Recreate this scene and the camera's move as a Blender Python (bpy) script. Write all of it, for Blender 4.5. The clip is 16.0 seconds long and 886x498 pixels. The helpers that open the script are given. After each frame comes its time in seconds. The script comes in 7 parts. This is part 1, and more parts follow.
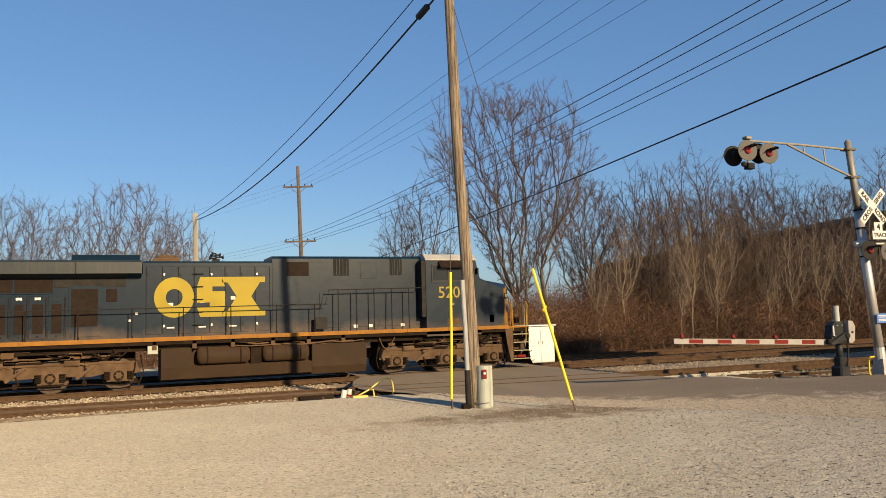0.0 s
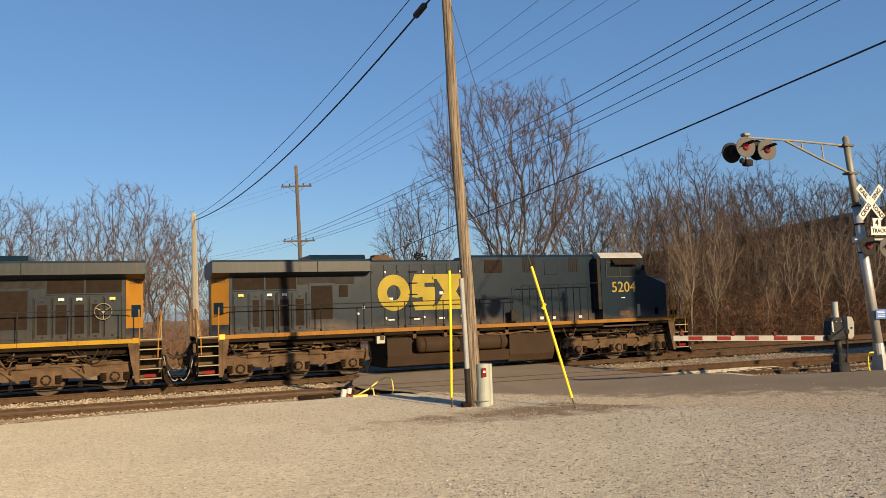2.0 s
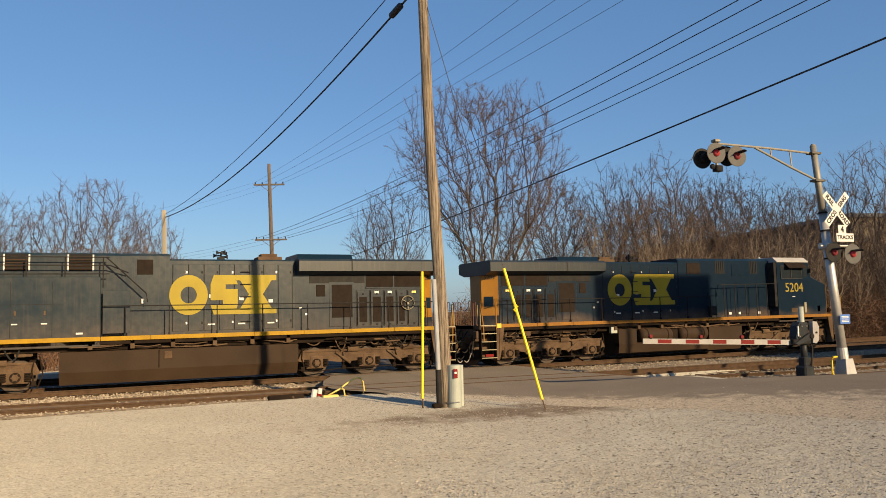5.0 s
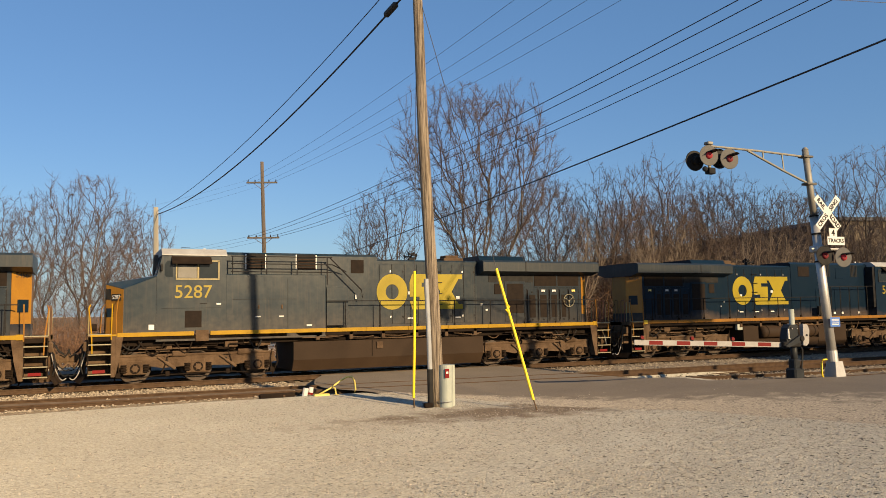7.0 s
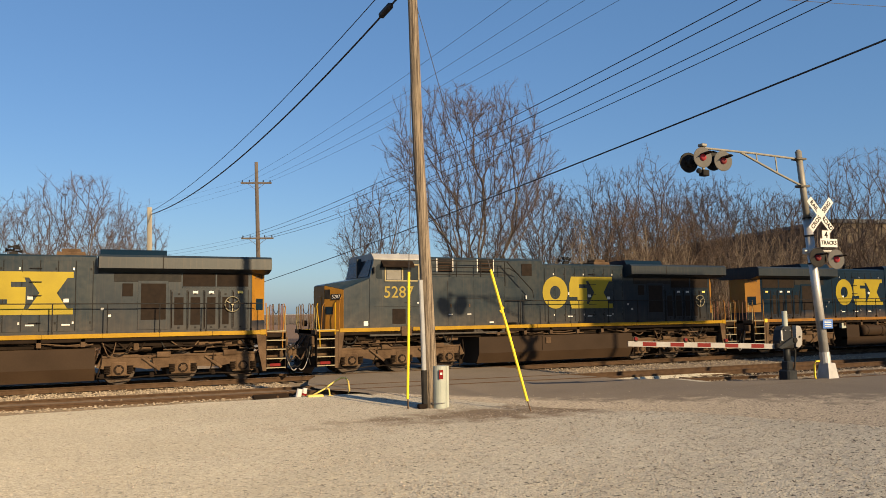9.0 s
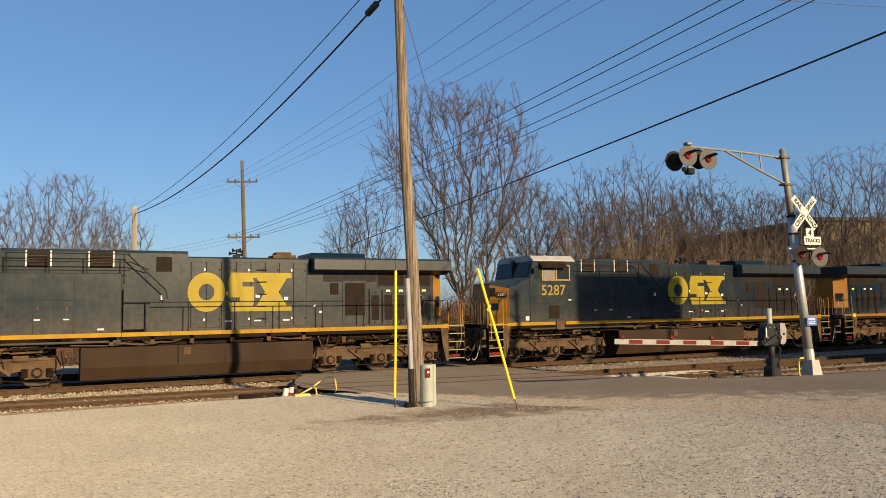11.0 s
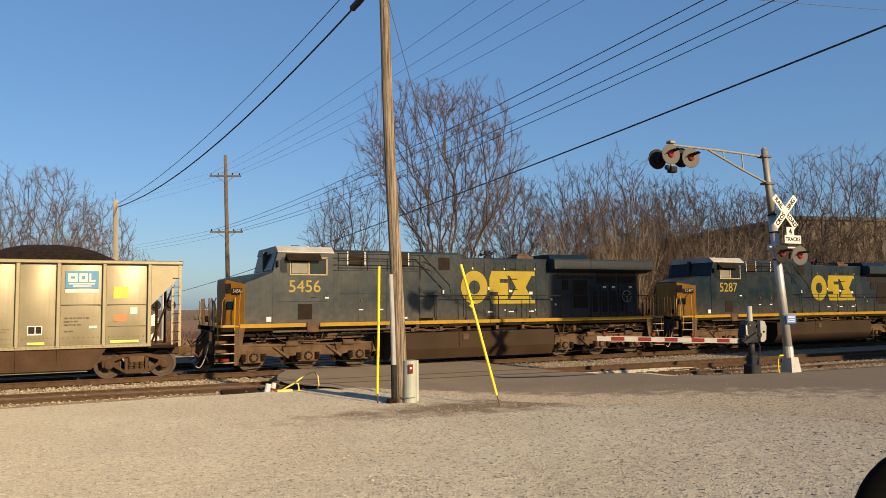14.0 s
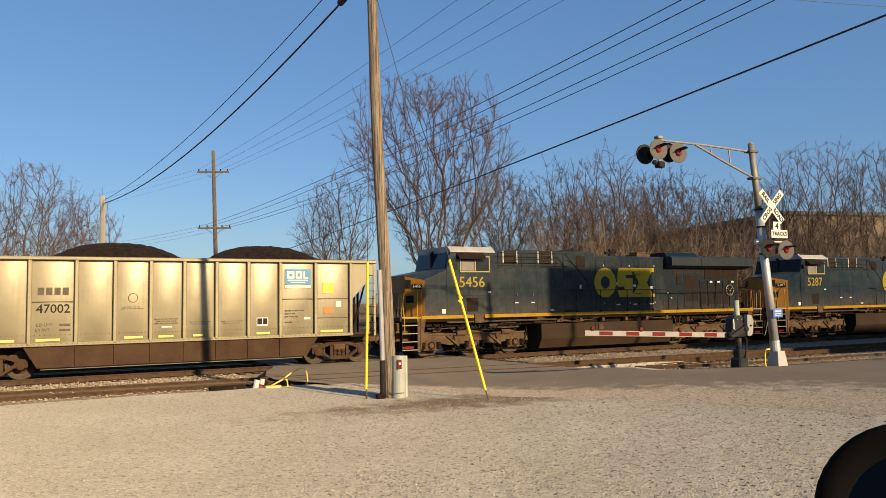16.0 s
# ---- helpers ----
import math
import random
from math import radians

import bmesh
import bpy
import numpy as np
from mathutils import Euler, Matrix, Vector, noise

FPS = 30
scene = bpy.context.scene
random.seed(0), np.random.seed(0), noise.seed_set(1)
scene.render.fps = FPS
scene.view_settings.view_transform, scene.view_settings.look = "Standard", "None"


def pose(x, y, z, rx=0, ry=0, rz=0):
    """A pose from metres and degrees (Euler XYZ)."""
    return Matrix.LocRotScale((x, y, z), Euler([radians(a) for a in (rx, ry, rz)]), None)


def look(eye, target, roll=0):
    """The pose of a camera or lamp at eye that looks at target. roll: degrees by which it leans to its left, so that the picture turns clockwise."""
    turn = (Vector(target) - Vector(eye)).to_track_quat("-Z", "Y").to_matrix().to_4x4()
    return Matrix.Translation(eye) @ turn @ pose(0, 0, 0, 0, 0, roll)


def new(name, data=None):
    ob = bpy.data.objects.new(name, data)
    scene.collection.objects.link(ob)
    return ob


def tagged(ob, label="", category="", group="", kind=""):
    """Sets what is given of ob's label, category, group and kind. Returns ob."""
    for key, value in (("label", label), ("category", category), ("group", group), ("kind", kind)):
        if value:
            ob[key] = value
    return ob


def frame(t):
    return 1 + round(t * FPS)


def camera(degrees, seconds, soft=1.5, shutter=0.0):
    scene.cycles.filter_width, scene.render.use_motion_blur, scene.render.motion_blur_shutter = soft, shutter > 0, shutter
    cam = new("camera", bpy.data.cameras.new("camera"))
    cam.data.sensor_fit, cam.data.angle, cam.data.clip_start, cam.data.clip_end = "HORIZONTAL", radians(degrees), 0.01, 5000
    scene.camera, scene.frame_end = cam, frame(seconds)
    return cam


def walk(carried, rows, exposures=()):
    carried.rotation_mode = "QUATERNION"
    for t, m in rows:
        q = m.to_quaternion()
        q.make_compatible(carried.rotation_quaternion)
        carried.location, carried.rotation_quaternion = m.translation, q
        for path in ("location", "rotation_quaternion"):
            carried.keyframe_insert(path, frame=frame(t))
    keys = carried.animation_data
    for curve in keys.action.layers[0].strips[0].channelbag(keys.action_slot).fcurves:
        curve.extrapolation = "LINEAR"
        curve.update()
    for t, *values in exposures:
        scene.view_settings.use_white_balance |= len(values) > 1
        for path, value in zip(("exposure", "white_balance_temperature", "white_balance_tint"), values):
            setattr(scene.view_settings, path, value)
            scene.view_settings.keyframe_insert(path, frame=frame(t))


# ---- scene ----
# World: x along the tracks, y away from the camera, z = 0 at the top of the rails.
EYE = Vector((0.0, -29.715, 2.341))


def aim(t, yaw, pitch, roll):
    """Camera pose: yaw to the right of +y, pitch up, roll, in degrees; the eye drifts to the right and down by a few centimetres."""
    a, b = radians(yaw), radians(pitch)
    eye = EYE + Vector((math.cos(a), -math.sin(a), 0)) * float(np.interp(t, (0, 9, 11.5, 12.5, 14.5, 16), (-0.045, -0.043, -0.037, -0.032, -0.022, 0)))
    eye.z += float(np.interp(t, (0, 11.5, 14.5, 16), (0.012, 0.012, 0.010, 0)))
    return look(eye, eye + Vector((math.sin(a) * math.cos(b), math.cos(a) * math.cos(b), math.sin(b))), roll)


cam = camera(59.76, 16.0, soft=0.75)
walk(cam, [(t, aim(t, a, b, c)) for t, a, b, c in (
    (0.0, 22.362, 4.701, -1.536), (0.5, 22.342, 4.658, -1.666), (1.0, 22.358, 4.649, -1.779),
    (1.5, 22.445, 4.663, -1.757), (2.0, 22.440, 4.595, -1.912), (2.5, 23.031, 4.536, -2.019),
    (3.0, 23.971, 4.605, -2.032), (3.5, 24.080, 4.650, -1.775), (4.0, 24.194, 4.606, -1.483),
    (6.5, 24.829, 4.620, -1.134), (7.0, 25.001, 4.571, -0.847), (7.5, 25.134, 4.624, -0.772),
    (8.0, 25.190, 4.655, -0.833), (8.5, 25.245, 4.609, -0.851), (9.0, 25.424, 4.642, -0.732),
    (11.5, 26.588, 4.460, -0.964), (12.0, 26.759, 4.396, -0.931), (12.5, 26.915, 4.332, -0.929),
    (13.0, 26.963, 4.317, -0.850), (13.5, 27.085, 4.257, -0.708), (14.0, 27.571, 4.222, -0.626),
    (14.5, 27.864, 4.125, -0.629), (15.0, 28.038, 3.995, -0.635), (15.5, 28.080, 3.906, -0.797),
    (16.0, 28.355, 3.893, -0.843))], exposures=((0.0, 0.886), (16.0, 0.886)))

# ---- light: a low afternoon sun behind the camera ----
SUN_EL, SUN_TO = radians(19.0), Vector((0.24, -1.0, 0.0)).normalized()
world = bpy.data.worlds.new("sky")
scene.world = world
world.use_nodes = True
wn = world.node_tree.nodes
sky = wn.new("ShaderNodeTexSky")
sky.sky_type, sky.sun_disc = "NISHITA", False
sky.sun_elevation, sky.sun_rotation = SUN_EL, math.pi - 0.235
sky.air_density, sky.dust_density, sky.ozone_density = 1.0, 0.8, 3.5
wn["Background"].inputs["Strength"].default_value = 0.0655
deep = wn.new("ShaderNodeHueSaturation")
deep.inputs["Saturation"].default_value, deep.inputs["Hue"].default_value = 1.06, 0.506
world.node_tree.links.new(sky.outputs["Color"], deep.inputs["Color"])
even = wn.new("ShaderNodeMix")
even.data_type = "RGBA"
even.inputs[0].default_value, even.inputs[7].default_value = 0.35, (1.2, 2.85, 5.4, 1)
world.node_tree.links.new(deep.outputs["Color"], even.inputs[6])
world.node_tree.links.new(even.outputs[2], wn["Background"].inputs["Color"])
sun = new("sun", bpy.data.lights.new("sun", "SUN"))
sun.data.energy, sun.data.angle, sun.data.color = 5.0, radians(0.9), (1.0, 0.73, 0.42)
toward = SUN_TO * math.cos(SUN_EL) + Vector((0, 0, math.sin(SUN_EL)))
sun.matrix_world = look(toward * 60, (0, 0, 0))


# ---- materials ----
def surface(name, c1, c2, scale=3.0, rough=0.7, metal=0.0, bump=0.15, fine=40.0, dust=None, island=0.0, stretch=(1, 1, 1), coat=0.0,
            streak=0.0, rand=0.0, contrast=0.0):
    """A worn surface: two colours mixed by coarse and fine noise, relief, optional dust (colour, low z, high z, amount), vertical streaks
    and variation from piece to piece."""
    m = bpy.data.materials.new(name)
    m.use_nodes = True
    n, k = m.node_tree.nodes, m.node_tree.links
    b = n["Principled BSDF"]
    co = n.new("ShaderNodeTexCoord")
    mp = n.new("ShaderNodeMapping")
    mp.inputs["Scale"].default_value = stretch
    k.new(co.outputs["Object"], mp.inputs["Vector"])

    def noise_at(s, detail=5.0, vec=None):
        t = n.new("ShaderNodeTexNoise")
        t.inputs["Scale"].default_value, t.inputs["Detail"].default_value = s, detail
        k.new(vec or mp.outputs["Vector"], t.inputs["Vector"])
        return t.outputs["Fac"]

    def math_op(op, a, v, clamp=False):
        t = n.new("ShaderNodeMath")
        t.operation, t.use_clamp = op, clamp
        for i, x in enumerate((a, v)):
            if isinstance(x, (int, float)):
                t.inputs[i].default_value = x
            else:
                k.new(x, t.inputs[i])
        return t.outputs[0]

    def mix(fac, a, c):
        t = n.new("ShaderNodeMix")
        t.data_type = "RGBA"
        for i, x in ((0, fac), (6, a), (7, c)):
            if isinstance(x, tuple):
                t.inputs[i].default_value = (*x, 1)
            elif isinstance(x, (int, float)):
                t.inputs[i].default_value = x
            else:
                k.new(x, t.inputs[i])
        return t.outputs[2]

    big, small = noise_at(scale), noise_at(fine, 3.0)
    lo, hi = 0.36 + contrast, 0.64 - contrast
    r = n.new("ShaderNodeMapRange")
    r.inputs[1].default_value, r.inputs[2].default_value = lo, hi
    k.new(math_op("ADD", math_op("MULTIPLY", big, 0.65), math_op("MULTIPLY", small, 0.35)), r.inputs[0])
    fac = r.outputs[0]
    colour = mix(fac, c1, c2)
    if streak:
        ms = n.new("ShaderNodeMapping")
        ms.inputs["Scale"].default_value = (9, 9, 0.5)
        k.new(co.outputs["Object"], ms.inputs["Vector"])
        s = noise_at(1.6, 4.0, ms.outputs["Vector"])
        rs = n.new("ShaderNodeMapRange")
        rs.inputs[1].default_value, rs.inputs[2].default_value, rs.inputs[4].default_value = 0.5, 0.75, streak
        k.new(s, rs.inputs[0])
        colour = mix(rs.outputs[0], colour, (0.16, 0.10, 0.06))
    if dust:
        tint, low, high, amount = dust
        sx = n.new("ShaderNodeSeparateXYZ")
        k.new(co.outputs["Object"], sx.inputs[0])
        rd = n.new("ShaderNodeMapRange")
        rd.inputs[1].default_value, rd.inputs[2].default_value = high, low
        rd.inputs[3].default_value, rd.inputs[4].default_value = 0.0, amount * 1.7
        k.new(math_op("ADD", sx.outputs[2], math_op("MULTIPLY", math_op("SUBTRACT", big, 0.5), 1.6)), rd.inputs[0])
        colour = mix(math_op("MULTIPLY", rd.outputs[0], math_op("ADD", small, 0.15), True), colour, tint)
    if island or rand:
        src = n.new("ShaderNodeNewGeometry").outputs["Random Per Island"] if island else n.new("ShaderNodeObjectInfo").outputs["Random"]
        hv = n.new("ShaderNodeHueSaturation")
        k.new(colour, hv.inputs["Color"])
        amp = island or rand
        k.new(math_op("ADD", math_op("MULTIPLY", src, amp), 1 - amp / 2), hv.inputs["Value"])
        colour = hv.outputs["Color"]
    k.new(colour, b.inputs["Base Color"])
    b.inputs["Metallic"].default_value = metal
    b.inputs["Diffuse Roughness"].default_value = 0.9 if rough > 0.65 else 0.0
    spread = 0.25 if rough > 0.45 else 0.06
    k.new(math_op("ADD", math_op("MULTIPLY", small, spread), rough - spread / 2), b.inputs["Roughness"])
    if coat:
        b.inputs["Coat Weight"].default_value, b.inputs["Coat Roughness"].default_value = coat, 0.25
    if bump:
        u = n.new("ShaderNodeBump")
        u.inputs["Strength"].default_value, u.inputs["Distance"].default_value = bump, 0.02
        k.new(math_op("ADD", small, math_op("MULTIPLY", big, 0.5)), u.inputs["Height"])
        k.new(u.outputs["Normal"], b.inputs["Normal"])
    return m


def glow(name, colour, strength):
    m = surface(name, colour, colour, bump=0)
    b = m.node_tree.nodes["Principled BSDF"]
    b.inputs["Emission Color"].default_value, b.inputs["Emission Strength"].default_value = (*colour, 1), strength
    return m


DUST = (0.2064, 0.1419, 0.0903)
M_BLUE = surface("blue_grey_paint", (0.0055, 0.0165, 0.0265), (0.0240, 0.0320, 0.0355), 0.9, 0.30, 0.0, 0.10, 5, (DUST, 1.45, 2.5, 0.20), streak=0.10, contrast=0.03)
M_BLUE2 = surface("navy_paint", (0.0032, 0.0128, 0.0275), (0.0056, 0.0163, 0.0294), 0.7, 0.30, 0.0, 0.09, 4, (DUST, 1.6, 2.15, 0.30), streak=0.02)
M_DOOR = surface("door_paint", (0.0088, 0.0165, 0.0256), (0.0187, 0.0256, 0.0312), 1.0, 0.32, 0.1, 0.07, 4, (DUST, 1.5, 2.6, 0.14), streak=0.08)
M_YELLOW = surface("yellow_paint", (0.3244, 0.2528, 0.0115), (0.2716, 0.2083, 0.0115), 1.5, 0.5, 0, 0.04, 30, (DUST, 2.0, 2.7, 0.2))
M_STRIPE = surface("yellow_stripe", (0.370, 0.222, 0.0055), (0.280, 0.160, 0.0080), 2.0, 0.5, 0, 0.04, 30)
M_STRIPE2 = surface("dusty_orange_stripe", (0.2907, 0.1342, 0.0168), (0.2012, 0.095, 0.0224), 2.0, 0.6, 0, 0.04, 30)
M_ORANGE = surface("orange_paint", (0.2937, 0.1377, 0.0100), (0.2171, 0.1000, 0.0100), 1.5, 0.5, 0, 0.05, 25, (DUST, 1.5, 3.0, 0.12))
M_GRIME = surface("brown_grime", (0.0650, 0.0409, 0.0241), (0.1299, 0.0851, 0.0515), 2.5, 0.85, 0, 0.3, 30)
M_GRIME2 = surface("dark_grime", (0.0090, 0.0058, 0.0038), (0.0220, 0.0141, 0.0090), 3.0, 0.85, 0, 0.3, 30)
M_TANK = surface("dusty_tank", (0.0290, 0.0180, 0.0107), (0.0429, 0.0272, 0.0165), 0.8, 0.7, 0, 0.1, 20)
M_BLACK = surface("black", (0.0103, 0.0103, 0.0112), (0.0258, 0.0241, 0.0224), 4.0, 0.6, 0, 0.1)
M_GRILLE = surface("dark_grille", (0.0118, 0.008, 0.0059), (0.0211, 0.0139, 0.0097), 5.0, 0.75, 0, 0.3, 60)
M_RAILPALE = surface("dirty_pale_yellow_rail", (0.240, 0.1980, 0.0880), (0.1750, 0.1400, 0.0640), 3.0, 0.6, 0, 0.05, 30)
M_RUSTRED = surface("red_primer_rail", (0.1462, 0.0533, 0.0344), (0.1032, 0.043, 0.0292), 3.0, 0.7, 0, 0.05, 30)
M_HOSE = surface("pale_rubber_hose", (0.172, 0.1634, 0.1505), (0.2752, 0.258, 0.2408), 5.0, 0.5, 0, 0.05, 30)
M_STEEL = surface("worn_steel", (0.301, 0.2924, 0.2752), (0.43, 0.4214, 0.3956), 4.0, 0.4, 0.8, 0.05)
M_WHITE = surface("white_paint", (0.5132, 0.5065, 0.4868), (0.4079, 0.3947, 0.3684), 3.0, 0.55, 0, 0.03)
M_CABROOF = surface("cab_roof_paint", (0.3300, 0.3300, 0.3200), (0.2500, 0.2450, 0.2300), 2.0, 0.6, 0, 0.05, 20)
# flat black that carries the shade inside the recessed vents
M_SLOT = surface("vent_recess_black", (0.0030, 0.0026, 0.0022), (0.0042, 0.0036, 0.0030), 4.0, 0.9, 0, 0)
M_RED = surface("red_paint", (0.190, 0.0062, 0.0060), (0.140, 0.0056, 0.0056), 4.0, 0.5, 0, 0.03)
M_HOOD_TOP = surface("roof_paint", (0.0095, 0.0168, 0.0228), (0.0172, 0.0249, 0.0301), 0.8, 0.42, 0.0, 0.03, 12, streak=0.12)
M_GLASS = surface("cab_glass", (0.0103, 0.0155, 0.0189), (0.0172, 0.0215, 0.0258), 2.0, 0.16, 0, 0)
M_CURTAIN = surface("window_blind", (0.1290, 0.1226, 0.1053), (0.1032, 0.0968, 0.0817), 3.0, 0.6, 0, 0)
M_WHEEL = surface("wheel_steel", (0.0344, 0.0224, 0.0146), (0.0645, 0.043, 0.0284), 4.0, 0.7, 0.1, 0.1)
M_ALU = surface("brushed_aluminium", (0.1840, 0.1640, 0.1035), (0.1460, 0.1290, 0.0805), 0.8, 0.40, 0.22, 0.12, 3, ((0.1290, 0.1110, 0.0680), 1.0, 1.6, 0.3))
M_ALU_RIB = surface("dull_aluminium", (0.2120, 0.1920, 0.1270), (0.1710, 0.1530, 0.0990), 2.0, 0.55, 0.4, 0.03, 20, ((0.1376, 0.1118, 0.0731), 1.0, 1.6, 0.3))
M_CARSILL = surface("rusty_car_sill", (0.0482, 0.0275, 0.0163), (0.0757, 0.0456, 0.0275), 1.5, 0.85, 0, 0.15, 25)
M_STENCIL = surface("faded_stencil", (0.0720, 0.060, 0.0400), (0.1050, 0.0900, 0.0600), 8.0, 0.8, 0, 0)
M_COAL = surface("coal", (0.006, 0.0043, 0.0036), (0.0163, 0.0119, 0.0098), 6.0, 0.9, 0, 0.8, 30)
M_LOGOBLUE = surface("sign_blue", (0.010, 0.085, 0.330), (0.014, 0.100, 0.360), 3.0, 0.5, 0, 0)
M_CARBLUE = surface("car_sign_blue", (0.019, 0.142, 0.300), (0.026, 0.163, 0.330), 3.0, 0.5, 0, 0)
M_SIGNYEL = surface("placard_yellow", (0.5676, 0.387, 0.0189), (0.4988, 0.3354, 0.0189), 3.0, 0.5, 0, 0)
M_SIGNORANGE = surface("placard_orange", (0.4816, 0.1161, 0.0189), (0.4128, 0.0989, 0.0172), 3.0, 0.5, 0, 0)
M_RUSTRAIL = surface("rusty_rail", (0.0516, 0.031, 0.0181), (0.0903, 0.0568, 0.0344), 6.0, 0.8, 0.1, 0.2, 50)
M_RAILTOP = surface("rail_head", (0.258, 0.2322, 0.2064), (0.3612, 0.3268, 0.2924), 6.0, 0.4, 0.8, 0)
M_TIE = surface("creosote_tie", (0.0361, 0.0258, 0.0172), (0.0688, 0.0499, 0.0344), 5.0, 0.9, 0, 0.5, 40, rand=0.5)
M_BALLAST = surface("ballast_bed", (0.0805, 0.0631, 0.0452), (0.1610, 0.1313, 0.0960), 9.0, 0.95, 0, 1.0, 28)
M_SOIL = surface("track_soil", (0.0480, 0.0325, 0.0200), (0.0860, 0.0610, 0.0390), 3.0, 0.95, 0, 0.6, 30)
M_STONE = surface("ballast_stone", (0.1935, 0.1600, 0.1174), (0.2709, 0.2290, 0.1729), 2.0, 0.95, 0, 0.3, 30, island=0.85)
M_PEBBLE = surface("gravel_stone", (0.2200, 0.1960, 0.1650), (0.3080, 0.2780, 0.2400), 2.0, 0.95, 0, 0.2, 30, island=0.8)
M_WOOD = surface("weathered_pole", (0.0621, 0.0453, 0.0314), (0.2851, 0.2325, 0.1696), 4.0, 0.9, 0, 0.9, 22, stretch=(7, 7, 0.22), contrast=0.05)
M_WOOD2 = surface("pale_pole", (0.2666, 0.2477, 0.1995), (0.2193, 0.1978, 0.1574), 4.0, 0.9, 0, 0.3, 30, stretch=(3, 3, 0.3))
M_WOOD3 = surface("dark_pole", (0.0740, 0.0600, 0.0500), (0.118, 0.0970, 0.081), 4.0, 0.9, 0, 0.3, 30, stretch=(3, 3, 0.3))
M_GALV = surface("galvanised_steel", (0.3450, 0.3450, 0.3380), (0.4250, 0.4180, 0.4050), 5.0, 0.42, 0.5, 0.05, 30)
M_GALV_OLD = surface("weathered_galvanised_arm", (0.1750, 0.1680, 0.1450), (0.2250, 0.2150, 0.1880), 5.0, 0.6, 0.3, 0.05, 30)
M_CLAMP = surface("dark_bolted_clamp", (0.060, 0.055, 0.045), (0.100, 0.092, 0.078), 5.0, 0.6, 0.3, 0.05, 30)
M_PVC = surface("grey_conduit_cover", (0.2365, 0.2623, 0.2322), (0.2881, 0.3096, 0.2709), 3.0, 0.6, 0, 0.03, 20)
M_PVC2 = surface("pale_conduit", (0.215, 0.2279, 0.2408), (0.2666, 0.2752, 0.2795), 3.0, 0.6, 0, 0.03, 20)
M_GUARD = surface("yellow_plastic", (0.7052, 0.5332, 0.0129), (0.6364, 0.4644, 0.0172), 3.0, 0.45, 0, 0)
M_PALEYEL = surface("faded_yellow_paint", (0.6192, 0.4816, 0.1118), (0.4988, 0.387, 0.1032), 4.0, 0.6, 0, 0.05)
M_CABLE = surface("cable_black", (0.012, 0.012, 0.0155), (0.0172, 0.0172, 0.0215), 3.0, 0.6, 0, 0)
M_WIRE = surface("bare_wire", (0.0516, 0.0559, 0.0688), (0.0774, 0.0817, 0.0946), 3.0, 0.6, 0, 0)
M_DISC = surface("signal_disc", (0.066, 0.064, 0.062), (0.090, 0.087, 0.083), 4.0, 0.7, 0, 0)
M_LENS = glow("red_lens", (0.150, 0.008, 0.012), 0.05)
M_LENS_ON = glow("lit_red_lens", (0.240, 0.012, 0.018), 0.12)
M_MECH = surface("dark_mechanism_paint", (0.0189, 0.0215, 0.0249), (0.0361, 0.0396, 0.043), 3.0, 0.5, 0.1, 0.05)
# white lowered to carry the partial shade on the gate arm
M_ARMWHITE = surface("dimmed_white_paint", (0.2353, 0.2291, 0.2229), (0.1858, 0.1796, 0.1765), 4.0, 0.6, 0, 0)
M_SIGNWHITE = surface("sign_white", (0.500, 0.500, 0.482), (0.440, 0.440, 0.424), 4.0, 0.5, 0, 0)
M_BARK = surface("bark", (0.0562, 0.0449, 0.0346), (0.1030, 0.0851, 0.0679), 4.0, 0.95, 0, 0.5, 25, stretch=(2, 2, 0.4))
M_PALEBARK = surface("pale_bark", (0.1243, 0.0950, 0.0687), (0.1974, 0.1572, 0.1170), 4.0, 0.95, 0, 0.3, 25, stretch=(2, 2, 0.4))
M_TWIG = surface("twigs", (0.0471, 0.0337, 0.0306), (0.0795, 0.0598, 0.0534), 0.5, 0.95, 0, 0, 6, rand=0.4)
M_TWIG2 = surface("reddish_twigs", (0.0646, 0.0442, 0.0340), (0.1037, 0.0739, 0.0578), 0.5, 0.95, 0, 0, 6, rand=0.4)
M_BRUSH = surface("dry_brush", (0.066, 0.034, 0.019), (0.140, 0.078, 0.045), 0.35, 0.95, 0, 0, 4, island=1.2)
# twig brown greyed to carry the haze of distance
M_FARWOOD = surface("far_twigs", (0.0662, 0.0591, 0.0591), (0.0899, 0.0804, 0.0780), 0.1, 0.95, 0, 0, 1.0, island=0.4)
M_LITTER = surface("leaf_litter", (0.0516, 0.031, 0.0181), (0.0877, 0.0568, 0.0335), 1.0, 0.95, 0, 0.6, 14)
# black plastic, taken lower still for the shade beside the truck
M_MIRROR_SHELL = surface("black_mirror_shell", (0.0026, 0.0026, 0.0026), (0.0034, 0.0034, 0.0034), 8.0, 0.9, 0, 0.0, 200)
M_MIRROR_SHELL.node_tree.nodes["Principled BSDF"].inputs["Specular IOR Level"].default_value = 0.08
# the dark reflection of the truck's side is put into the glass colour
M_MIRROR = surface("mirror_glass", (0.0103, 0.0112, 0.012), (0.0103, 0.0112, 0.012), 1.0, 0.2, 1.0, 0)
M_CABINET = surface("cabinet_white", (0.5091, 0.516, 0.5091), (0.4541, 0.461, 0.4541), 2.0, 0.5, 0, 0.02)
M_WALLTAN = surface("tan_cladding", (0.1789, 0.1410, 0.0963), (0.2133, 0.1686, 0.1170), 0.4, 0.8, 0, 0.05, 6)
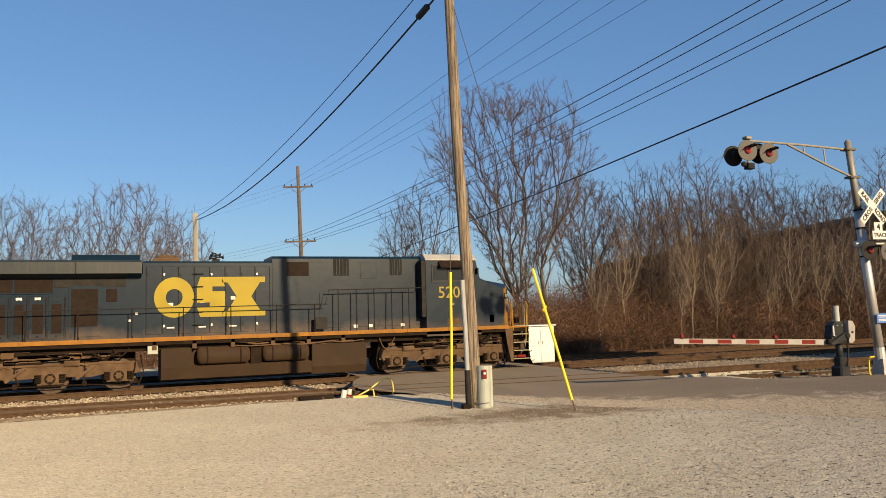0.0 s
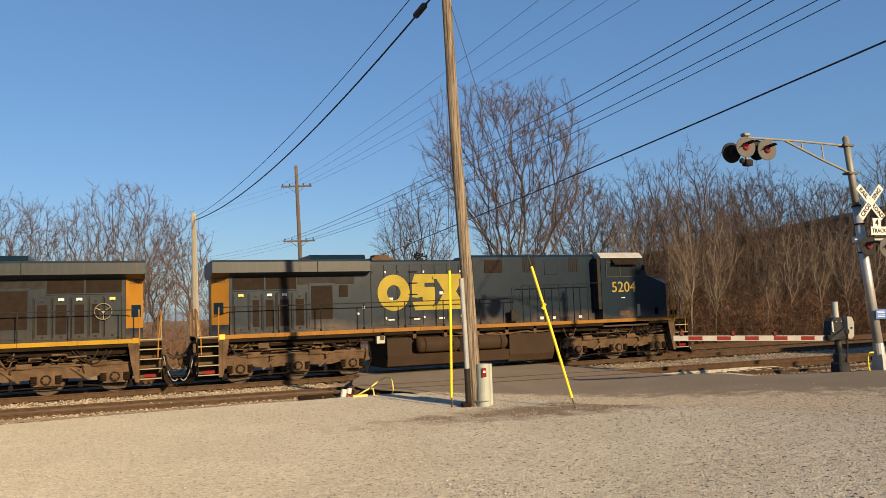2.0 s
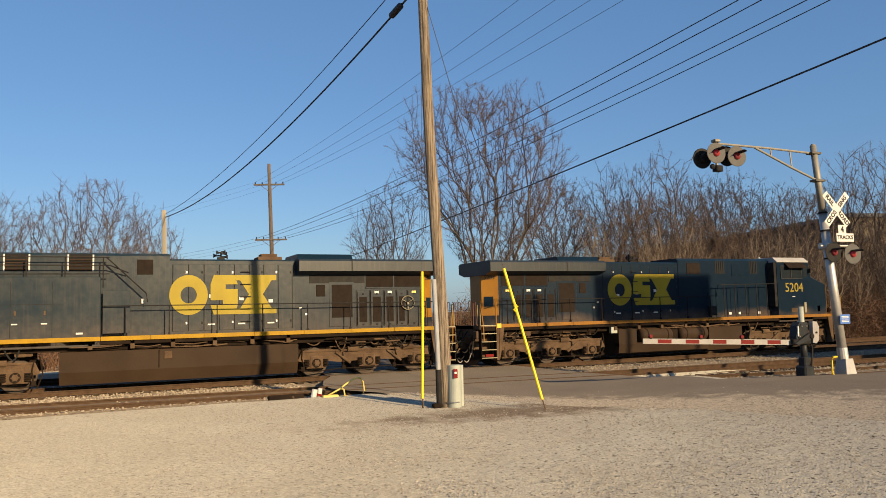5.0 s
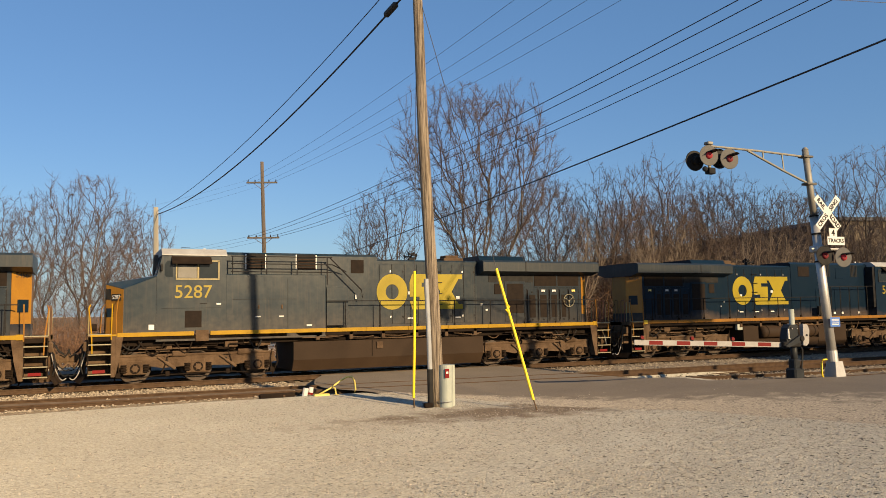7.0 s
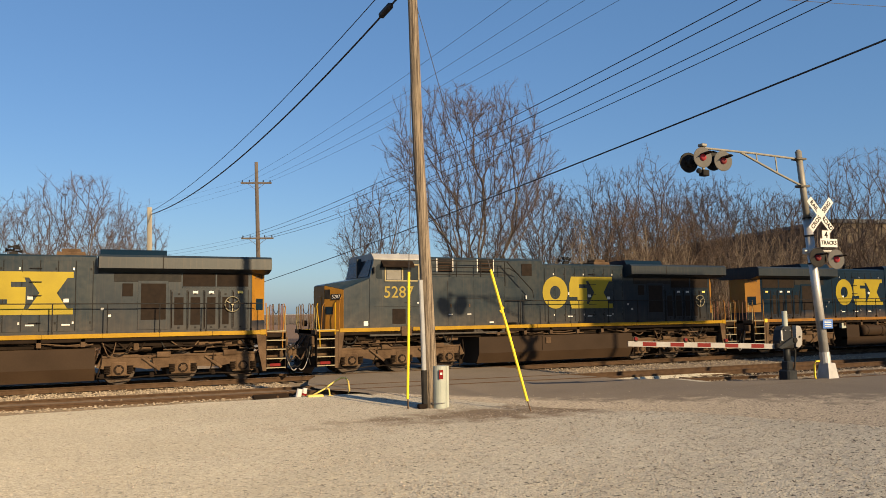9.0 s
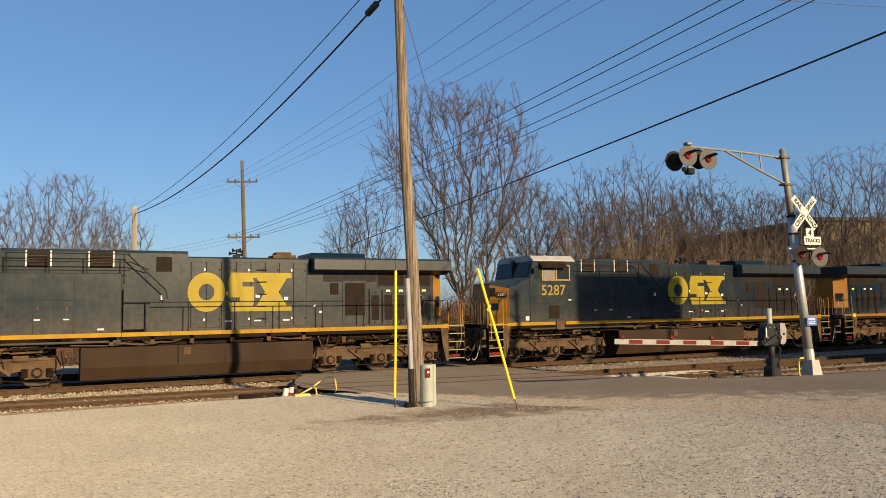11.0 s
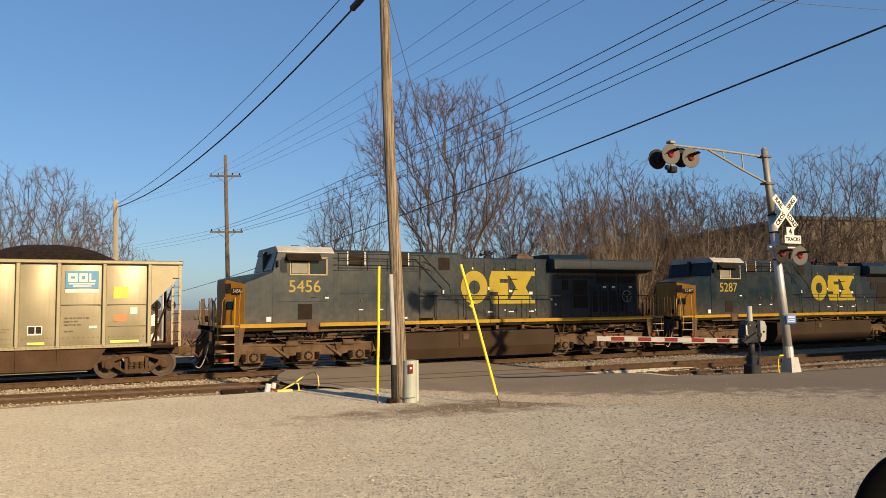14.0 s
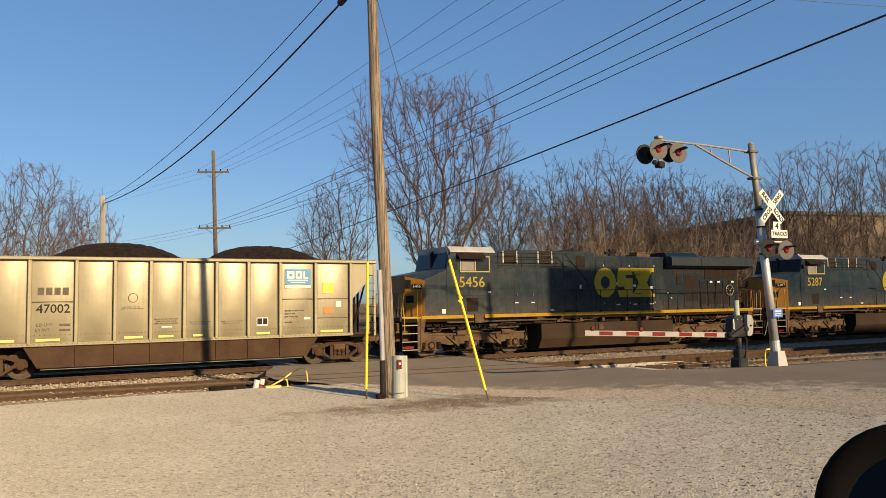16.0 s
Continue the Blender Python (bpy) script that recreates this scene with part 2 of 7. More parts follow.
# the warehouse's side lies in shade; that darkness is put into this colour
M_WALLDARK = surface("dark_cladding", (0.034, 0.024, 0.018), (0.048, 0.034, 0.026), 0.4, 0.8, 0, 0.05, 6)
M_ROOFGREY = surface("grey_roof", (0.086, 0.0946, 0.1118), (0.129, 0.1376, 0.1548), 0.3, 0.7, 0, 0.05, 6)


for dull in (M_COAL, M_GRIME, M_GRIME2, M_TANK, M_GRILLE, M_CARSILL, M_RUSTRAIL, M_TIE):
    dull.node_tree.nodes["Principled BSDF"].inputs["Specular IOR Level"].default_value = 0.12
for paint, gloss in ((M_STRIPE, 0.15), (M_STRIPE2, 0.15), (M_YELLOW, 0.2), (M_RED, 0.12), (M_BLUE, 0.24), (M_BLUE2, 0.19), (M_DOOR, 0.22), (M_HOOD_TOP, 0.3), (M_BLACK, 0.12), (M_MECH, 0.15)):
    paint.node_tree.nodes["Principled BSDF"].inputs["Diffuse Roughness"].default_value = 0.9
    paint.node_tree.nodes["Principled BSDF"].inputs["Specular IOR Level"].default_value = gloss
M_GLASS.node_tree.nodes["Principled BSDF"].inputs["Specular IOR Level"].default_value = 0.18


# ---- mesh building ----
class Geo:
    """Collects vertices and faces for one mesh."""

    def __init__(self):
        self.v, self.f = [], []

    def add(self, verts, faces):
        o = len(self.v)
        self.v.extend(verts)
        self.f.extend([tuple(i + o for i in q) for q in faces])
        return self

    def box(self, x0, x1, y0, y1, z0, z1, c=0.0):
        """An upright box between the limits, its edges cut by c."""
        if c <= 0:
            p = [(x, y, z) for x in (x0, x1) for y in (y0, y1) for z in (z0, z1)]
            return self.add(p, [(0, 1, 3, 2), (4, 6, 7, 5), (0, 4, 5, 1), (2, 3, 7, 6), (0, 2, 6, 4), (1, 5, 7, 3)])
        p, lim = [], ((x0, x1), (y0, y1), (z0, z1))
        for i in (0, 1):
            for j in (0, 1):
                for k in (0, 1):
                    for axis in range(3):
                        q = []
                        for d, s in enumerate((i, j, k)):
                            w = lim[d][s]
                            q.append(w if d == axis else w + (c if s == 0 else -c))
                        p.append(tuple(q))

        def at(i, j, k, a):
            return ((i * 2 + j) * 2 + k) * 3 + a
        f = []
        for s in (0, 1):
            f.append([at(s, 0, 0, 0), at(s, 1, 0, 0), at(s, 1, 1, 0), at(s, 0, 1, 0)])
            f.append([at(0, s, 0, 1), at(1, s, 0, 1), at(1, s, 1, 1), at(0, s, 1, 1)])
            f.append([at(0, 0, s, 2), at(1, 0, s, 2), at(1, 1, s, 2), at(0, 1, s, 2)])
            for r in (0, 1):
                f.append([at(s, r, 0, 0), at(s, r, 1, 0), at(s, r, 1, 1), at(s, r, 0, 1)])
                f.append([at(s, 0, r, 0), at(s, 1, r, 0), at(s, 1, r, 2), at(s, 0, r, 2)])
                f.append([at(0, s, r, 1), at(1, s, r, 1), at(1, s, r, 2), at(0, s, r, 2)])
        for i in (0, 1):
            for j in (0, 1):
                for k in (0, 1):
                    f.append([at(i, j, k, 0), at(i, j, k, 1), at(i, j, k, 2)])
        return self.add(p, f)

    def prism(self, outline, axis, a, b):
        """An outline of 2D points drawn out along an axis from a to b (axis y: points are x, z; axis x: y, z; axis z: x, y)."""
        def put(p, w):
            return (w, *p) if axis == "x" else (p[0], w, p[1]) if axis == "y" else (*p, w)
        n = len(outline)
        v = [put(p, a) for p in outline] + [put(p, b) for p in outline]
        return self.add(v, [tuple(range(n)), tuple(range(2 * n - 1, n - 1, -1))] + [(i, (i + 1) % n, n + (i + 1) % n, n + i) for i in range(n)])

    def tube(self, path, radius, sides=6, end=None, caps=True):
        """A tube along a path of points; radius may taper to end."""
        pts = [Vector(p) for p in path]
        n, rings = len(pts), []
        for i, p in enumerate(pts):
            d = (pts[min(i + 1, n - 1)] - pts[max(i - 1, 0)]).normalized()
            u = d.cross(Vector((0, 0, 1)) if abs(d.z) < 0.9 else Vector((1, 0, 0))).normalized()
            w = d.cross(u)
            r = radius if end is None else radius + (end - radius) * i / max(n - 1, 1)
            rings += [tuple(p + (u * math.cos(2 * math.pi * j / sides) + w * math.sin(2 * math.pi * j / sides)) * r) for j in range(sides)]
        f = [(i * sides + j, i * sides + (j + 1) % sides, (i + 1) * sides + (j + 1) % sides, (i + 1) * sides + j)
             for i in range(n - 1) for j in range(sides)]
        if caps:
            f += [tuple(range(sides)), tuple(range((n - 1) * sides, n * sides))]
        return self.add(rings, f)

    def lathe(self, profile, centre, axis="z", sides=20):
        """A turned shape: profile of (radius, along) points about an axis through the centre."""
        v, n, m = [], len(profile), sides
        for r, a in profile:
            for j in range(m):
                c, s = r * math.cos(2 * math.pi * j / m), r * math.sin(2 * math.pi * j / m)
                q = (a, c, s) if axis == "x" else (c, a, s) if axis == "y" else (c, s, a)
                v.append(tuple(q[i] + centre[i] for i in range(3)))
        f = [(i * m + j, i * m + (j + 1) % m, (i + 1) * m + (j + 1) % m, (i + 1) * m + j) for i in range(n - 1) for j in range(m)]
        f += [tuple(range(m)), tuple(range((n - 1) * m, n * m))]
        return self.add(v, f)

    def ball(self, c, r, sides=10, rings=6):
        return self.lathe([(max(1e-4, r * math.sin(math.pi * i / rings)), -r * math.cos(math.pi * i / rings)) for i in range(rings + 1)], c, "z", sides)

    def mesh(self, name, material, fix=True, smooth=False):
        me = bpy.data.meshes.new(name)
        me.from_pydata(self.v, [], self.f)
        if fix:
            b = bmesh.new()
            b.from_mesh(me)
            bmesh.ops.recalc_face_normals(b, faces=b.faces)
            b.to_mesh(me)
            b.free()
        if smooth:
            me.polygons.foreach_set("use_smooth", [True] * len(me.polygons))
        me.materials.append(material)
        return me


def part(name, geo, material, parent=None, label="", at=None, smooth=False):
    """Links a Geo as one mesh object under a thing or a part."""
    ob = new(name, geo.mesh(name, material, smooth=smooth) if isinstance(geo, Geo) else geo)
    if parent is not None:
        ob.parent = parent
    if at is not None:
        ob.matrix_basis = at
    return tagged(ob, label)


def thing(name, label, category, group="", kind="", at=None, data=None):
    ob = new(name, data)
    if data is None:
        ob.empty_display_size = 0.3
    if at is not None:
        ob.matrix_basis = at
    return tagged(ob, label, category, group, kind)


def lettering(text, size, material, parent, m, depth=0.006, label="", name="lettering", wide=1.0, bold=0.0):
    """Raised letters in the built-in font, as a mesh, standing in the x-z plane of m."""
    cu = bpy.data.curves.new(name, "FONT")
    cu.body, cu.size, cu.extrude, cu.align_x, cu.align_y, cu.resolution_u = text, size, depth, "CENTER", "CENTER", 3
    tmp = bpy.data.objects.new("letters_tmp", cu)
    scene.collection.objects.link(tmp)
    me = bpy.data.meshes.new_from_object(tmp.evaluated_get(bpy.context.evaluated_depsgraph_get()))
    bpy.data.objects.remove(tmp)
    bpy.data.curves.remove(cu)
    me.transform(Matrix.Diagonal((wide, 1, 1, 1)))
    if bold:
        # heavier strokes: the same letters laid over one another, a hair apart
        v, f, n = [q.co.copy() for q in me.vertices], [tuple(q.vertices) for q in me.polygons], len(me.vertices)
        shifts = [(a * bold * size, c * bold * size, 0.0005 * k) for k, (a, c) in enumerate(((-1, 0), (1, 0), (0, -1), (0, 1)))]
        me = bpy.data.meshes.new(name)
        me.from_pydata([tuple(q + Vector(s)) for s in shifts for q in v], [], [tuple(i + n * k for i in q) for k in range(4) for q in f])
    me.materials.clear()
    me.materials.append(material)
    ob = new(name, me)
    if parent is not None:
        ob.parent = parent
    ob.matrix_basis = m @ pose(0, 0, 0, 90, 0, 0)
    return tagged(ob, label)


def rings(cx, cz, r, n=24):
    return [(cx + r * math.cos(2 * math.pi * i / n), cz + r * math.sin(2 * math.pi * i / n)) for i in range(n)]


# ---- ground, road and tracks ----
def ease(a, b, x):
    t = min(1.0, max(0.0, (x - a) / (b - a)))
    return t * t * (3 - 2 * t)


def ground_z(x, y):
    """Height of the gravel lot; it rises gently to the signal and drops to the track bed."""
    lot = -0.08 + 0.28 * ease(11, 18, x) * (1 - ease(-11.5, -7.2, y)) - 0.06 * ease(4, -8, x) * ease(-16, -8, y)
    bed = ease(-7.3, -6.6, y)
    return lot * (1 - bed) - 0.30 * bed


def road_left(y):
    return float(np.interp(y, (-60, -24, -19, -16, -14, -9, -5.5, -1, 3, 14), (18.5, 15.0, 13.3, 12.2, 11.0, 8.6, 6.5, 8.2, 8.4, 8.0)))


def road_right(y):
    return float(np.interp(y, (-60, -14.3, -13.9, -13.6, -13.0, -12.2, -10, -8, -5.8, -1, 3, 14), (60, 60, 30, 20.6, 18.3, 16.7, 16.8, 17.0, 16.4, 16.3, 16.3, 16.0)))


def gravel_reach(y):
    """How far the loose gravel spreads over the asphalt from its edge."""
    return float(np.interp(y, (-26, -17, -13, -10, -8), (6.0, 3.9, 2.2, 1.1, 0.5)))


def road_z(x, y):
    return ground_z(x, min(y, -7.6)) * (1 - ease(-9.5, -6.6, y)) - 0.014 * ease(-9.5, -6.6, y) + 0.010 * (1 - ease(-9.5, -6.6, y))


def gravel_material():
    m = surface("gravel_lot", (0.378, 0.340, 0.252), (0.426, 0.389, 0.296), 0.35, 0.95, 0, 0.0, 3.0)
    n, k = m.node_tree.nodes, m.node_tree.links
    b = n["Principled BSDF"]
    b.inputs["Diffuse Roughness"].default_value = 0.35
    co = n.new("ShaderNodeTexCoord")
    base = b.inputs["Base Color"].links[0].from_socket
    v = n.new("ShaderNodeTexVoronoi")
    v.inputs["Scale"].default_value = 30
    k.new(co.outputs["Object"], v.inputs["Vector"])
    sp = n.new("ShaderNodeSeparateColor")
    k.new(v.outputs["Color"], sp.inputs[0])
    r = n.new("ShaderNodeMapRange")
    r.inputs[3].default_value, r.inputs[4].default_value = 0.76, 1.16
    k.new(sp.outputs[0], r.inputs[0])
    # earth patches where the gravel has worn through
    sx = n.new("ShaderNodeSeparateXYZ")
    k.new(co.outputs["Object"], sx.inputs[0])
    d = n.new("ShaderNodeVectorMath")
    d.operation = "DISTANCE"
    ms = n.new("ShaderNodeMapping")
    ms.inputs["Scale"].default_value = (0.33, 1.15, 0)
    k.new(co.outputs["Object"], ms.inputs["Vector"])
    k.new(ms.outputs["Vector"], d.inputs[0])
    d.inputs[1].default_value = (3.30, -15.35, 0)
    nz = n.new("ShaderNodeTexNoise")
    nz.inputs["Scale"].default_value, nz.inputs["Detail"].default_value = 1.5, 7
    k.new(co.outputs["Object"], nz.inputs["Vector"])
    ad = n.new("ShaderNodeMath")
    ad.operation = "MULTIPLY_ADD"
    k.new(nz.outputs["Fac"], ad.inputs[0])
    ad.inputs[1].default_value = 3.2
    k.new(d.outputs["Value"], ad.inputs[2])
    rp = n.new("ShaderNodeMapRange")
    rp.inputs[1].default_value, rp.inputs[2].default_value, rp.inputs[3].default_value, rp.inputs[4].default_value = 2.35, 3.35, 0.9, 0.0
    k.new(ad.outputs[0], rp.inputs[0])
    mx = n.new("ShaderNodeMix")
    mx.data_type = "RGBA"
    k.new(rp.outputs[0], mx.inputs[0])
    # packed pale fines to the west, coarser grey gravel towards the road
    side = n.new("ShaderNodeMath")
    side.operation = "MULTIPLY_ADD"
    k.new(nz.outputs["Fac"], side.inputs[0])
    side.inputs[1].default_value = 6.0
    k.new(sx.outputs[0], side.inputs[2])
    rs = n.new("ShaderNodeMapRange")
    rs.inputs[1].default_value, rs.inputs[2].default_value = 0.5, 12.0
    k.new(side.outputs[0], rs.inputs[0])
    zone = n.new("ShaderNodeMix")
    zone.data_type, zone.blend_type = "RGBA", "MULTIPLY"
    k.new(rs.outputs[0], zone.inputs[0])
    k.new(base, zone.inputs[6])
    zone.inputs[7].default_value = (0.83, 0.868, 0.95, 1)
    k.new(zone.outputs[2], mx.inputs[6])
    mx.inputs[7].default_value = (0.105, 0.070, 0.040, 1)
    hv = n.new("ShaderNodeHueSaturation")
    k.new(mx.outputs[2], hv.inputs["Color"])
    k.new(r.outputs[0], hv.inputs["Value"])
    # shade between the stones, painted as dark spots, stronger where the gravel is coarse
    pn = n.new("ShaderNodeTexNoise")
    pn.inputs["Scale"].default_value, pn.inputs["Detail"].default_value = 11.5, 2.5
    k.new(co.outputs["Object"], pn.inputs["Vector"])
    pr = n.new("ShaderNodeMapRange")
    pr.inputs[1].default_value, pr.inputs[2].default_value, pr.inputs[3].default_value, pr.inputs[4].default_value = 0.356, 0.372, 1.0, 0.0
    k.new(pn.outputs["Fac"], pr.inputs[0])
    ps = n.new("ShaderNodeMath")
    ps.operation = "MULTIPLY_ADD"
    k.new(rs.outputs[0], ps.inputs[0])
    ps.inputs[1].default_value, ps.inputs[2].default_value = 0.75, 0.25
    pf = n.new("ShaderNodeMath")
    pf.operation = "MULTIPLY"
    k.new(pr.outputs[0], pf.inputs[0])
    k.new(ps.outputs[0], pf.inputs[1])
    pit_shade = n.new("ShaderNodeMix")
    pit_shade.data_type = "RGBA"
    k.new(pf.outputs[0], pit_shade.inputs[0])
    k.new(hv.outputs[0], pit_shade.inputs[6])
    pit_shade.inputs[7].default_value = (0.026, 0.021, 0.015, 1)
    k.new(pit_shade.outputs[2], b.inputs["Base Color"])
    bu = n.new("ShaderNodeBump")
    bu.inputs["Strength"].default_value, bu.inputs["Distance"].default_value = 0.5, 0.03
    k.new(v.outputs["Distance"], bu.inputs["Height"])
    bu.invert = True
    k.new(bu.outputs["Normal"], b.inputs["Normal"])
    return m


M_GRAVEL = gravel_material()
M_ASPHALT = surface("old_asphalt", (0.0731, 0.0610, 0.0481), (0.0948, 0.0795, 0.0632), 0.5, 0.92, 0, 0.35, 60)


def gravelly_edge(m):
    """Loose gravel worked into the edge of the asphalt, by the mesh's own edge values and noise."""
    n, k = m.node_tree.nodes, m.node_tree.links
    b = n["Principled BSDF"]
    base = b.inputs["Base Color"].links[0].from_socket
    at = n.new("ShaderNodeAttribute")
    at.attribute_name = "edge"
    co, nz, ad, r, mx = (n.new("ShaderNode" + q) for q in ("TexCoord", "TexNoise", "Math", "MapRange", "Mix"))
    nz.inputs["Scale"].default_value, nz.inputs["Detail"].default_value = 2.2, 8
    k.new(co.outputs["Object"], nz.inputs["Vector"])
    k.new(at.outputs["Fac"], ad.inputs[0])
    k.new(nz.outputs["Fac"], ad.inputs[1])
    r.inputs[1].default_value, r.inputs[2].default_value = 0.86, 1.14
    k.new(ad.outputs[0], r.inputs[0])
    mx.data_type = "RGBA"
    k.new(r.outputs[0], mx.inputs[0])
    k.new(base, mx.inputs[6])
    vo, sp, rv, hv = (n.new("ShaderNode" + q) for q in ("TexVoronoi", "SeparateColor", "MapRange", "HueSaturation"))
    vo.inputs["Scale"].default_value = 40
    k.new(co.outputs["Object"], vo.inputs["Vector"])
    k.new(vo.outputs["Color"], sp.inputs[0])
    k.new(sp.outputs[0], rv.inputs[0])
    rv.inputs[3].default_value, rv.inputs[4].default_value = 0.55, 1.28
    hv.inputs["Color"].default_value = (0.235, 0.207, 0.166, 1)
    # the same painted spots of shade among the stones of the edge
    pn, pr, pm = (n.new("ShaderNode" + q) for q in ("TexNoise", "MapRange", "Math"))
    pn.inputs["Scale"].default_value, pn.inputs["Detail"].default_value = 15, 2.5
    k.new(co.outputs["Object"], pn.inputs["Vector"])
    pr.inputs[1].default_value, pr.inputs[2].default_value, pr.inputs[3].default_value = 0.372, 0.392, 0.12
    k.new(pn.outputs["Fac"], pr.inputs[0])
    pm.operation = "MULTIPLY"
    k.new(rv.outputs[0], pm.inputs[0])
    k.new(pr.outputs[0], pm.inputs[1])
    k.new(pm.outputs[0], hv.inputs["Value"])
    k.new(hv.outputs[0], mx.inputs[7])
    k.new(mx.outputs[2], b.inputs["Base Color"])


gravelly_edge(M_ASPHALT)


def sheet(name, xs, ys, zf, material, label, category):
    g = Geo()
    g.add([(x, y, zf(x, y)) for y in ys for x in xs],
          [(j * len(xs) + i, j * len(xs) + i + 1, (j + 1) * len(xs) + i + 1, (j + 1) * len(xs) + i) for j in range(len(ys) - 1) for i in range(len(xs) - 1)])
    ob = new(name, g.mesh(name, material, fix=False, smooth=True))
    return tagged(ob, label, category, kind="structure")


def steps(*spans):
    out = []
    for a, b, n in spans:
        out += [a + (b - a) * i / n for i in range(n)]
    return out + [spans[-1][1]]


def gravel_bumps(x, y):
    """Small humps and hollows of the loose gravel, coarser towards the road and in the foreground."""
    k = ease(-6.5, -1.0, x) * ease(14.5, 12.5, x) * ease(-24.6, -24.0, y) * ease(-12.0, -15.5, y)
    if k <= 0:
        return 0.0
    k *= 0.35 + 0.65 * ease(-1.0, 6.0, x - 0.3 * (y + 20) + 2.0 * noise.noise((x * 0.5, y * 0.5, 4)))
    return k * (0.014 * noise.noise((x * 5.5, y * 6.5, 1)) + 0.006 * noise.noise((x * 13, y * 13, 6)))


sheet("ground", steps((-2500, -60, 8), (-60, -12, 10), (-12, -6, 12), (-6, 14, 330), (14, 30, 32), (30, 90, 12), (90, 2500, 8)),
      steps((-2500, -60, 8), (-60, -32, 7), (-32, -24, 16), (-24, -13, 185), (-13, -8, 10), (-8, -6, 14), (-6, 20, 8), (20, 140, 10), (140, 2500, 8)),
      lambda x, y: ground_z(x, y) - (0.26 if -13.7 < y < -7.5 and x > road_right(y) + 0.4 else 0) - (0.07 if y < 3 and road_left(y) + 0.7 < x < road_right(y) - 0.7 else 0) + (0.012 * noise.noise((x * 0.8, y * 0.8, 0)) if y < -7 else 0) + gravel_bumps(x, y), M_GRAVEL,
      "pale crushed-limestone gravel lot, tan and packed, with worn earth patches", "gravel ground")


def road():
    ys = steps((-60, -26, 8), (-26, -9.5, 44), (-9.5, -6, 12), (-6, 14, 12))
    g, n, edge = Geo(), 24, []
    for y in ys:
        a, b = road_left(y), road_right(y)
        a += 0.25 * noise.noise((y * 0.9, 3.0, 0)) + 0.12 * noise.noise((y * 3.1, 7.0, 0))
        for i in range(n + 1):
            s = i / n
            x = a + (min(b, a + 14) - a) * s if b > a + 14 and s < 0.8 else a + (b - a) * s
            if b > a + 14:
                x = a + 14 * (s / 0.8) if s <= 0.8 else a + 14 + (b - a - 14) * (s - 0.8) / 0.2
            g.v.append((x, y, road_z(x, y) - (0.045 if i == 0 and y < -8 else 0)))
            edge.append(max(0.0, 1 - 0.5 * (x - a) / gravel_reach(y)) if y < -8 else 0.0)
    for j in range(len(ys) - 1):
        for i in range(n):
            g.f.append((j * (n + 1) + i, j * (n + 1) + i + 1, (j + 1) * (n + 1) + i + 1, (j + 1) * (n + 1) + i))
    me = g.mesh("road", M_ASPHALT, fix=False, smooth=True)
    me.attributes.new("edge", "FLOAT", "POINT").data.foreach_set("value", edge)
    return tagged(new("road", me), "worn grey-brown asphalt road over the level crossing", "road", kind="structure")


road()


def bed_z(x, y):
    filled = ease(-6.95, -6.45, y) * ease(-3.4, -4.1, y) * ease(8.2, 6.8, x)
    return -0.215 + 0.02 * noise.noise((x * 1.5, y * 1.5, 5)) + filled * (0.085 + 0.02 * noise.noise((x * 0.7, y * 3.0, 8)))


sheet("ballast_bed_west", steps((-160, -12, 12), (-12, 8.4, 60)), steps((-7.15, -6.5, 5), (-6.5, 3.5, 44), (3.5, 12, 4)),
      lambda x, y: bed_z(x, y) if y > -6.7 else -0.29, M_BALLAST, "brown-grey crushed stone ballast under the tracks", "ballast")
sheet("ballast_bed_east", steps((16.3, 45, 70), (45, 220, 12)), steps((-14.0, -7, 22), (-7, 3.5, 26), (3.5, 12, 4)),
      lambda x, y: max(bed_z(x, y), ground_z(x, y) - 0.16 + 0.01 * noise.noise((x * 1.5, y * 1.5, 5)) if y < -7.3 and x > road_right(y) - 0.1 else -9) if y < -7.3 else bed_z(x, y), M_BALLAST, "pale crushed stone ballast under the tracks", "ballast")


def near_y(x):
    """Centre of the nearest track, which runs slightly out of true with the others."""
    return -5.38 - 0.022 * (x + 3) - 0.75 * ease(4, 17, x)


def rail_profile():
    return [(-0.07, -0.17), (0.07, -0.17), (0.07, -0.155), (0.012, -0.13), (0.012, -0.045), (0.036, -0.035), (0.036, -0.004), (0.028, 0.0),
            (-0.028, 0.0), (-0.036, -0.004), (-0.036, -0.035), (-0.012, -0.045), (-0.012, -0.13), (-0.07, -0.155)]


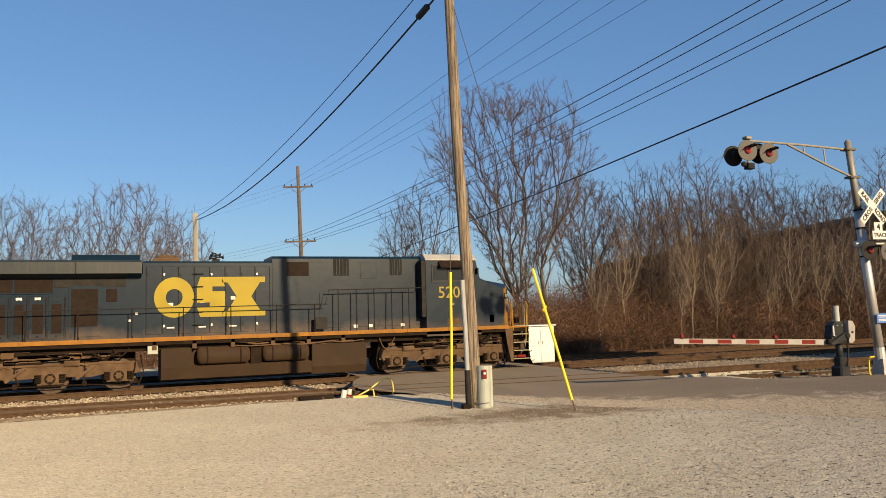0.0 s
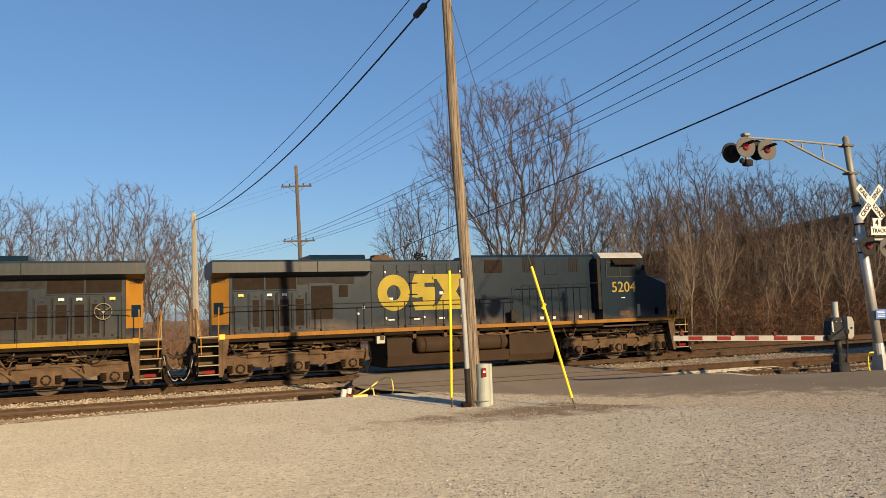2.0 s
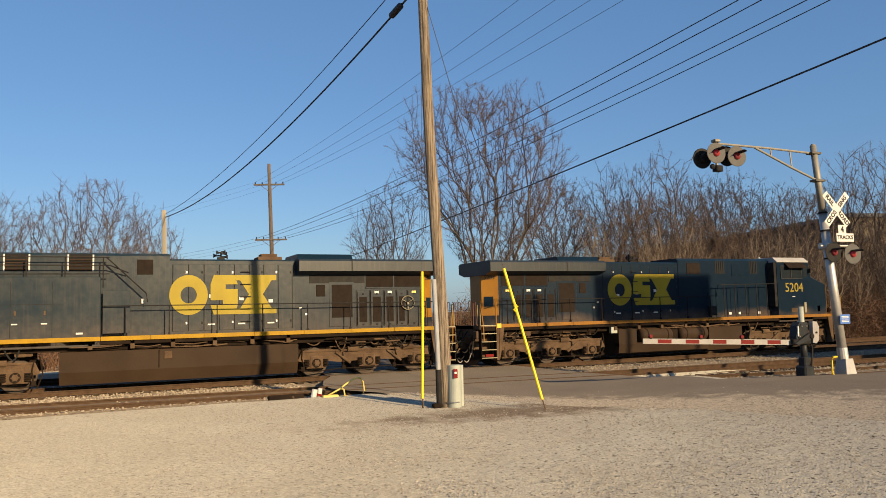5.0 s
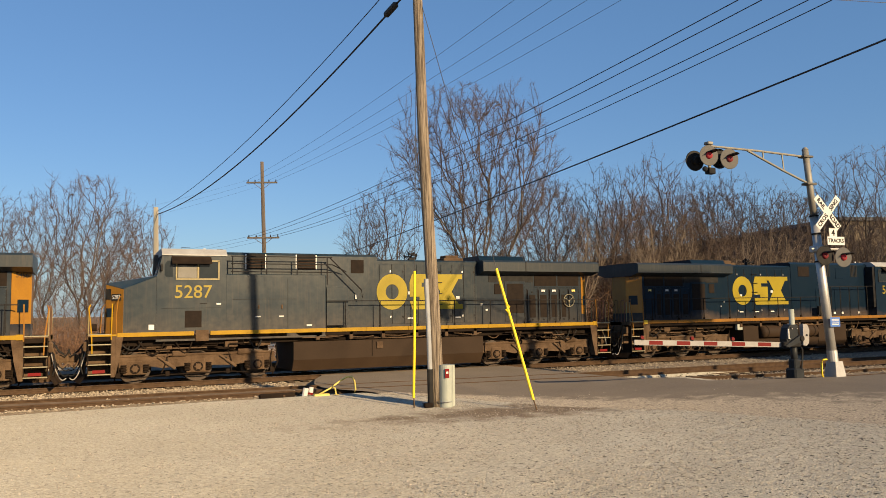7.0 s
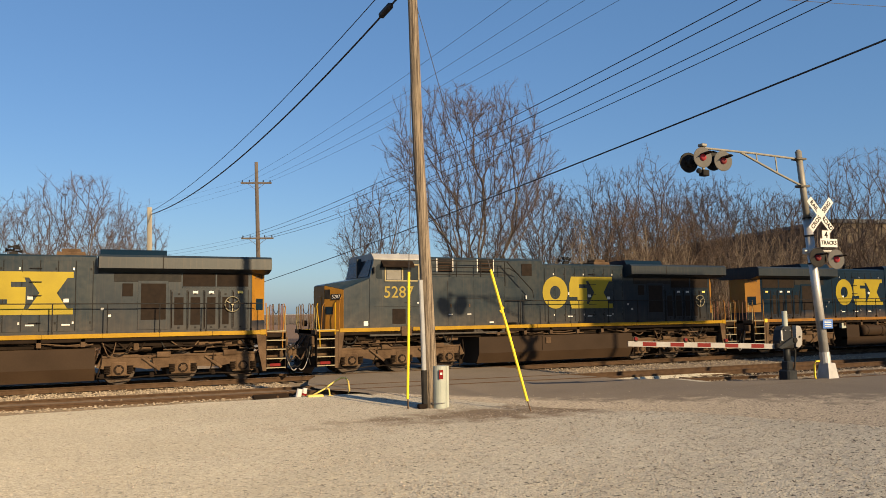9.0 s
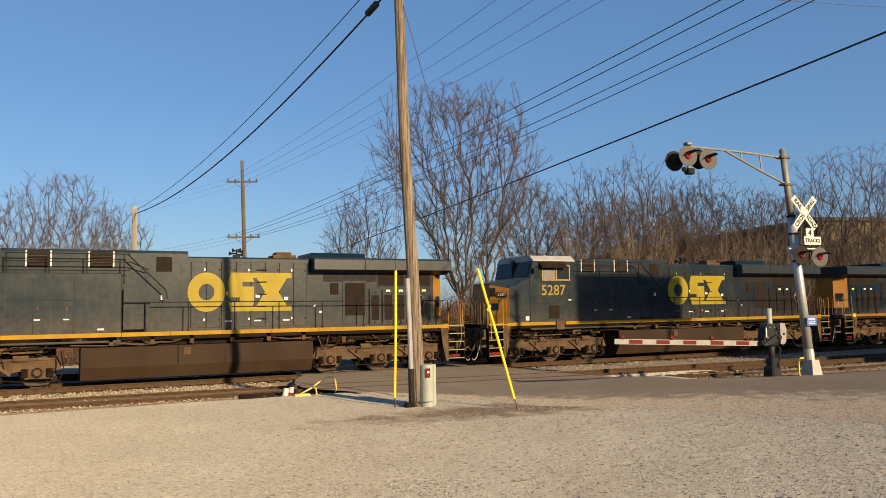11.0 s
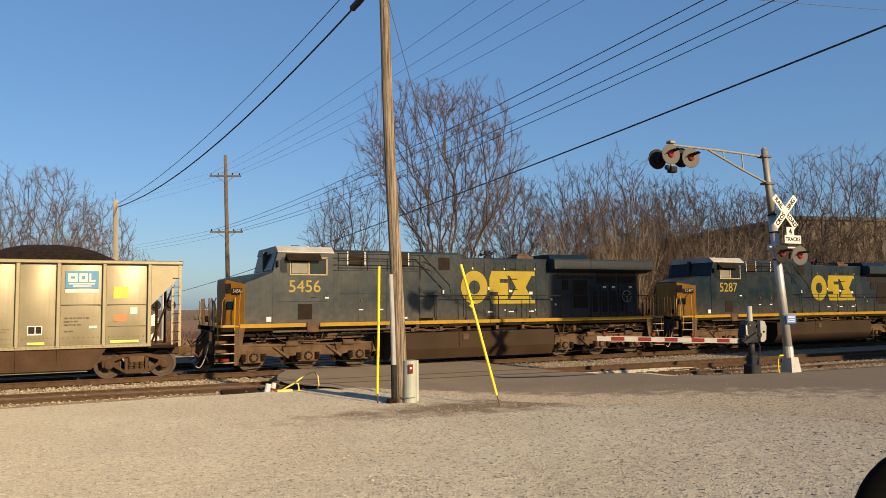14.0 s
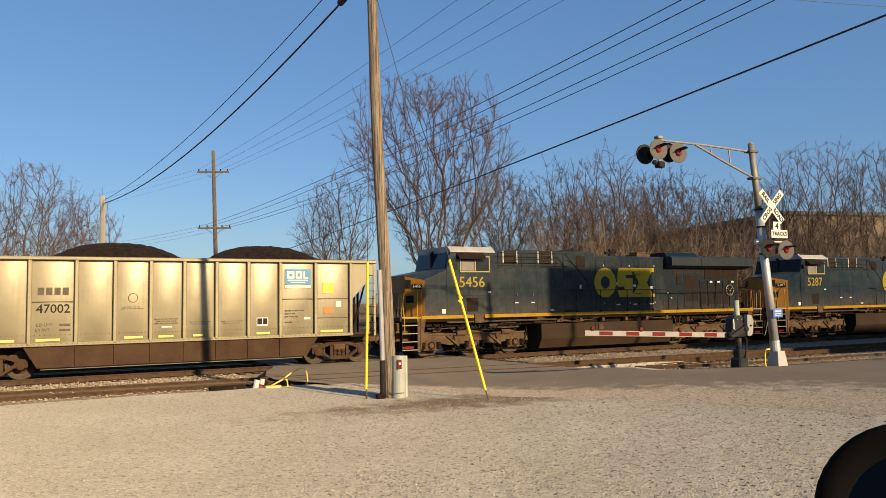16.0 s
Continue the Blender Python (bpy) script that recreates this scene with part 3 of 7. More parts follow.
def track(name, yf, polished, x0=-150.0, x1=210.0, tie_x0=-10.0, tie_x1=52.0, rails=(-0.75, 0.75), zf=lambda x: 0.0):
    tr = thing(name, "railway track with rusty rails on dark wooden ties", "railway track", kind="structure")
    for s in rails:
        g, h = Geo(), Geo()
        p = rail_profile()
        n = len(p)
        xs = [x0] + [x0 + 3 + (min(x1, 60) - x0 - 6) * q / 40 for q in range(41)] + [x1]
        for x in xs:
            y = yf(x) + s
            g.v += [(x, y + q[0], q[1] + zf(x)) for q in p]
            h.v += [(x, y - 0.022, 0.003 + zf(x)), (x, y + 0.022, 0.003 + zf(x))]
        for k in range(len(xs) - 1):
            g.f += [(k * n + i, k * n + (i + 1) % n, k * n + n + (i + 1) % n, k * n + n + i) for i in range(n)]
            h.f.append((2 * k, 2 * k + 2, 2 * k + 3, 2 * k + 1))
        g.f += [tuple(range(n)), tuple(range((len(xs) - 1) * n, len(xs) * n))]
        rail = part("rail", g, M_RUSTRAIL, tr)
        part("rail_head", h, M_RAILTOP if polished else M_RUSTRAIL, rail, "polished running surface" if polished else "")
    tie = Geo().box(-0.115, 0.115, -1.3, 1.3, -0.36, -0.172, 0.012).mesh("tie", M_TIE)
    x = tie_x0
    while x < tie_x1:
        if not 7.6 < x < 16.2:
            o = part("tie", tie, M_TIE, tr)
            o.matrix_basis = pose(x + random.uniform(-0.03, 0.03), yf(x) + random.uniform(-0.05, 0.05), zf(x) + random.uniform(-0.012, 0.008), 0, 0, random.uniform(-1, 1))
        x += 0.53
    return tr


track("track_near", near_y, False)
track("track_main", lambda x: 0.0, True)
track("track_spur", lambda x: -11.2 - 1.05 * ease(15, 24, x) - 0.01 * (x - 20), False, x0=17.0, x1=60.0, tie_x0=17.4, tie_x1=40.0, zf=lambda x: 0.14)
track("track_far", lambda x: 4.7, False, tie_x0=18.0)


def soil_strip():
    """Packed dark earth that fills the nearest track between its rails, west of the road."""
    xs, ys = steps((-60, -12, 16), (-12, 7.2, 60)), [-0.735 + 1.47 * q / 10 for q in range(11)]
    g = Geo()
    g.add([(x, near_y(x) + v, -0.085 - 0.05 * math.cos(v * 2.6) ** 2 + 0.022 * noise.noise((x * 1.3, v * 3, 2)) + 0.01 * noise.noise((x * 6, v * 8, 3))) for v in ys for x in xs],
          [(j * len(xs) + i, j * len(xs) + i + 1, (j + 1) * len(xs) + i + 1, (j + 1) * len(xs) + i) for j in range(len(ys) - 1) for i in range(len(xs) - 1)])
    return tagged(new("soil_strip", g.mesh("soil_strip", M_SOIL)), "dark brown packed earth between the rusty rails", "soil", kind="structure")


soil_strip()


def stones(name, spots, lo, hi, material, label, category, seed, skew=1.0):
    """Many small broken stones in one mesh: each a squashed, irregular octahedron."""
    rng = np.random.default_rng(seed)
    n = len(spots)
    base = np.array([(1, 0, 0), (-1, 0, 0), (0, 1, 0), (0, -1, 0), (0, 0, 1), (0, 0, -1)], float)
    size = (lo + (hi - lo) * rng.random((n, 1, 1)) ** skew) * rng.uniform(0.75, 1.25, (n, 1, 3))
    size[:, :, 2] *= 0.7
    v = base[None] * size * rng.uniform(0.7, 1.2, (n, 6, 1)) + rng.normal(0, 0.12, (n, 6, 3)) * size
    a = rng.uniform(0, 6.28, n)
    c, s = np.cos(a)[:, None], np.sin(a)[:, None]
    v = np.stack((v[:, :, 0] * c - v[:, :, 1] * s, v[:, :, 0] * s + v[:, :, 1] * c, v[:, :, 2]), 2) + np.array(spots)[:, None, :]
    tri = np.array([(0, 2, 4), (2, 1, 4), (1, 3, 4), (3, 0, 4)])
    f = (tri[None] + 6 * np.arange(n)[:, None, None]).reshape(-1, 3)
    me = bpy.data.meshes.new(name)
    me.from_pydata(v.reshape(-1, 3).tolist(), [], f.tolist())
    me.materials.append(material)
    return tagged(new(name, me), label, category, kind="stuff")


def scatter_ballast():
    rng = np.random.default_rng(4)
    spots = []
    for _ in range(26000):
        x = rng.uniform(-9, 6.8) if rng.random() < 0.5 else rng.uniform(16.3, 36)
        y = rng.uniform(-7.0, -0.9) if x < 8 else rng.uniform(-13.6, -0.9)
        if y < -7.3 and x > 8 and x < road_right(y) + 0.1:
            continue
        if min(abs(y - near_y(x) - 0.75), abs(y - near_y(x) + 0.75), abs(y + 0.75)) < 0.09 or (x < 8 and abs(y - near_y(x)) < 0.78 and rng.random() < 0.93):
            continue
        spots.append((x, y, (max(bed_z(x, y), ground_z(x, y) - 0.16) if x > 16 and y < -7.3 else bed_z(x, y)) + rng.uniform(-0.005, 0.03) - (0.05 if y < -6.6 and x < 8 else 0)))
    return stones("ballast_stones", spots, 0.022, 0.05, M_STONE, "loose broken ballast stones between the rails", "ballast stones", 5)


def scatter_gravel():
    rng = np.random.default_rng(6)
    spots = []
    while len(spots) < 56000:
        x, y = rng.uniform(-7, 17), -29.0 + 21.5 * rng.random() ** 0.8
        d = math.hypot(x, y + 29.7)
        if d < 8.5 or abs(math.atan2(x, y + 29.7) - 0.44) > 0.56 or x > road_left(y) + rng.exponential(0.55) * gravel_reach(y):
            continue
        if math.hypot((x - 9.7) * 0.24, y + 13.3) + 1.2 * noise.noise((x, y, 3)) < 0.9 and rng.random() < 0.6:
            continue
        rough = ease(-4.0, 5.0, x - 0.35 * (y + 20)) * 0.9 + 0.1
        if rng.random() > rough or (noise.noise((x * 0.35, y * 0.35, 9)) < -0.28 and rng.random() < 0.7):
            continue
        spots.append((x, y, max(ground_z(x, y), road_z(x, y) - 0.004 if x > road_left(y) else -9) + (gravel_bumps(x, y) if x < road_left(y) else 0) + rng.uniform(-0.006, 0.008)))
    return stones("gravel_stones", spots, 0.006, 0.023, M_PEBBLE, "loose pale crushed limestone on the lot", "gravel", 7, 2.6)


scatter_ballast()
scatter_gravel()


# ---- near utility pole with its conduits and guys ----
def near_pole():
    p = thing("utility_pole", "tall weathered brown wooden utility pole leaning slightly, in gravel", "utility pole", at=pose(8.2, -11.58, -0.08))
    path = [(-0.4 * z / 10.6 + 0.02 * math.sin(z * 0.7), 0.09 * z / 10.6, z) for z in np.linspace(-0.02, 11.9, 26)]
    part("pole_shaft", Geo().tube(path, 0.168, 16, 0.122), M_WOOD, p, smooth=True)
    part("conduit", Geo().tube([(-0.235, -0.06, 0.95), (-0.255, -0.05, 2.0), (-0.295, -0.03, 3.25)], 0.062, 12), M_PVC2, p, "pale grey plastic conduit")
    part("conduit_base", Geo().tube([(-0.225, -0.06, 0), (-0.235, -0.06, 0.96)], 0.075, 12), M_BLACK, p, "dark lower conduit sleeve")
    half = [(0.185 * math.cos(a), 0.21 * math.sin(a)) for a in np.linspace(math.pi, 2 * math.pi, 13)]
    cover = part("cable_cover", Geo().prism([(x + 0.16, y - 0.14) for x, y in half] + [(0.36, 0.02), (-0.02, 0.02)], "z", 0, 1.06), M_PVC, p, "pale grey half-round cable cover")
    part("cover_flange", Geo().box(0.345, 0.42, -0.16, -0.1, 0, 1.05, 0.008), M_PVC, cover)
    part("warning_label", Geo().box(0.05, 0.16, -0.362, -0.348, 0.74, 0.97), M_RED, cover, "small red warning label")
    part("label_text_bar", Geo().box(0.075, 0.135, -0.366, -0.358, 0.85, 0.90), M_SIGNWHITE, cover)
    part("cover_strap", Geo().tube([(-0.04 + 0.16 + 0.2 * math.cos(a), -0.14 + 0.225 * math.sin(a), 0.14) for a in np.linspace(math.pi, 2 * math.pi, 9)], 0.012, 5), M_STEEL, cover)
    part("ground_block", Geo().box(-0.42, -0.2, -0.16, -0.02, 0, 0.12, 0.02), M_GRIME2, p)
    return p


near_pole()
POLE_TOP = Vector((7.79, -11.5, 10.9))


def guy(base, kink):
    base = Vector(base)
    d = POLE_TOP - base
    g = thing("guy_wire", "steel guy wire with a yellow plastic guard, staked in the gravel", "guy wire", "guys of the utility pole")
    a, b = base + d * 0.022, base + d * 0.315
    part("wire", Geo().tube([base, POLE_TOP], 0.009, 5), M_CABLE, g)
    part("guard", Geo().tube([a, a.lerp(b, 0.5) + Vector((0.015, 0.01, 0)), b], 0.036, 8), M_GUARD, g, "yellow plastic guard tube")
    part("anchor_rod", Geo().tube([base + Vector((0.02, -0.02, -0.05)), base + d * 0.03], 0.016, 6), M_GRIME, g)
    if kink:
        c = base + d * 0.225
        part("clamp", Geo().tube([c + Vector((-0.04, 0, 0.12)), c + Vector((0.05, -0.01, 0.03)), c + Vector((-0.05, 0, -0.04)), c + Vector((0.05, 0, -0.12))], 0.026, 6), M_GUARD, g, "knotted yellow tie")
    return g


guy((7.58, -11.46, -0.08), False)
guy((9.96, -13.47, -0.08), True)


# ---- derail with its yellow hoop, beside the nearest rail ----
def derail():
    d = thing("derail_hoop", "bent pale yellow steel derail handle beside the rusty rail", "derail", at=pose(6.15, -7.45, -0.1))
    part("base_plate", Geo().box(-0.05, 0.42, -0.1, 0.1, 0, 0.08, 0.02), M_PALEYEL, d)
    part("hoop", Geo().tube([(0.1, 0, 0.06), (0.45, 0, 0.22), (0.75, 0, 0.42), (0.98, 0, 0.53), (1.12, 0, 0.52), (1.2, 0, 0.4), (1.24, 0, 0.14), (1.2, 0, 0.06)], 0.026, 8), M_PALEYEL, d, smooth=True)
    part("strut", Geo().tube([(0.5, 0.0, 0.24), (0.6, 0, 0.22), (0.63, 0, 0.04)], 0.022, 6), M_PALEYEL, d)
    part("foot", Geo().box(0.54, 0.72, -0.05, 0.05, 0.0, 0.03, 0.008), M_PALEYEL, d)
    m = thing("marker_lamp", "small white and red switch marker by the rail", "marker", at=pose(5.98, -6.95, -0.16))
    part("white_can", Geo().tube([(-0.02, 0, 0.03), (0.03, 0, 0.28)], 0.085, 10), M_WHITE, m)
    part("red_can", Geo().tube([(0.16, 0, 0.1), (0.19, 0, 0.3)], 0.07, 10), M_WHITE, m)
    part("red_band", Geo().tube([(0.15, 0, 0.08), (0.165, 0, 0.14)], 0.075, 10), M_RED, m)
    part("stand", Geo().box(-0.15, 0.3, -0.1, 0.1, 0, 0.05, 0.01), M_GRIME2, m)
    b = thing("rail_joint_block", "dark rusted joint and switch rod at the end of the rail", "switch rod", at=pose(5.2, -6.6, -0.2))
    part("rod", Geo().box(-0.5, 0.55, -0.12, 0.12, 0, 0.17, 0.03), M_GRIME2, b)
    part("bolt", Geo().ball((0.2, -0.14, 0.1), 0.04), M_RUSTRAIL, b)


derail()


# ---- crossing signal: mast, cantilever, crossbuck, gate ----


def disc_light(parent, x, y, z, on, back=False, turn=-10.0, dark=False):
    """Round black background with a hooded red lamp; faces -y before its turn. dark: the disc's shade is put into its
    colour.
    """
    m = pose(x, y, z, 0, 0, turn + (180 if back else 0))
    g = Geo().lathe([(0.29, 0.0), (0.30, -0.006), (0.30, -0.016), (0.285, -0.022)], (0, 0, 0), "y", 28)
    disc = part("background_disc", g, M_BLACK if back or dark else M_DISC, parent, "round dark background disc", at=m)
    part("lamp_body", Geo().lathe([(0.10, 0.16), (0.13, 0.12), (0.13, 0.0)], (0, 0, 0), "y", 16), M_BLACK, disc)
    part("lens", Geo().lathe([(0.100, -0.022), (0.096, -0.055), (0.062, -0.088), (0.001, -0.100)], (0, 0, 0), "y", 20), M_LENS_ON if on else M_LENS, disc, "red signal lens", smooth=True)
    arc = [(0.13 * math.cos(a), 0.13 * math.sin(a)) for a in np.linspace(0.62, math.pi - 0.62, 13)]
    v = [(p[0], -0.02, p[1]) for p in arc] + [(p[0] * 0.95, -0.36, p[1] * 0.95 + 0.01) for p in arc] + \
        [(p[0] * 0.93, -0.02, p[1] * 0.93) for p in arc] + [(p[0] * 0.88, -0.36, p[1] * 0.88 + 0.01) for p in arc]
    n = 13
    f = [(i, i + 1, n + i + 1, n + i) for i in range(n - 1)] + [(2 * n + i, 3 * n + i, 3 * n + i + 1, 2 * n + i + 1) for i in range(n - 1)]
    f += [(n + i, n + i + 1, 3 * n + i + 1, 3 * n + i) for i in range(n - 1)] + [(0, n, 3 * n, 2 * n), (n - 1, 3 * n - 1, 4 * n - 1, 2 * n - 1)]
    part("visor", Geo().add(v, f), M_BLACK, disc)
    return disc


def signal():
    s = thing("crossing_signal", "galvanised cantilever crossing signal with flashing lights and crossbuck", "crossing signal", at=pose(20.53, -13.4, 0.16))
    lean = Vector((-0.34, 0.36, 6.95)) / 6.95

    def on(z):
        return lean * z
    part("base_box", Geo().add([(x * w, y * w, z) for z, w in ((-0.1, 0.225), (-0.04, 0.225), (0.5, 0.155)) for x, y in ((-1, -1), (1, -1), (1, 1), (-1, 1))],
         [(0, 1, 2, 3), (8, 9, 10, 11)] + [(r * 4 + i, r * 4 + (i + 1) % 4, r * 4 + 4 + (i + 1) % 4, r * 4 + 4 + i) for r in (0, 1) for i in range(4)]), M_GALV, s, "cast aluminium base")
    part("foundation", Geo().box(-0.29, 0.29, -0.29, 0.29, -0.26, -0.09, 0.02), M_GRIME, s, "concrete foundation")
    part("collar", Geo().tube([on(0.48), on(0.82)], 0.155, 14), M_GALV, s)
    part("mast", Geo().tube([on(0.6), on(4.9)], 0.135, 18, 0.125), M_GALV, s, "bright aluminium mast", smooth=True)
    part("upper_mast", Geo().tube([on(4.9), on(7.02)], 0.10, 16, 0.095), M_GALV_OLD, s, "weathered upper mast", smooth=True)
    part("mast_cap", Geo().tube([on(7.0), on(7.08)], 0.105, 14, 0.05), M_GALV_OLD, s)
    for z in (3.5, 3.95, 4.35, 4.9):
        part("mast_band", Geo().tube([on(z), on(z + 0.05)], 0.15, 14), M_BLACK, s)
    tip = Vector((-4.15, 0.5, 6.86))
    a, b = on(6.78), tip
    part("upper_arm", Geo().tube([a, a.lerp(b, 0.5) + Vector((0, 0, 0.02)), b], 0.035, 8), M_GALV_OLD, s)
    c = a.lerp(b, 0.62)
    part("lower_arm", Geo().tube([on(5.92), on(5.92).lerp(c, 0.45) + Vector((0, 0, -0.02)), c], 0.035, 8), M_GALV_OLD, s)
    for q in (0.26, 0.46):
        u, w = a.lerp(b, q), on(5.92).lerp(c, q / 0.62)
        part("arm_strut", Geo().tube([u, w], 0.024, 6), M_GALV_OLD, s)
    for z in (5.92, 6.78):
        part("arm_clamp", Geo().box(-0.22, 0.17, -0.125, 0.125, -0.035, 0.035, 0.012).tube([(0.15, -0.13, 0.0), (0.15, 0.13, 0.0)], 0.03, 6).tube([(-0.16, -0.13, 0.0), (-0.16, 0.13, 0.0)], 0.03, 6), M_CLAMP, s, "bolted steel clamp", at=Matrix.Translation(on(z)))
    part("tip_post", Geo().tube([tip + Vector((0, 0, 0.12)), tip + Vector((0, 0, -0.75))], 0.045, 8), M_GALV_OLD, s)
    part("tip_cap", Geo().box(-0.1, 0.1, -0.1, 0.1, 0.03, 0.12, 0.02), M_GALV_OLD, s, at=Matrix.Translation(tip))
    part("crossarm", Geo().tube([tip + Vector((-0.42, 0.1, -0.4)), tip + Vector((0.62, -0.1, -0.4))], 0.035, 8), M_BLACK, s)
    disc_light(s, -4.38, 0.28, 6.52, True)
    disc_light(s, -3.66, 0.22, 6.46, False)
    disc_light(s, -4.50, 0.70, 6.44, False, True)
    disc_light(s, -3.65, 0.60, 6.54, False, True)
    part("junction_box", Geo().box(-4.3, -4.05, 0.35, 0.55, 6.02, 6.2, 0.02), M_BLACK, s)
    part("bell", Geo().ball((-4.42, 0.4, 6.15), 0.08), M_MECH, s)
    # the left disc is in shade, so it is coloured black instead of grey
    disc_light(s, -0.33, -0.12, 3.68, False, dark=True)
    disc_light(s, 0.22, -0.32, 3.62, True)
    part("lamp_crossarm", Geo().tube([on(3.95) + Vector((-0.3, 0.0, -0.05)), on(3.95) + Vector((0.7, -0.4, -0.08))], 0.04, 8), M_GALV, s)
    part("lamp_bracket", Geo().box(-0.2, 0.2, -0.18, 0.18, -0.1, 0.1, 0.03), M_GALV, s, at=Matrix.Translation(on(3.9)))
    # crossbuck, facing the road
    face = pose(-0.2, -0.2, 4.98, 0, 0, -4)
    for ang, words in ((-47, (("RAIL", -0.36), ("ROAD", 0.36))), (47, (("CROSSING", 0.0),))):
        m = face @ pose(0, 0.0 if ang < 0 else -0.02, 0, 0, -ang, 0)
        blade = part("crossbuck_blade", Geo().box(-0.64, 0.64, -0.004, 0.004, -0.115, 0.115, 0.003), M_SIGNWHITE, s, "white crossbuck blade", at=m)
        for w, dx in words:
            if w == "CROSSING":
                lettering("CROS", 0.19, M_BLACK, blade, pose(-0.33, -0.007, 0), 0.002, bold=0.035)
                lettering("SING", 0.19, M_BLACK, blade, pose(0.33, -0.007, 0), 0.002, bold=0.035)
            else:
                lettering(w, 0.19, M_BLACK, blade, pose(dx, -0.007, 0), 0.002, bold=0.035)
    four = part("track_count_plate", Geo().box(-0.15, 0.15, -0.004, 0.004, -0.14, 0.14), M_SIGNWHITE, s, "small white plate", at=pose(-0.06, -0.24, 4.36, 0, 0, -4))
    lettering("4", 0.26, M_BLACK, four, pose(0, -0.007, 0), 0.002, bold=0.03)
    plate = part("tracks_plate", Geo().box(-0.34, 0.34, -0.004, 0.004, -0.125, 0.125), M_SIGNWHITE, s, "white plate lettered in black", at=pose(0.0, -0.28, 4.12, 0, 0, -4))
    lettering("TRACKS", 0.165, M_BLACK, plate, pose(0, -0.007, 0), 0.002, bold=0.03)
    b = part("blue_notice", Geo().box(-0.17, 0.17, -0.004, 0.004, -0.14, 0.14), M_LOGOBLUE, s, "small blue emergency notice", at=pose(-0.08, -0.16, 1.68, 0, 0, -12))
    for z in (0.08, 0.035, -0.03, -0.075):
        part("notice_line", Geo().box(-0.12, 0.12, -0.008, -0.003, z - 0.01, z + 0.01), M_SIGNWHITE, b)
    h = thing("yellow_handle", "yellow bent pipe guard beside the signal base", "pipe guard", at=pose(20.08, -13.42, 0.15))
    part("pipe", Geo().tube([(0.1, 0, 0.03), (-0.06, 0, 0.03), (-0.13, 0, 0.12), (-0.13, 0, 0.48), (-0.06, 0, 0.58), (0.10, 0, 0.58)], 0.025, 8), M_GUARD, h, smooth=True)


signal()


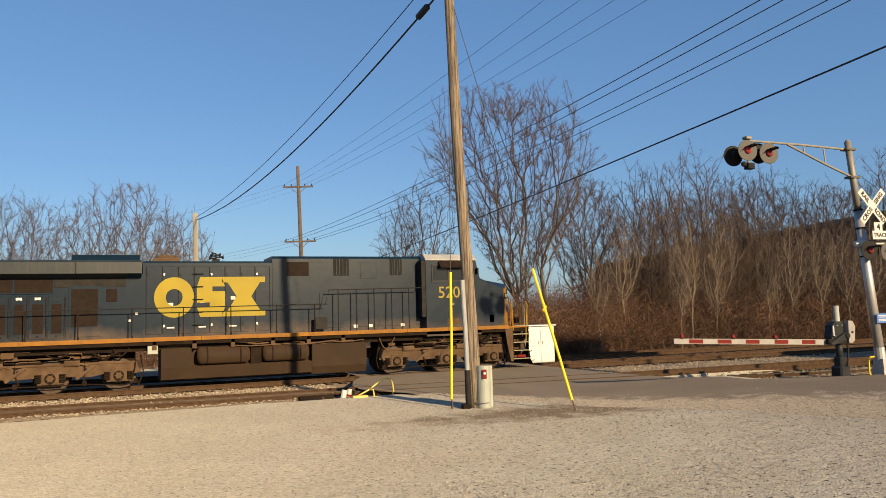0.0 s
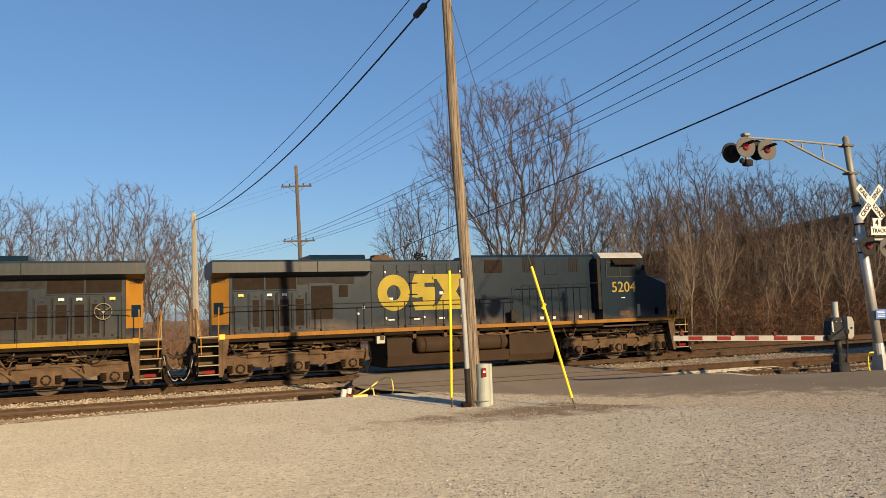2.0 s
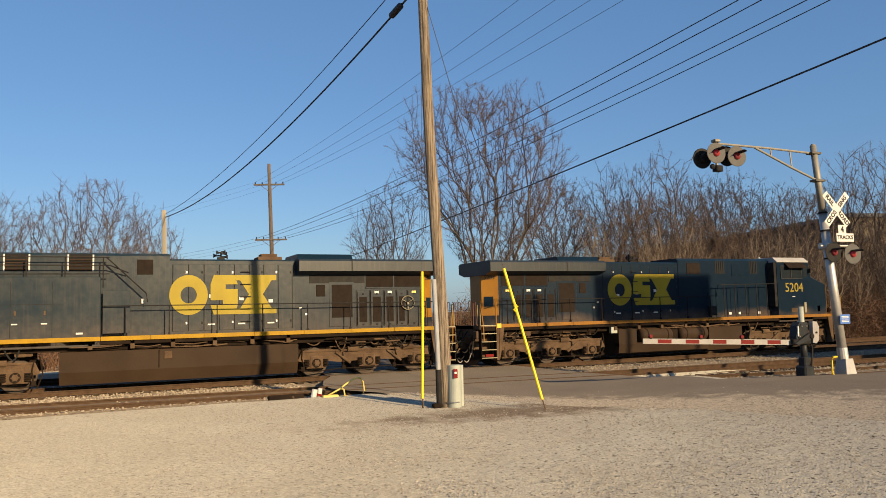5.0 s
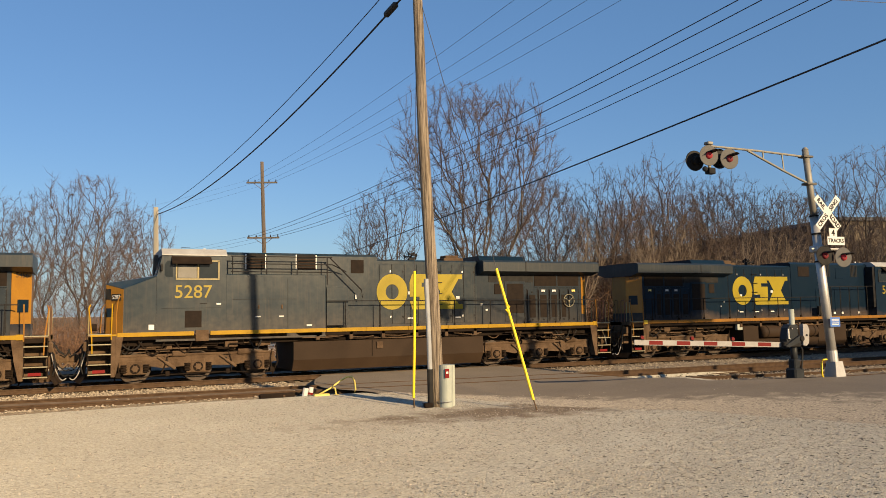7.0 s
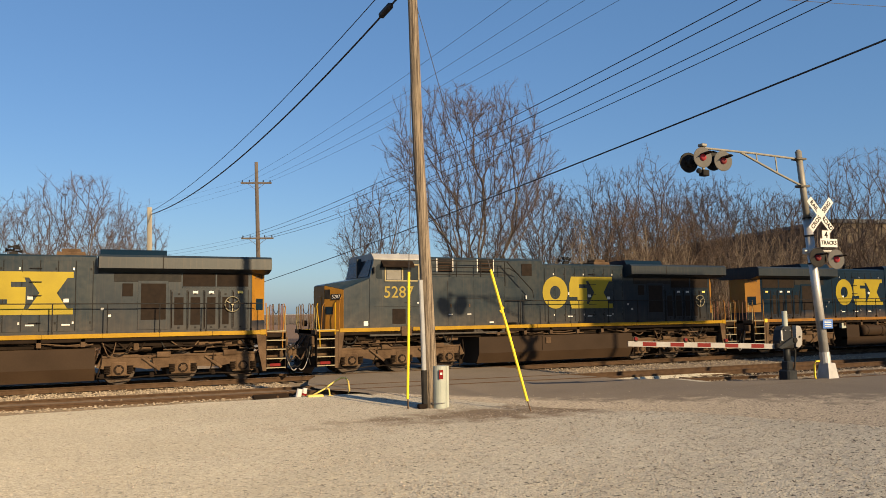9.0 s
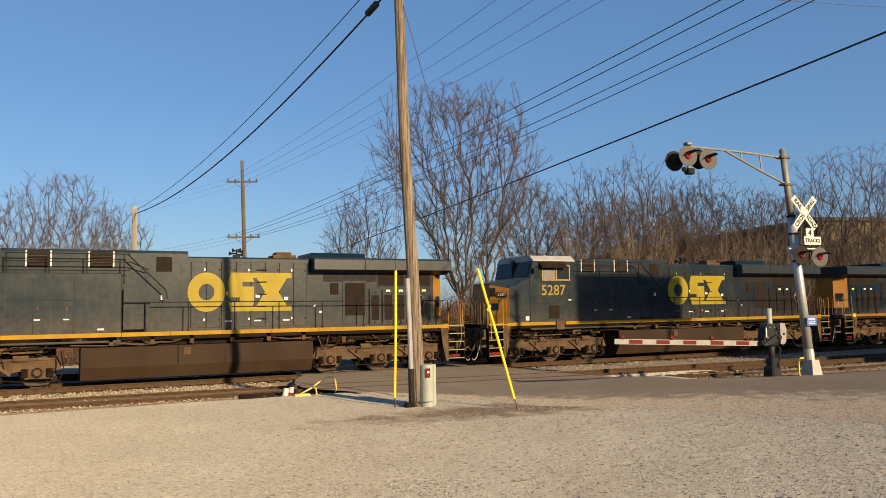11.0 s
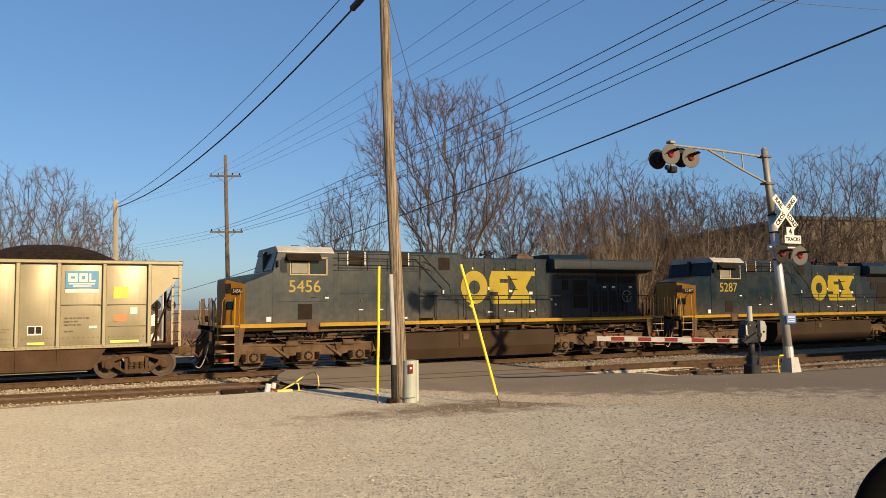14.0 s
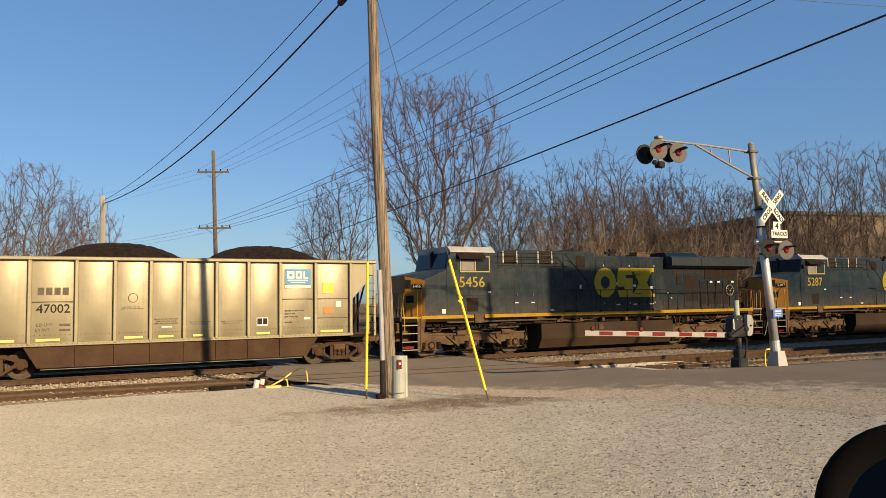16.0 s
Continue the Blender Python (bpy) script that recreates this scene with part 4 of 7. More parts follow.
def gate():
    g = thing("crossing_gate", "lowered crossing gate with red and white striped arm", "crossing gate", at=pose(19.45, -12.88, 0.16))
    part("gate_base", Geo().box(-0.2, 0.2, -0.2, 0.2, -0.12, 0.32, 0.05).box(-0.13, 0.13, -0.13, 0.13, 0.3, 0.58, 0.03), M_MECH, g)
    part("gate_foot", Geo().box(-0.3, 0.3, -0.26, 0.26, -0.22, -0.06, 0.02), M_GRIME2, g)
    part("gate_post", Geo().tube([(0, 0, 0.5), (-0.03, 0, 2.08)], 0.08, 14), M_PVC, g, "grey steel post", smooth=True)
    part("post_sleeve", Geo().tube([(0, 0, 0.5), (-0.012, 0, 1.06)], 0.1, 14), M_MECH, g, "dark steel sleeve", smooth=True)
    mech = part("mechanism_box", Geo().prism([(-0.40, 1.06), (0.08, 1.06), (0.10, 1.14), (0.10, 1.56), (0.04, 1.62), (-0.24, 1.62), (-0.34, 1.52), (-0.42, 1.2)], "y", -0.12, 0.14), M_MECH, g, "dark grey gate mechanism housing")
    part("mechanism_door", Geo().prism([(-0.34, 1.14), (0.02, 1.14), (0.04, 1.5), (-0.02, 1.56), (-0.22, 1.56), (-0.3, 1.46)], "y", -0.145, -0.12), M_MECH, mech)
    part("hinge_knuckle", Geo().lathe([(0.03, 1.2), (0.03, 1.5)], (-0.36, -0.145, 0), "z", 8), M_GALV, mech)
    part("drive_shaft", Geo().lathe([(0.07, -0.3), (0.09, -0.28), (0.09, 0.3), (0.07, 0.32)], (0.06, 0, 1.2), "y", 14), M_BLACK, mech)
    part("crank_arm", Geo().prism([(-0.62, 1.0), (-0.5, 0.96), (0.12, 1.12), (0.14, 1.26), (0.02, 1.3)], "y", -0.26, -0.21), M_MECH, mech, "steel crank plate that carries the arm")
    part("mounting_clamp", Geo().tube([(-0.015, 0, 1.22), (-0.015, 0, 1.32)], 0.105, 14).tube([(-0.025, 0, 1.46), (-0.027, 0, 1.54)], 0.105, 14), M_GALV, mech)
    for x, z in ((-0.3, 1.2), (-0.02, 1.2), (-0.2, 1.5), (-0.0, 1.5)):
        part("door_bolt", Geo().lathe([(0.018, -0.165), (0.018, -0.145)], (x, 0, z), "y", 6), M_STEEL, mech)
    part("flexible_conduit", Geo().tube([(0.1, -0.1, 1.1), (0.2, -0.14, 0.85), (0.14, -0.16, 0.5), (0.05, -0.18, 0.2)], 0.025, 8), M_BLACK, g)
    for name, y0, mat in (("counterweight", -0.27, M_ARMWHITE), ("counterweight_back", 0.16, M_GALV)):
        w = [(0.1, 1.0), (0.24, 0.98), (0.34, 1.06), (0.38, 1.46), (0.3, 1.62), (0.12, 1.64)]
        part(name, Geo().prism(w, "y", y0, y0 + 0.13), mat, g, "pale counterweight plates")
        part("counterweight_bolt", Geo().lathe([(0.03, y0 - 0.03), (0.03, y0)], (0.24, 0, 1.3), "y", 8), M_BLACK, g)
    a, b = Vector((-0.3, -0.12, 1.02)), Vector((-5.05, 1.18, 1.194))
    f = (b - a).length / 5.85
    arm = part("gate_arm", Geo().prism([(0, -0.075), (0, 0.075), (-0.9, 0.08), (-5.85 * f, 0.08), (-5.85 * f, -0.072)], "y", -0.02, 0.02), M_ARMWHITE, g, "white gate arm",
               at=Matrix.Translation(a) @ Vector((-1, 0, 0)).rotation_difference(b - a).to_matrix().to_4x4())
    for x in (-0.99, -1.99, -3.04, -4.05, -5.07):
        part("red_stripe", Geo().box((x - 0.25) * f, (x + 0.25) * f, -0.023, 0.023, -0.055, 0.06), M_RED, arm, "red reflective stripe")
    for x in (-2.2, -3.73, -5.57):
        lamp = part("arm_lamp", Geo().lathe([(0.05, -0.05), (0.055, 0), (0.05, 0.05)], (x * f, 0, 0.15), "y", 12), M_RED, arm, "small red arm lamp")
        part("lamp_foot", Geo().box(x * f - 0.04, x * f + 0.04, -0.03, 0.03, 0.07, 0.11), M_BLACK, lamp)
    part("arm_sleeve", Geo().box(-0.62, 0.2, -0.2, -0.08, 0.96, 1.12, 0.02), M_BLACK, g)


gate()


# ---- far side: cabinet, second signal, poles, wires ----
def cabinet():
    c = thing("signal_cabinet", "white steel signal cabinet with two doors beside the tracks", "cabinet", at=pose(18.15, 3.1, -0.22))
    part("cabinet_body", Geo().box(-0.78, 0.78, -0.4, 0.4, 0.08, 1.8, 0.03), M_CABINET, c)
    for x in (-0.38, 0.38):
        d = part("cabinet_door", Geo().box(x - 0.36, x + 0.36, -0.425, -0.4, 0.14, 1.62, 0.01), M_CABINET, c)
        part("door_handle", Geo().box(x * 0.3 - 0.02, x * 0.3 + 0.02, -0.46, -0.425, 0.95, 1.1, 0.008), M_STEEL, d)
    part("cabinet_roof", Geo().box(-0.84, 0.84, -0.5, 0.46, 1.8, 1.86, 0.015), M_CABINET, c)
    part("plinth", Geo().box(-0.75, 0.75, -0.38, 0.38, 0, 0.08), M_GRIME2, c)


cabinet()


def far_signal():
    s = thing("far_crossing_signal", "crossing signal seen from behind across the tracks", "crossing signal", at=pose(5.75, 13.5, -0.35))
    part("mast", Geo().tube([(0, 0, 0), (0, 0, 4.6)], 0.07, 10), M_GALV, s)
    for a in (-45, 45):
        part("crossbuck_blade", Geo().box(-0.5, 0.5, 0.06, 0.07, -0.08, 0.08), M_PVC, s, "grey back of a crossbuck blade", at=pose(0, 0, 3.75, 0, a, 62))
    for x, z, w, h in ((-0.5, 2.12, 0.28, 0.34), (-0.5, 1.1, 0.34, 0.36)):
        part("white_plate", Geo().prism([(x - w, z - h), (x + w * 0.9, z - h * 0.8), (x + w, z + h * 0.3), (x + w * 0.3, z + h), (x - w * 0.5, z + h * 0.6)], "y", -0.06, -0.04), M_SIGNWHITE, s, "bright white plate")
        part("plate_bracket", Geo().tube([(x, -0.03, z), (0, 0, z)], 0.02, 6), M_GALV, s)
    for x in (-0.38, 0.38):
        disc_light(s, x, 0.15, 2.9, False, True, 0)
    part("base", Geo().box(-0.2, 0.2, -0.2, 0.2, 0, 0.5, 0.03), M_GALV, s)


far_signal()


def line_pole(base, top_z, arms, lean, r, material, label):
    p = thing("line_pole", label, "utility pole", at=pose(*base))
    h = top_z - base[2]
    part("pole_shaft", Geo().tube([(lean * z / h, 0, z) for z in np.linspace(0, h, 8)], r * 1.25, 10, r * 0.85), material, p, smooth=True)
    for z, w in arms:
        x = lean * z / h
        arm = part("crossarm", Geo().box(x - w * 0.92, x + w * 0.92, -r - 0.12, -r, z - 0.07, z + 0.07, 0.01), material, p, at=pose(0, 0, 0, 0, 0, -22))
        for s in (-0.9, -0.45, 0.45, 0.9):
            part("insulator", Geo().lathe([(0.03, 0), (0.06, 0.05), (0.04, 0.1), (0.05, 0.16), (0.01, 0.2)], (x + s * w * 0.92, -r - 0.06, z + 0.07), "z", 8), M_GRIME2, arm)
        for s in (-1, 1):
            part("arm_brace", Geo().tube([(x + s * w * 0.5, -r - 0.05, z - 0.06), (x, -r, z - 0.62)], 0.022, 5), material, arm)
    return p


line_pole((14.35, 37.5, -0.2), 15.6, ((13.95, 1.45), (9.1, 1.5)), -0.45, 0.17, M_WOOD3, "dark brown line pole with two wooden crossarms beyond the tracks")
line_pole((4.15, 22.3, -0.2), 9.2, (), -0.12, 0.17, M_WOOD2, "pale bare wooden utility pole beyond the tracks")


def wire(name, a, b, sag, r, label, extend=0.0, material=None):
    a, b = Vector(a), Vector(b)
    pts = []
    for i in range(25):
        s = i / 24 * (1 + extend)
        p = a.lerp(b, s)
        pts.append(p - Vector((0, 0, 4 * sag * s * (1 - s))))
    return tagged(new(name, Geo().tube(pts, r, 5).mesh(name, material or M_CABLE)), label, "overhead wire", "overhead wires")


wire("overhead_cable", (4.1, 22.3, 8.75), (7.7, -11.45, 10.95), 1.0, 0.028, "thick black twisted service cable between the poles")
wire("overhead_cable", (4.1, 22.3, 8.95), (7.62, -11.4, 11.5), 0.75, 0.014, "thin black cable between the poles")


def splice(c, d):
    c, d = Vector(c), Vector(d).normalized()
    g = Geo()
    g.tube([c - d * 0.27, c + d * 0.27], 0.095, 12).tube([c - d * 0.36, c - d * 0.27], 0.04, 10, 0.09).tube([c + d * 0.27, c + d * 0.36], 0.09, 10, 0.04)
    return tagged(new("cable_splice", g.mesh("cable_splice", M_CABLE)), "fat black splice case on the cable", "cable splice", "overhead wires")


splice((7.56, -10.2, 10.73), (0.107, -1.0, 0.17))
for i, (dx, x1, y1) in enumerate(((-1.3, 13.84, -6.1), (-0.5, 15.09, -6.5), (0.55, 16.29, -6.9), (1.3, 17.43, -7.26))):
    wire("line_wire", (13.95 + dx * 0.93, 37.4 - dx * 0.35, 13.95), (x1, y1, 13.5), 0.35, 0.008, "thin bare line wire", 0.9, M_WIRE)
for i, (dx, x1, y1) in enumerate(((-1.35, 14.55, -12.5), (-0.6, 15.2, -11.7), (0.6, 16.5, -10.1), (1.35, 17.2, -9.3))):
    wire("line_wire", (14.15 + dx * 0.93, 37.5 - dx * 0.35, 9.05), (x1, y1, 9.8), 0.5, 0.014, "black line wire on the lower crossarm", 0.6)
wire("overhead_cable", (14.5, 84.0, 4.0), (16.96, -17.06, 8.5), 0.6, 0.027, "thick black cable crossing above the tracks", 0.25)
for i, z in enumerate((13.95, 13.95, 13.95)):
    wire("line_wire", (12.7 + 1.25 * i, 37.9 - 0.5 * i, z), (-14.0 + 3 * i, 85.0, 12.5), 0.8, 0.006, "thin bare line wire", 0.0, M_WIRE)
for i in range(3):
    wire("line_wire", (12.9 + 1.25 * i, 38.0 - 0.5 * i, 9.05), (-3.0 + 3 * i, 93.0, 10.6), 0.8, 0.008, "black line wire on the lower crossarm", 0.0)
wire("line_wire", (19.41, -13.00, 11.98), (29.10, -13.00, 13.17), 0.03, 0.010, "thin bare line wire", 0.6, M_WIRE)


# ---- the train: three diesel locomotives and a coal car; their own x runs to the cab, z from the rail ----
TRAIN, WHEELS = [], []


def wheelset_mesh(r):
    g = Geo()
    for s in (-1, 1):
        prof = [(0.09, 0.60), (0.17, 0.61), (0.17, 0.64), (r * 0.62, 0.66), (r * 0.80, 0.645), (r * 0.83, 0.63), (r, 0.64), (r + 0.028, 0.66), (r + 0.03, 0.685),
                (r + 0.004, 0.70), (r, 0.80), (r * 0.84, 0.805), (r * 0.80, 0.78), (r * 0.6, 0.74), (0.2, 0.79), (0.17, 0.83), (0.09, 0.835)]
        g.lathe([(a, b * s) for a, b in prof], (0, 0, 0), "y", 32)
    g.tube([(0, -1.0, 0), (0, 1.0, 0)], 0.085, 12)
    return g.mesh("wheelset", M_WHEEL)


WHEEL_BIG, WHEEL_SMALL = wheelset_mesh(0.53), wheelset_mesh(0.457)


def spring(g, x, y, z0, z1, r):
    n = 5
    for i in range(n):
        z = z0 + (z1 - z0) * i / n
        g.lathe([(r * 0.8, z), (r, z + 0.012), (r, z + (z1 - z0) / n * 0.6), (r * 0.8, z + (z1 - z0) / n * 0.75)], (x, y, 0), "z", 10)


def loco_truck(lo, uc, way, S, rng):
    """A three-axle truck with its cast side frames, journals, springs, brake rigging and wheels."""
    out = [(-2.78, 0.62), (-2.62, 0.98), (-1.5, 1.03), (-1.02, 0.86), (-0.55, 0.98), (0.55, 0.98), (1.02, 0.86), (1.5, 1.03), (2.62, 0.98), (2.78, 0.62), (2.5, 0.56),
           (2.44, 0.33), (1.70, 0.33), (1.62, 0.60), (1.2, 0.52), (0.46, 0.56), (0.38, 0.33), (-0.38, 0.33), (-0.46, 0.56), (-1.2, 0.52), (-1.62, 0.60), (-1.70, 0.33), (-2.44, 0.33), (-2.5, 0.56)]
    g = Geo()
    for s in (-1, 1):
        g.prism([(uc + x, z) for x, z in out], "y", s * 1.0, s * 1.19)
    for x in (-2.3, 0.1, 2.3):
        g.box(uc + x - 0.12, uc + x + 0.12, -1.05, 1.05, 0.7, 0.92)
    tr = part("truck", g, M_GRIME, lo, "cast three-axle truck coated with brown grime")
    for dx in (-2.07, 0.0, 2.07):
        w = part("wheelset", WHEEL_BIG, None, tr)
        WHEELS.append((w, uc + dx, 0.53, 0.53, way))
        x, y = uc + dx, S * 1.17
        j = part("journal_box", Geo().box(x - 0.24, x + 0.24, min(y, y + S * 0.05), max(y, y + S * 0.05), 0.34, 0.80, 0.03), M_GRIME, tr)
        part("journal_ring", Geo().prism(rings(x, 0.53, 0.165, 18), "y", y + S * 0.05, y + S * 0.09), M_GRIME2, j, "dark bearing ring")
        j2 = Geo().prism(rings(x, 0.53, 0.10, 14), "y", y + S * 0.09, y + S * 0.12)
        for a in range(6):
            j2.prism(rings(x + 0.115 * math.cos(a * 1.047), 0.53 + 0.115 * math.sin(a * 1.047), 0.018, 6), "y", y + S * 0.09, y + S * 0.105)
        part("journal_cap", j2, M_GRIME, j, "round bearing cap with bolts")
        for e in (-0.36, 0.36):
            sg = Geo()
            spring(sg, x + e, S * 1.2, 0.40, 0.68, 0.105)
            part("journal_spring", sg, M_GRIME2, tr, "coil spring beside the bearing")
    for dx in (-1.62, 0.62):
        bg = Geo().tube([(uc + dx - 0.2, S * 1.22, 1.0), (uc + dx + 0.25, S * 1.22, 1.0)], 0.1, 10)
        bg.tube([(uc + dx + 0.2, S * 1.22, 1.0), (uc + dx + 0.5, S * 1.2, 0.9)], 0.03, 6)
        part("brake_cylinder", bg, M_GRIME, tr, "grimy brake cylinder")
    for dx in (-2.6, -1.02, 1.02, 2.6):
        rg = Geo().tube([(uc + dx, S * 1.2, 1.05), (uc + dx + rng.uniform(-0.12, 0.12), S * 1.22, 0.72), (uc + dx + rng.uniform(-0.2, 0.2), S * 1.18, 0.34)], 0.026, 5)
        rg.box(uc + dx - 0.07, uc + dx + 0.07, min(S * 1.14, S * 1.24), max(S * 1.14, S * 1.24), 0.24, 0.40, 0.015)
        part("brake_hanger", rg, M_GRIME2, tr, "dark brake hanger")
    rg = Geo().tube([(uc - 2.7, S * 1.2, 0.25), (uc - 2.2, S * 1.22, 0.2), (uc - 1.2, S * 1.2, 0.3), (uc + 1.2, S * 1.2, 0.28), (uc + 2.2, S * 1.22, 0.2), (uc + 2.75, S * 1.2, 0.3)], 0.022, 5)
    part("brake_rod", rg, M_GRIME2, tr, "dark brake rod")
    for dx in (-0.5, 0.55):
        part("frame_hole", Geo().prism(rings(uc + dx * 1.9, 0.78, 0.05, 12), "y", S * 1.18, S * 1.195), M_BLACK, tr)
    for _ in range(15):
        a, w = uc + rng.uniform(-2.7, 1.5), rng.uniform(0.6, 1.7)
        z, y = rng.uniform(1.08, 1.42), S * rng.uniform(1.0, 1.4)
        drop = rng.choice((-0.16, -0.1, 0.0, 0.0, 0.08))
        part("pipe", Geo().tube([(a, y, z), (a + w * 0.55, y, z - rng.uniform(0, 0.03)), (a + w * 0.6, y, z + drop), (a + w, y, z + drop)], rng.uniform(0.014, 0.032), 5), rng.choice((M_GRIME, M_GRIME2)), tr)
    for _ in range(9):
        a, w, low, y = uc + rng.uniform(-3.1, 2.3), rng.uniform(0.4, 1.1), rng.uniform(0.95, 1.22), S * rng.uniform(1.12, 1.36)
        part("hanging_cable", Geo().tube([(a + w * q, y, 1.46 - (1.46 - low) * math.sin(math.pi * q ** 0.8)) for q in np.linspace(0, 1, 8)], rng.uniform(0.016, 0.028), 5), rng.choice((M_BLACK, M_GRIME2, M_GRIME)), tr, "sagging cable")
    for dx in (-1.02, 1.05):
        dg = Geo().tube([(uc + dx - 0.28, S * 1.24, 0.48), (uc + dx + 0.05, S * 1.24, 0.72)], 0.05, 8).tube([(uc + dx + 0.05, S * 1.24, 0.72), (uc + dx + 0.3, S * 1.24, 0.9)], 0.032, 8)
        part("damper", dg, M_GRIME, tr, "slanting damper strut")
    part("sand_pipe", Geo().tube([(uc - 2.75, S * 1.1, 1.2), (uc - 2.85, S * 1.05, 0.6), (uc - 2.68, S * 0.9, 0.12)], 0.024, 6), M_GRIME2, tr)
    part("sand_pipe", Geo().tube([(uc + 2.75, S * 1.1, 1.2), (uc + 2.85, S * 1.05, 0.6), (uc + 2.68, S * 0.9, 0.12)], 0.024, 6), M_GRIME2, tr)
    part("frame_rib", Geo().box(uc - 2.6, uc + 2.6, *sorted((S * 1.19, S * 1.225)), 0.93, 1.0, 0.01), M_GRIME, tr, "rolled upper edge of the side frame")
    for _ in range(7):
        a, y, z = uc + rng.uniform(-2.6, 2.3), S * rng.uniform(0.95, 1.3), rng.uniform(1.05, 1.3)
        part("valve_box", Geo().box(a, a + rng.uniform(0.15, 0.5), min(y, y - S * 0.2), max(y, y - S * 0.2), z, z + rng.uniform(0.1, 0.26), 0.02), M_GRIME, tr)
    # a dark block fills the truck in place of the shade between the wheels
    part("traction_motor_block", Geo().box(uc - 2.6, uc + 2.6, -0.5, 0.5, 0.55, 1.46), M_GRIME2, tr, "dark block standing for the shade between the wheels")
    return tr


def end_steps(lo, end, S):
    """Stairwell at one corner of the locomotive, with handrails; end is +1 at the cab, -1 at the rear."""
    a, b = end * 9.86, end * 10.56
    x0, x1 = min(a, b), max(a, b)
    y0, y1 = sorted((S * 0.95, S * 1.52))
    st = part("stairwell", Geo().box(x0, x1, *sorted((S * 0.9, S * 0.95)), 0.36, 1.7).box(*sorted((a - end * 0.13, a)), y0, y1, 0.30, 1.72, 0.01)
              .prism([(a - end * 0.13, 0.3), (a - end * 0.13, 1.72), (a - end * 0.38, 1.72), (a - end * 0.26, 0.9)], "y", S * 1.5, S * 1.54), M_GRIME, lo, "grimy stairwell")
    for i in range(5):
        z = 0.38 + 0.33 * i
        t = part("step", Geo().box(x0, x1, y0 - (0.01 if S < 0 else 0), y1 + (0.01 if S > 0 else 0), z, z + 0.035, 0.006), M_GRIME2, st)
        part("step_nosing", Geo().box(x0, x1, *sorted((S * 1.525, S * 1.55)), z + 0.004, z + 0.04), M_ALU_RIB, st, "pale worn step edge")
    part("stringer", Geo().box(*sorted((b - end * 0.02, b + end * 0.01)), *sorted((S * 1.3, S * 1.53)), 0.34, 1.7).box(*sorted((a, a + end * 0.02)), *sorted((S * 1.3, S * 1.53)), 0.34, 1.7), M_GRIME2, st, "dark stair stringers")
    part("red_step_plate", Geo().box(x0 + 0.18, x1 - 0.14, *sorted((S * 1.46, S * 1.515)), 0.45, 0.55), M_RED, st, "red plate")
    part("end_plate", Geo().box(*sorted((b, b + end * 0.05)), -0.9, 0.9, 0.62, 1.72, 0.01).box(*sorted((b, b + end * 0.05)), -1.5, 1.5, 1.56, 1.72, 0.01), M_GRIME, lo, "grimy end plate")
    tone = M_STRIPE if end > 0 else M_STRIPE2
    rail = Geo()
    rail.tube([(b - end * 0.12, S * 1.53, 1.1), (b - end * 0.1, S * 1.53, 1.7), (b, S * 1.5, 2.6), (b - end * 0.05, S * 1.45, 2.72)], 0.022, 6)
    part("step_handrail", rail, tone, lo, "yellow grab rail")
    rail = Geo().tube([(a, S * 1.53, 1.55), (a, S * 1.53, 2.0), (a - end * 0.02, S * 1.5, 2.75)], 0.022, 6)
    part("step_handrail", rail, tone, lo, "yellow grab rail")
    for s in (-1, 1):
        for y0, y1, z, tint in ((1.46, 1.22, 2.62, M_RAILPALE), (1.08, 0.84, 2.70, M_RUSTRED if end < 0 else M_GRIME), (0.62, 0.40, 2.72, M_GRIME)):
            part("end_rail", Geo().tube([(b, s * y0, 1.7), (b, s * y0, z - 0.05), (b, s * (y0 - 0.05), z), (b, s * (y1 + 0.05), z), (b, s * y1, z - 0.05), (b, s * y1, 1.7)], 0.017, 6), tint, lo, "hoop of the end railing")
        part("end_chain", Geo().tube([(b, s * 0.4, 2.55), (b, s * 0.25, 2.4), (b, 0, 2.33)], 0.012, 5), M_GRIME2, lo, "safety chain")
    for k, y in enumerate((-1.1, -0.85, -0.6, 0.6, 0.85, 1.1)):
        part("air_hose", Geo().tube([(b + end * 0.06, y, 1.25), (b + end * 0.16, y, 1.1), (b + end * 0.22, y + 0.04, 0.7), (b + end * 0.14, y + 0.06, 0.42)], 0.022, 6), M_BLACK, lo, "black air hose")
    for y, drop, reach in ((S * 1.0, 0.24, 0.52), (S * 0.55, 0.34, 0.58), (-S * 0.2, 0.48, 0.6), (S * 0.8, 0.62, 0.5)):
        arc = [(b + end * (0.04 + (reach - 0.02) * q), y, 1.34 - (1.34 - drop) * math.sin(math.pi * q * 0.62) ** 0.9) for q in np.linspace(0, 1, 11)]
        part("hanging_hose", Geo().tube(arc, 0.021, 6), M_HOSE if drop < 0.3 else M_BLACK, lo, "looped coupling hose", smooth=True)
    part("end_bracket", Geo().box(*sorted((b, b + end * 0.2)), *sorted((S * 0.55, S * 0.82)), 0.95, 1.28, 0.04), M_CARSILL, lo, "rusty bracket for the hoses")
    part("end_box", Geo().box(*sorted((b, b + end * 0.14)), *sorted((S * 1.02, S * 1.36)), 1.18, 1.5, 0.03), M_GRIME, lo, "grimy connector box")
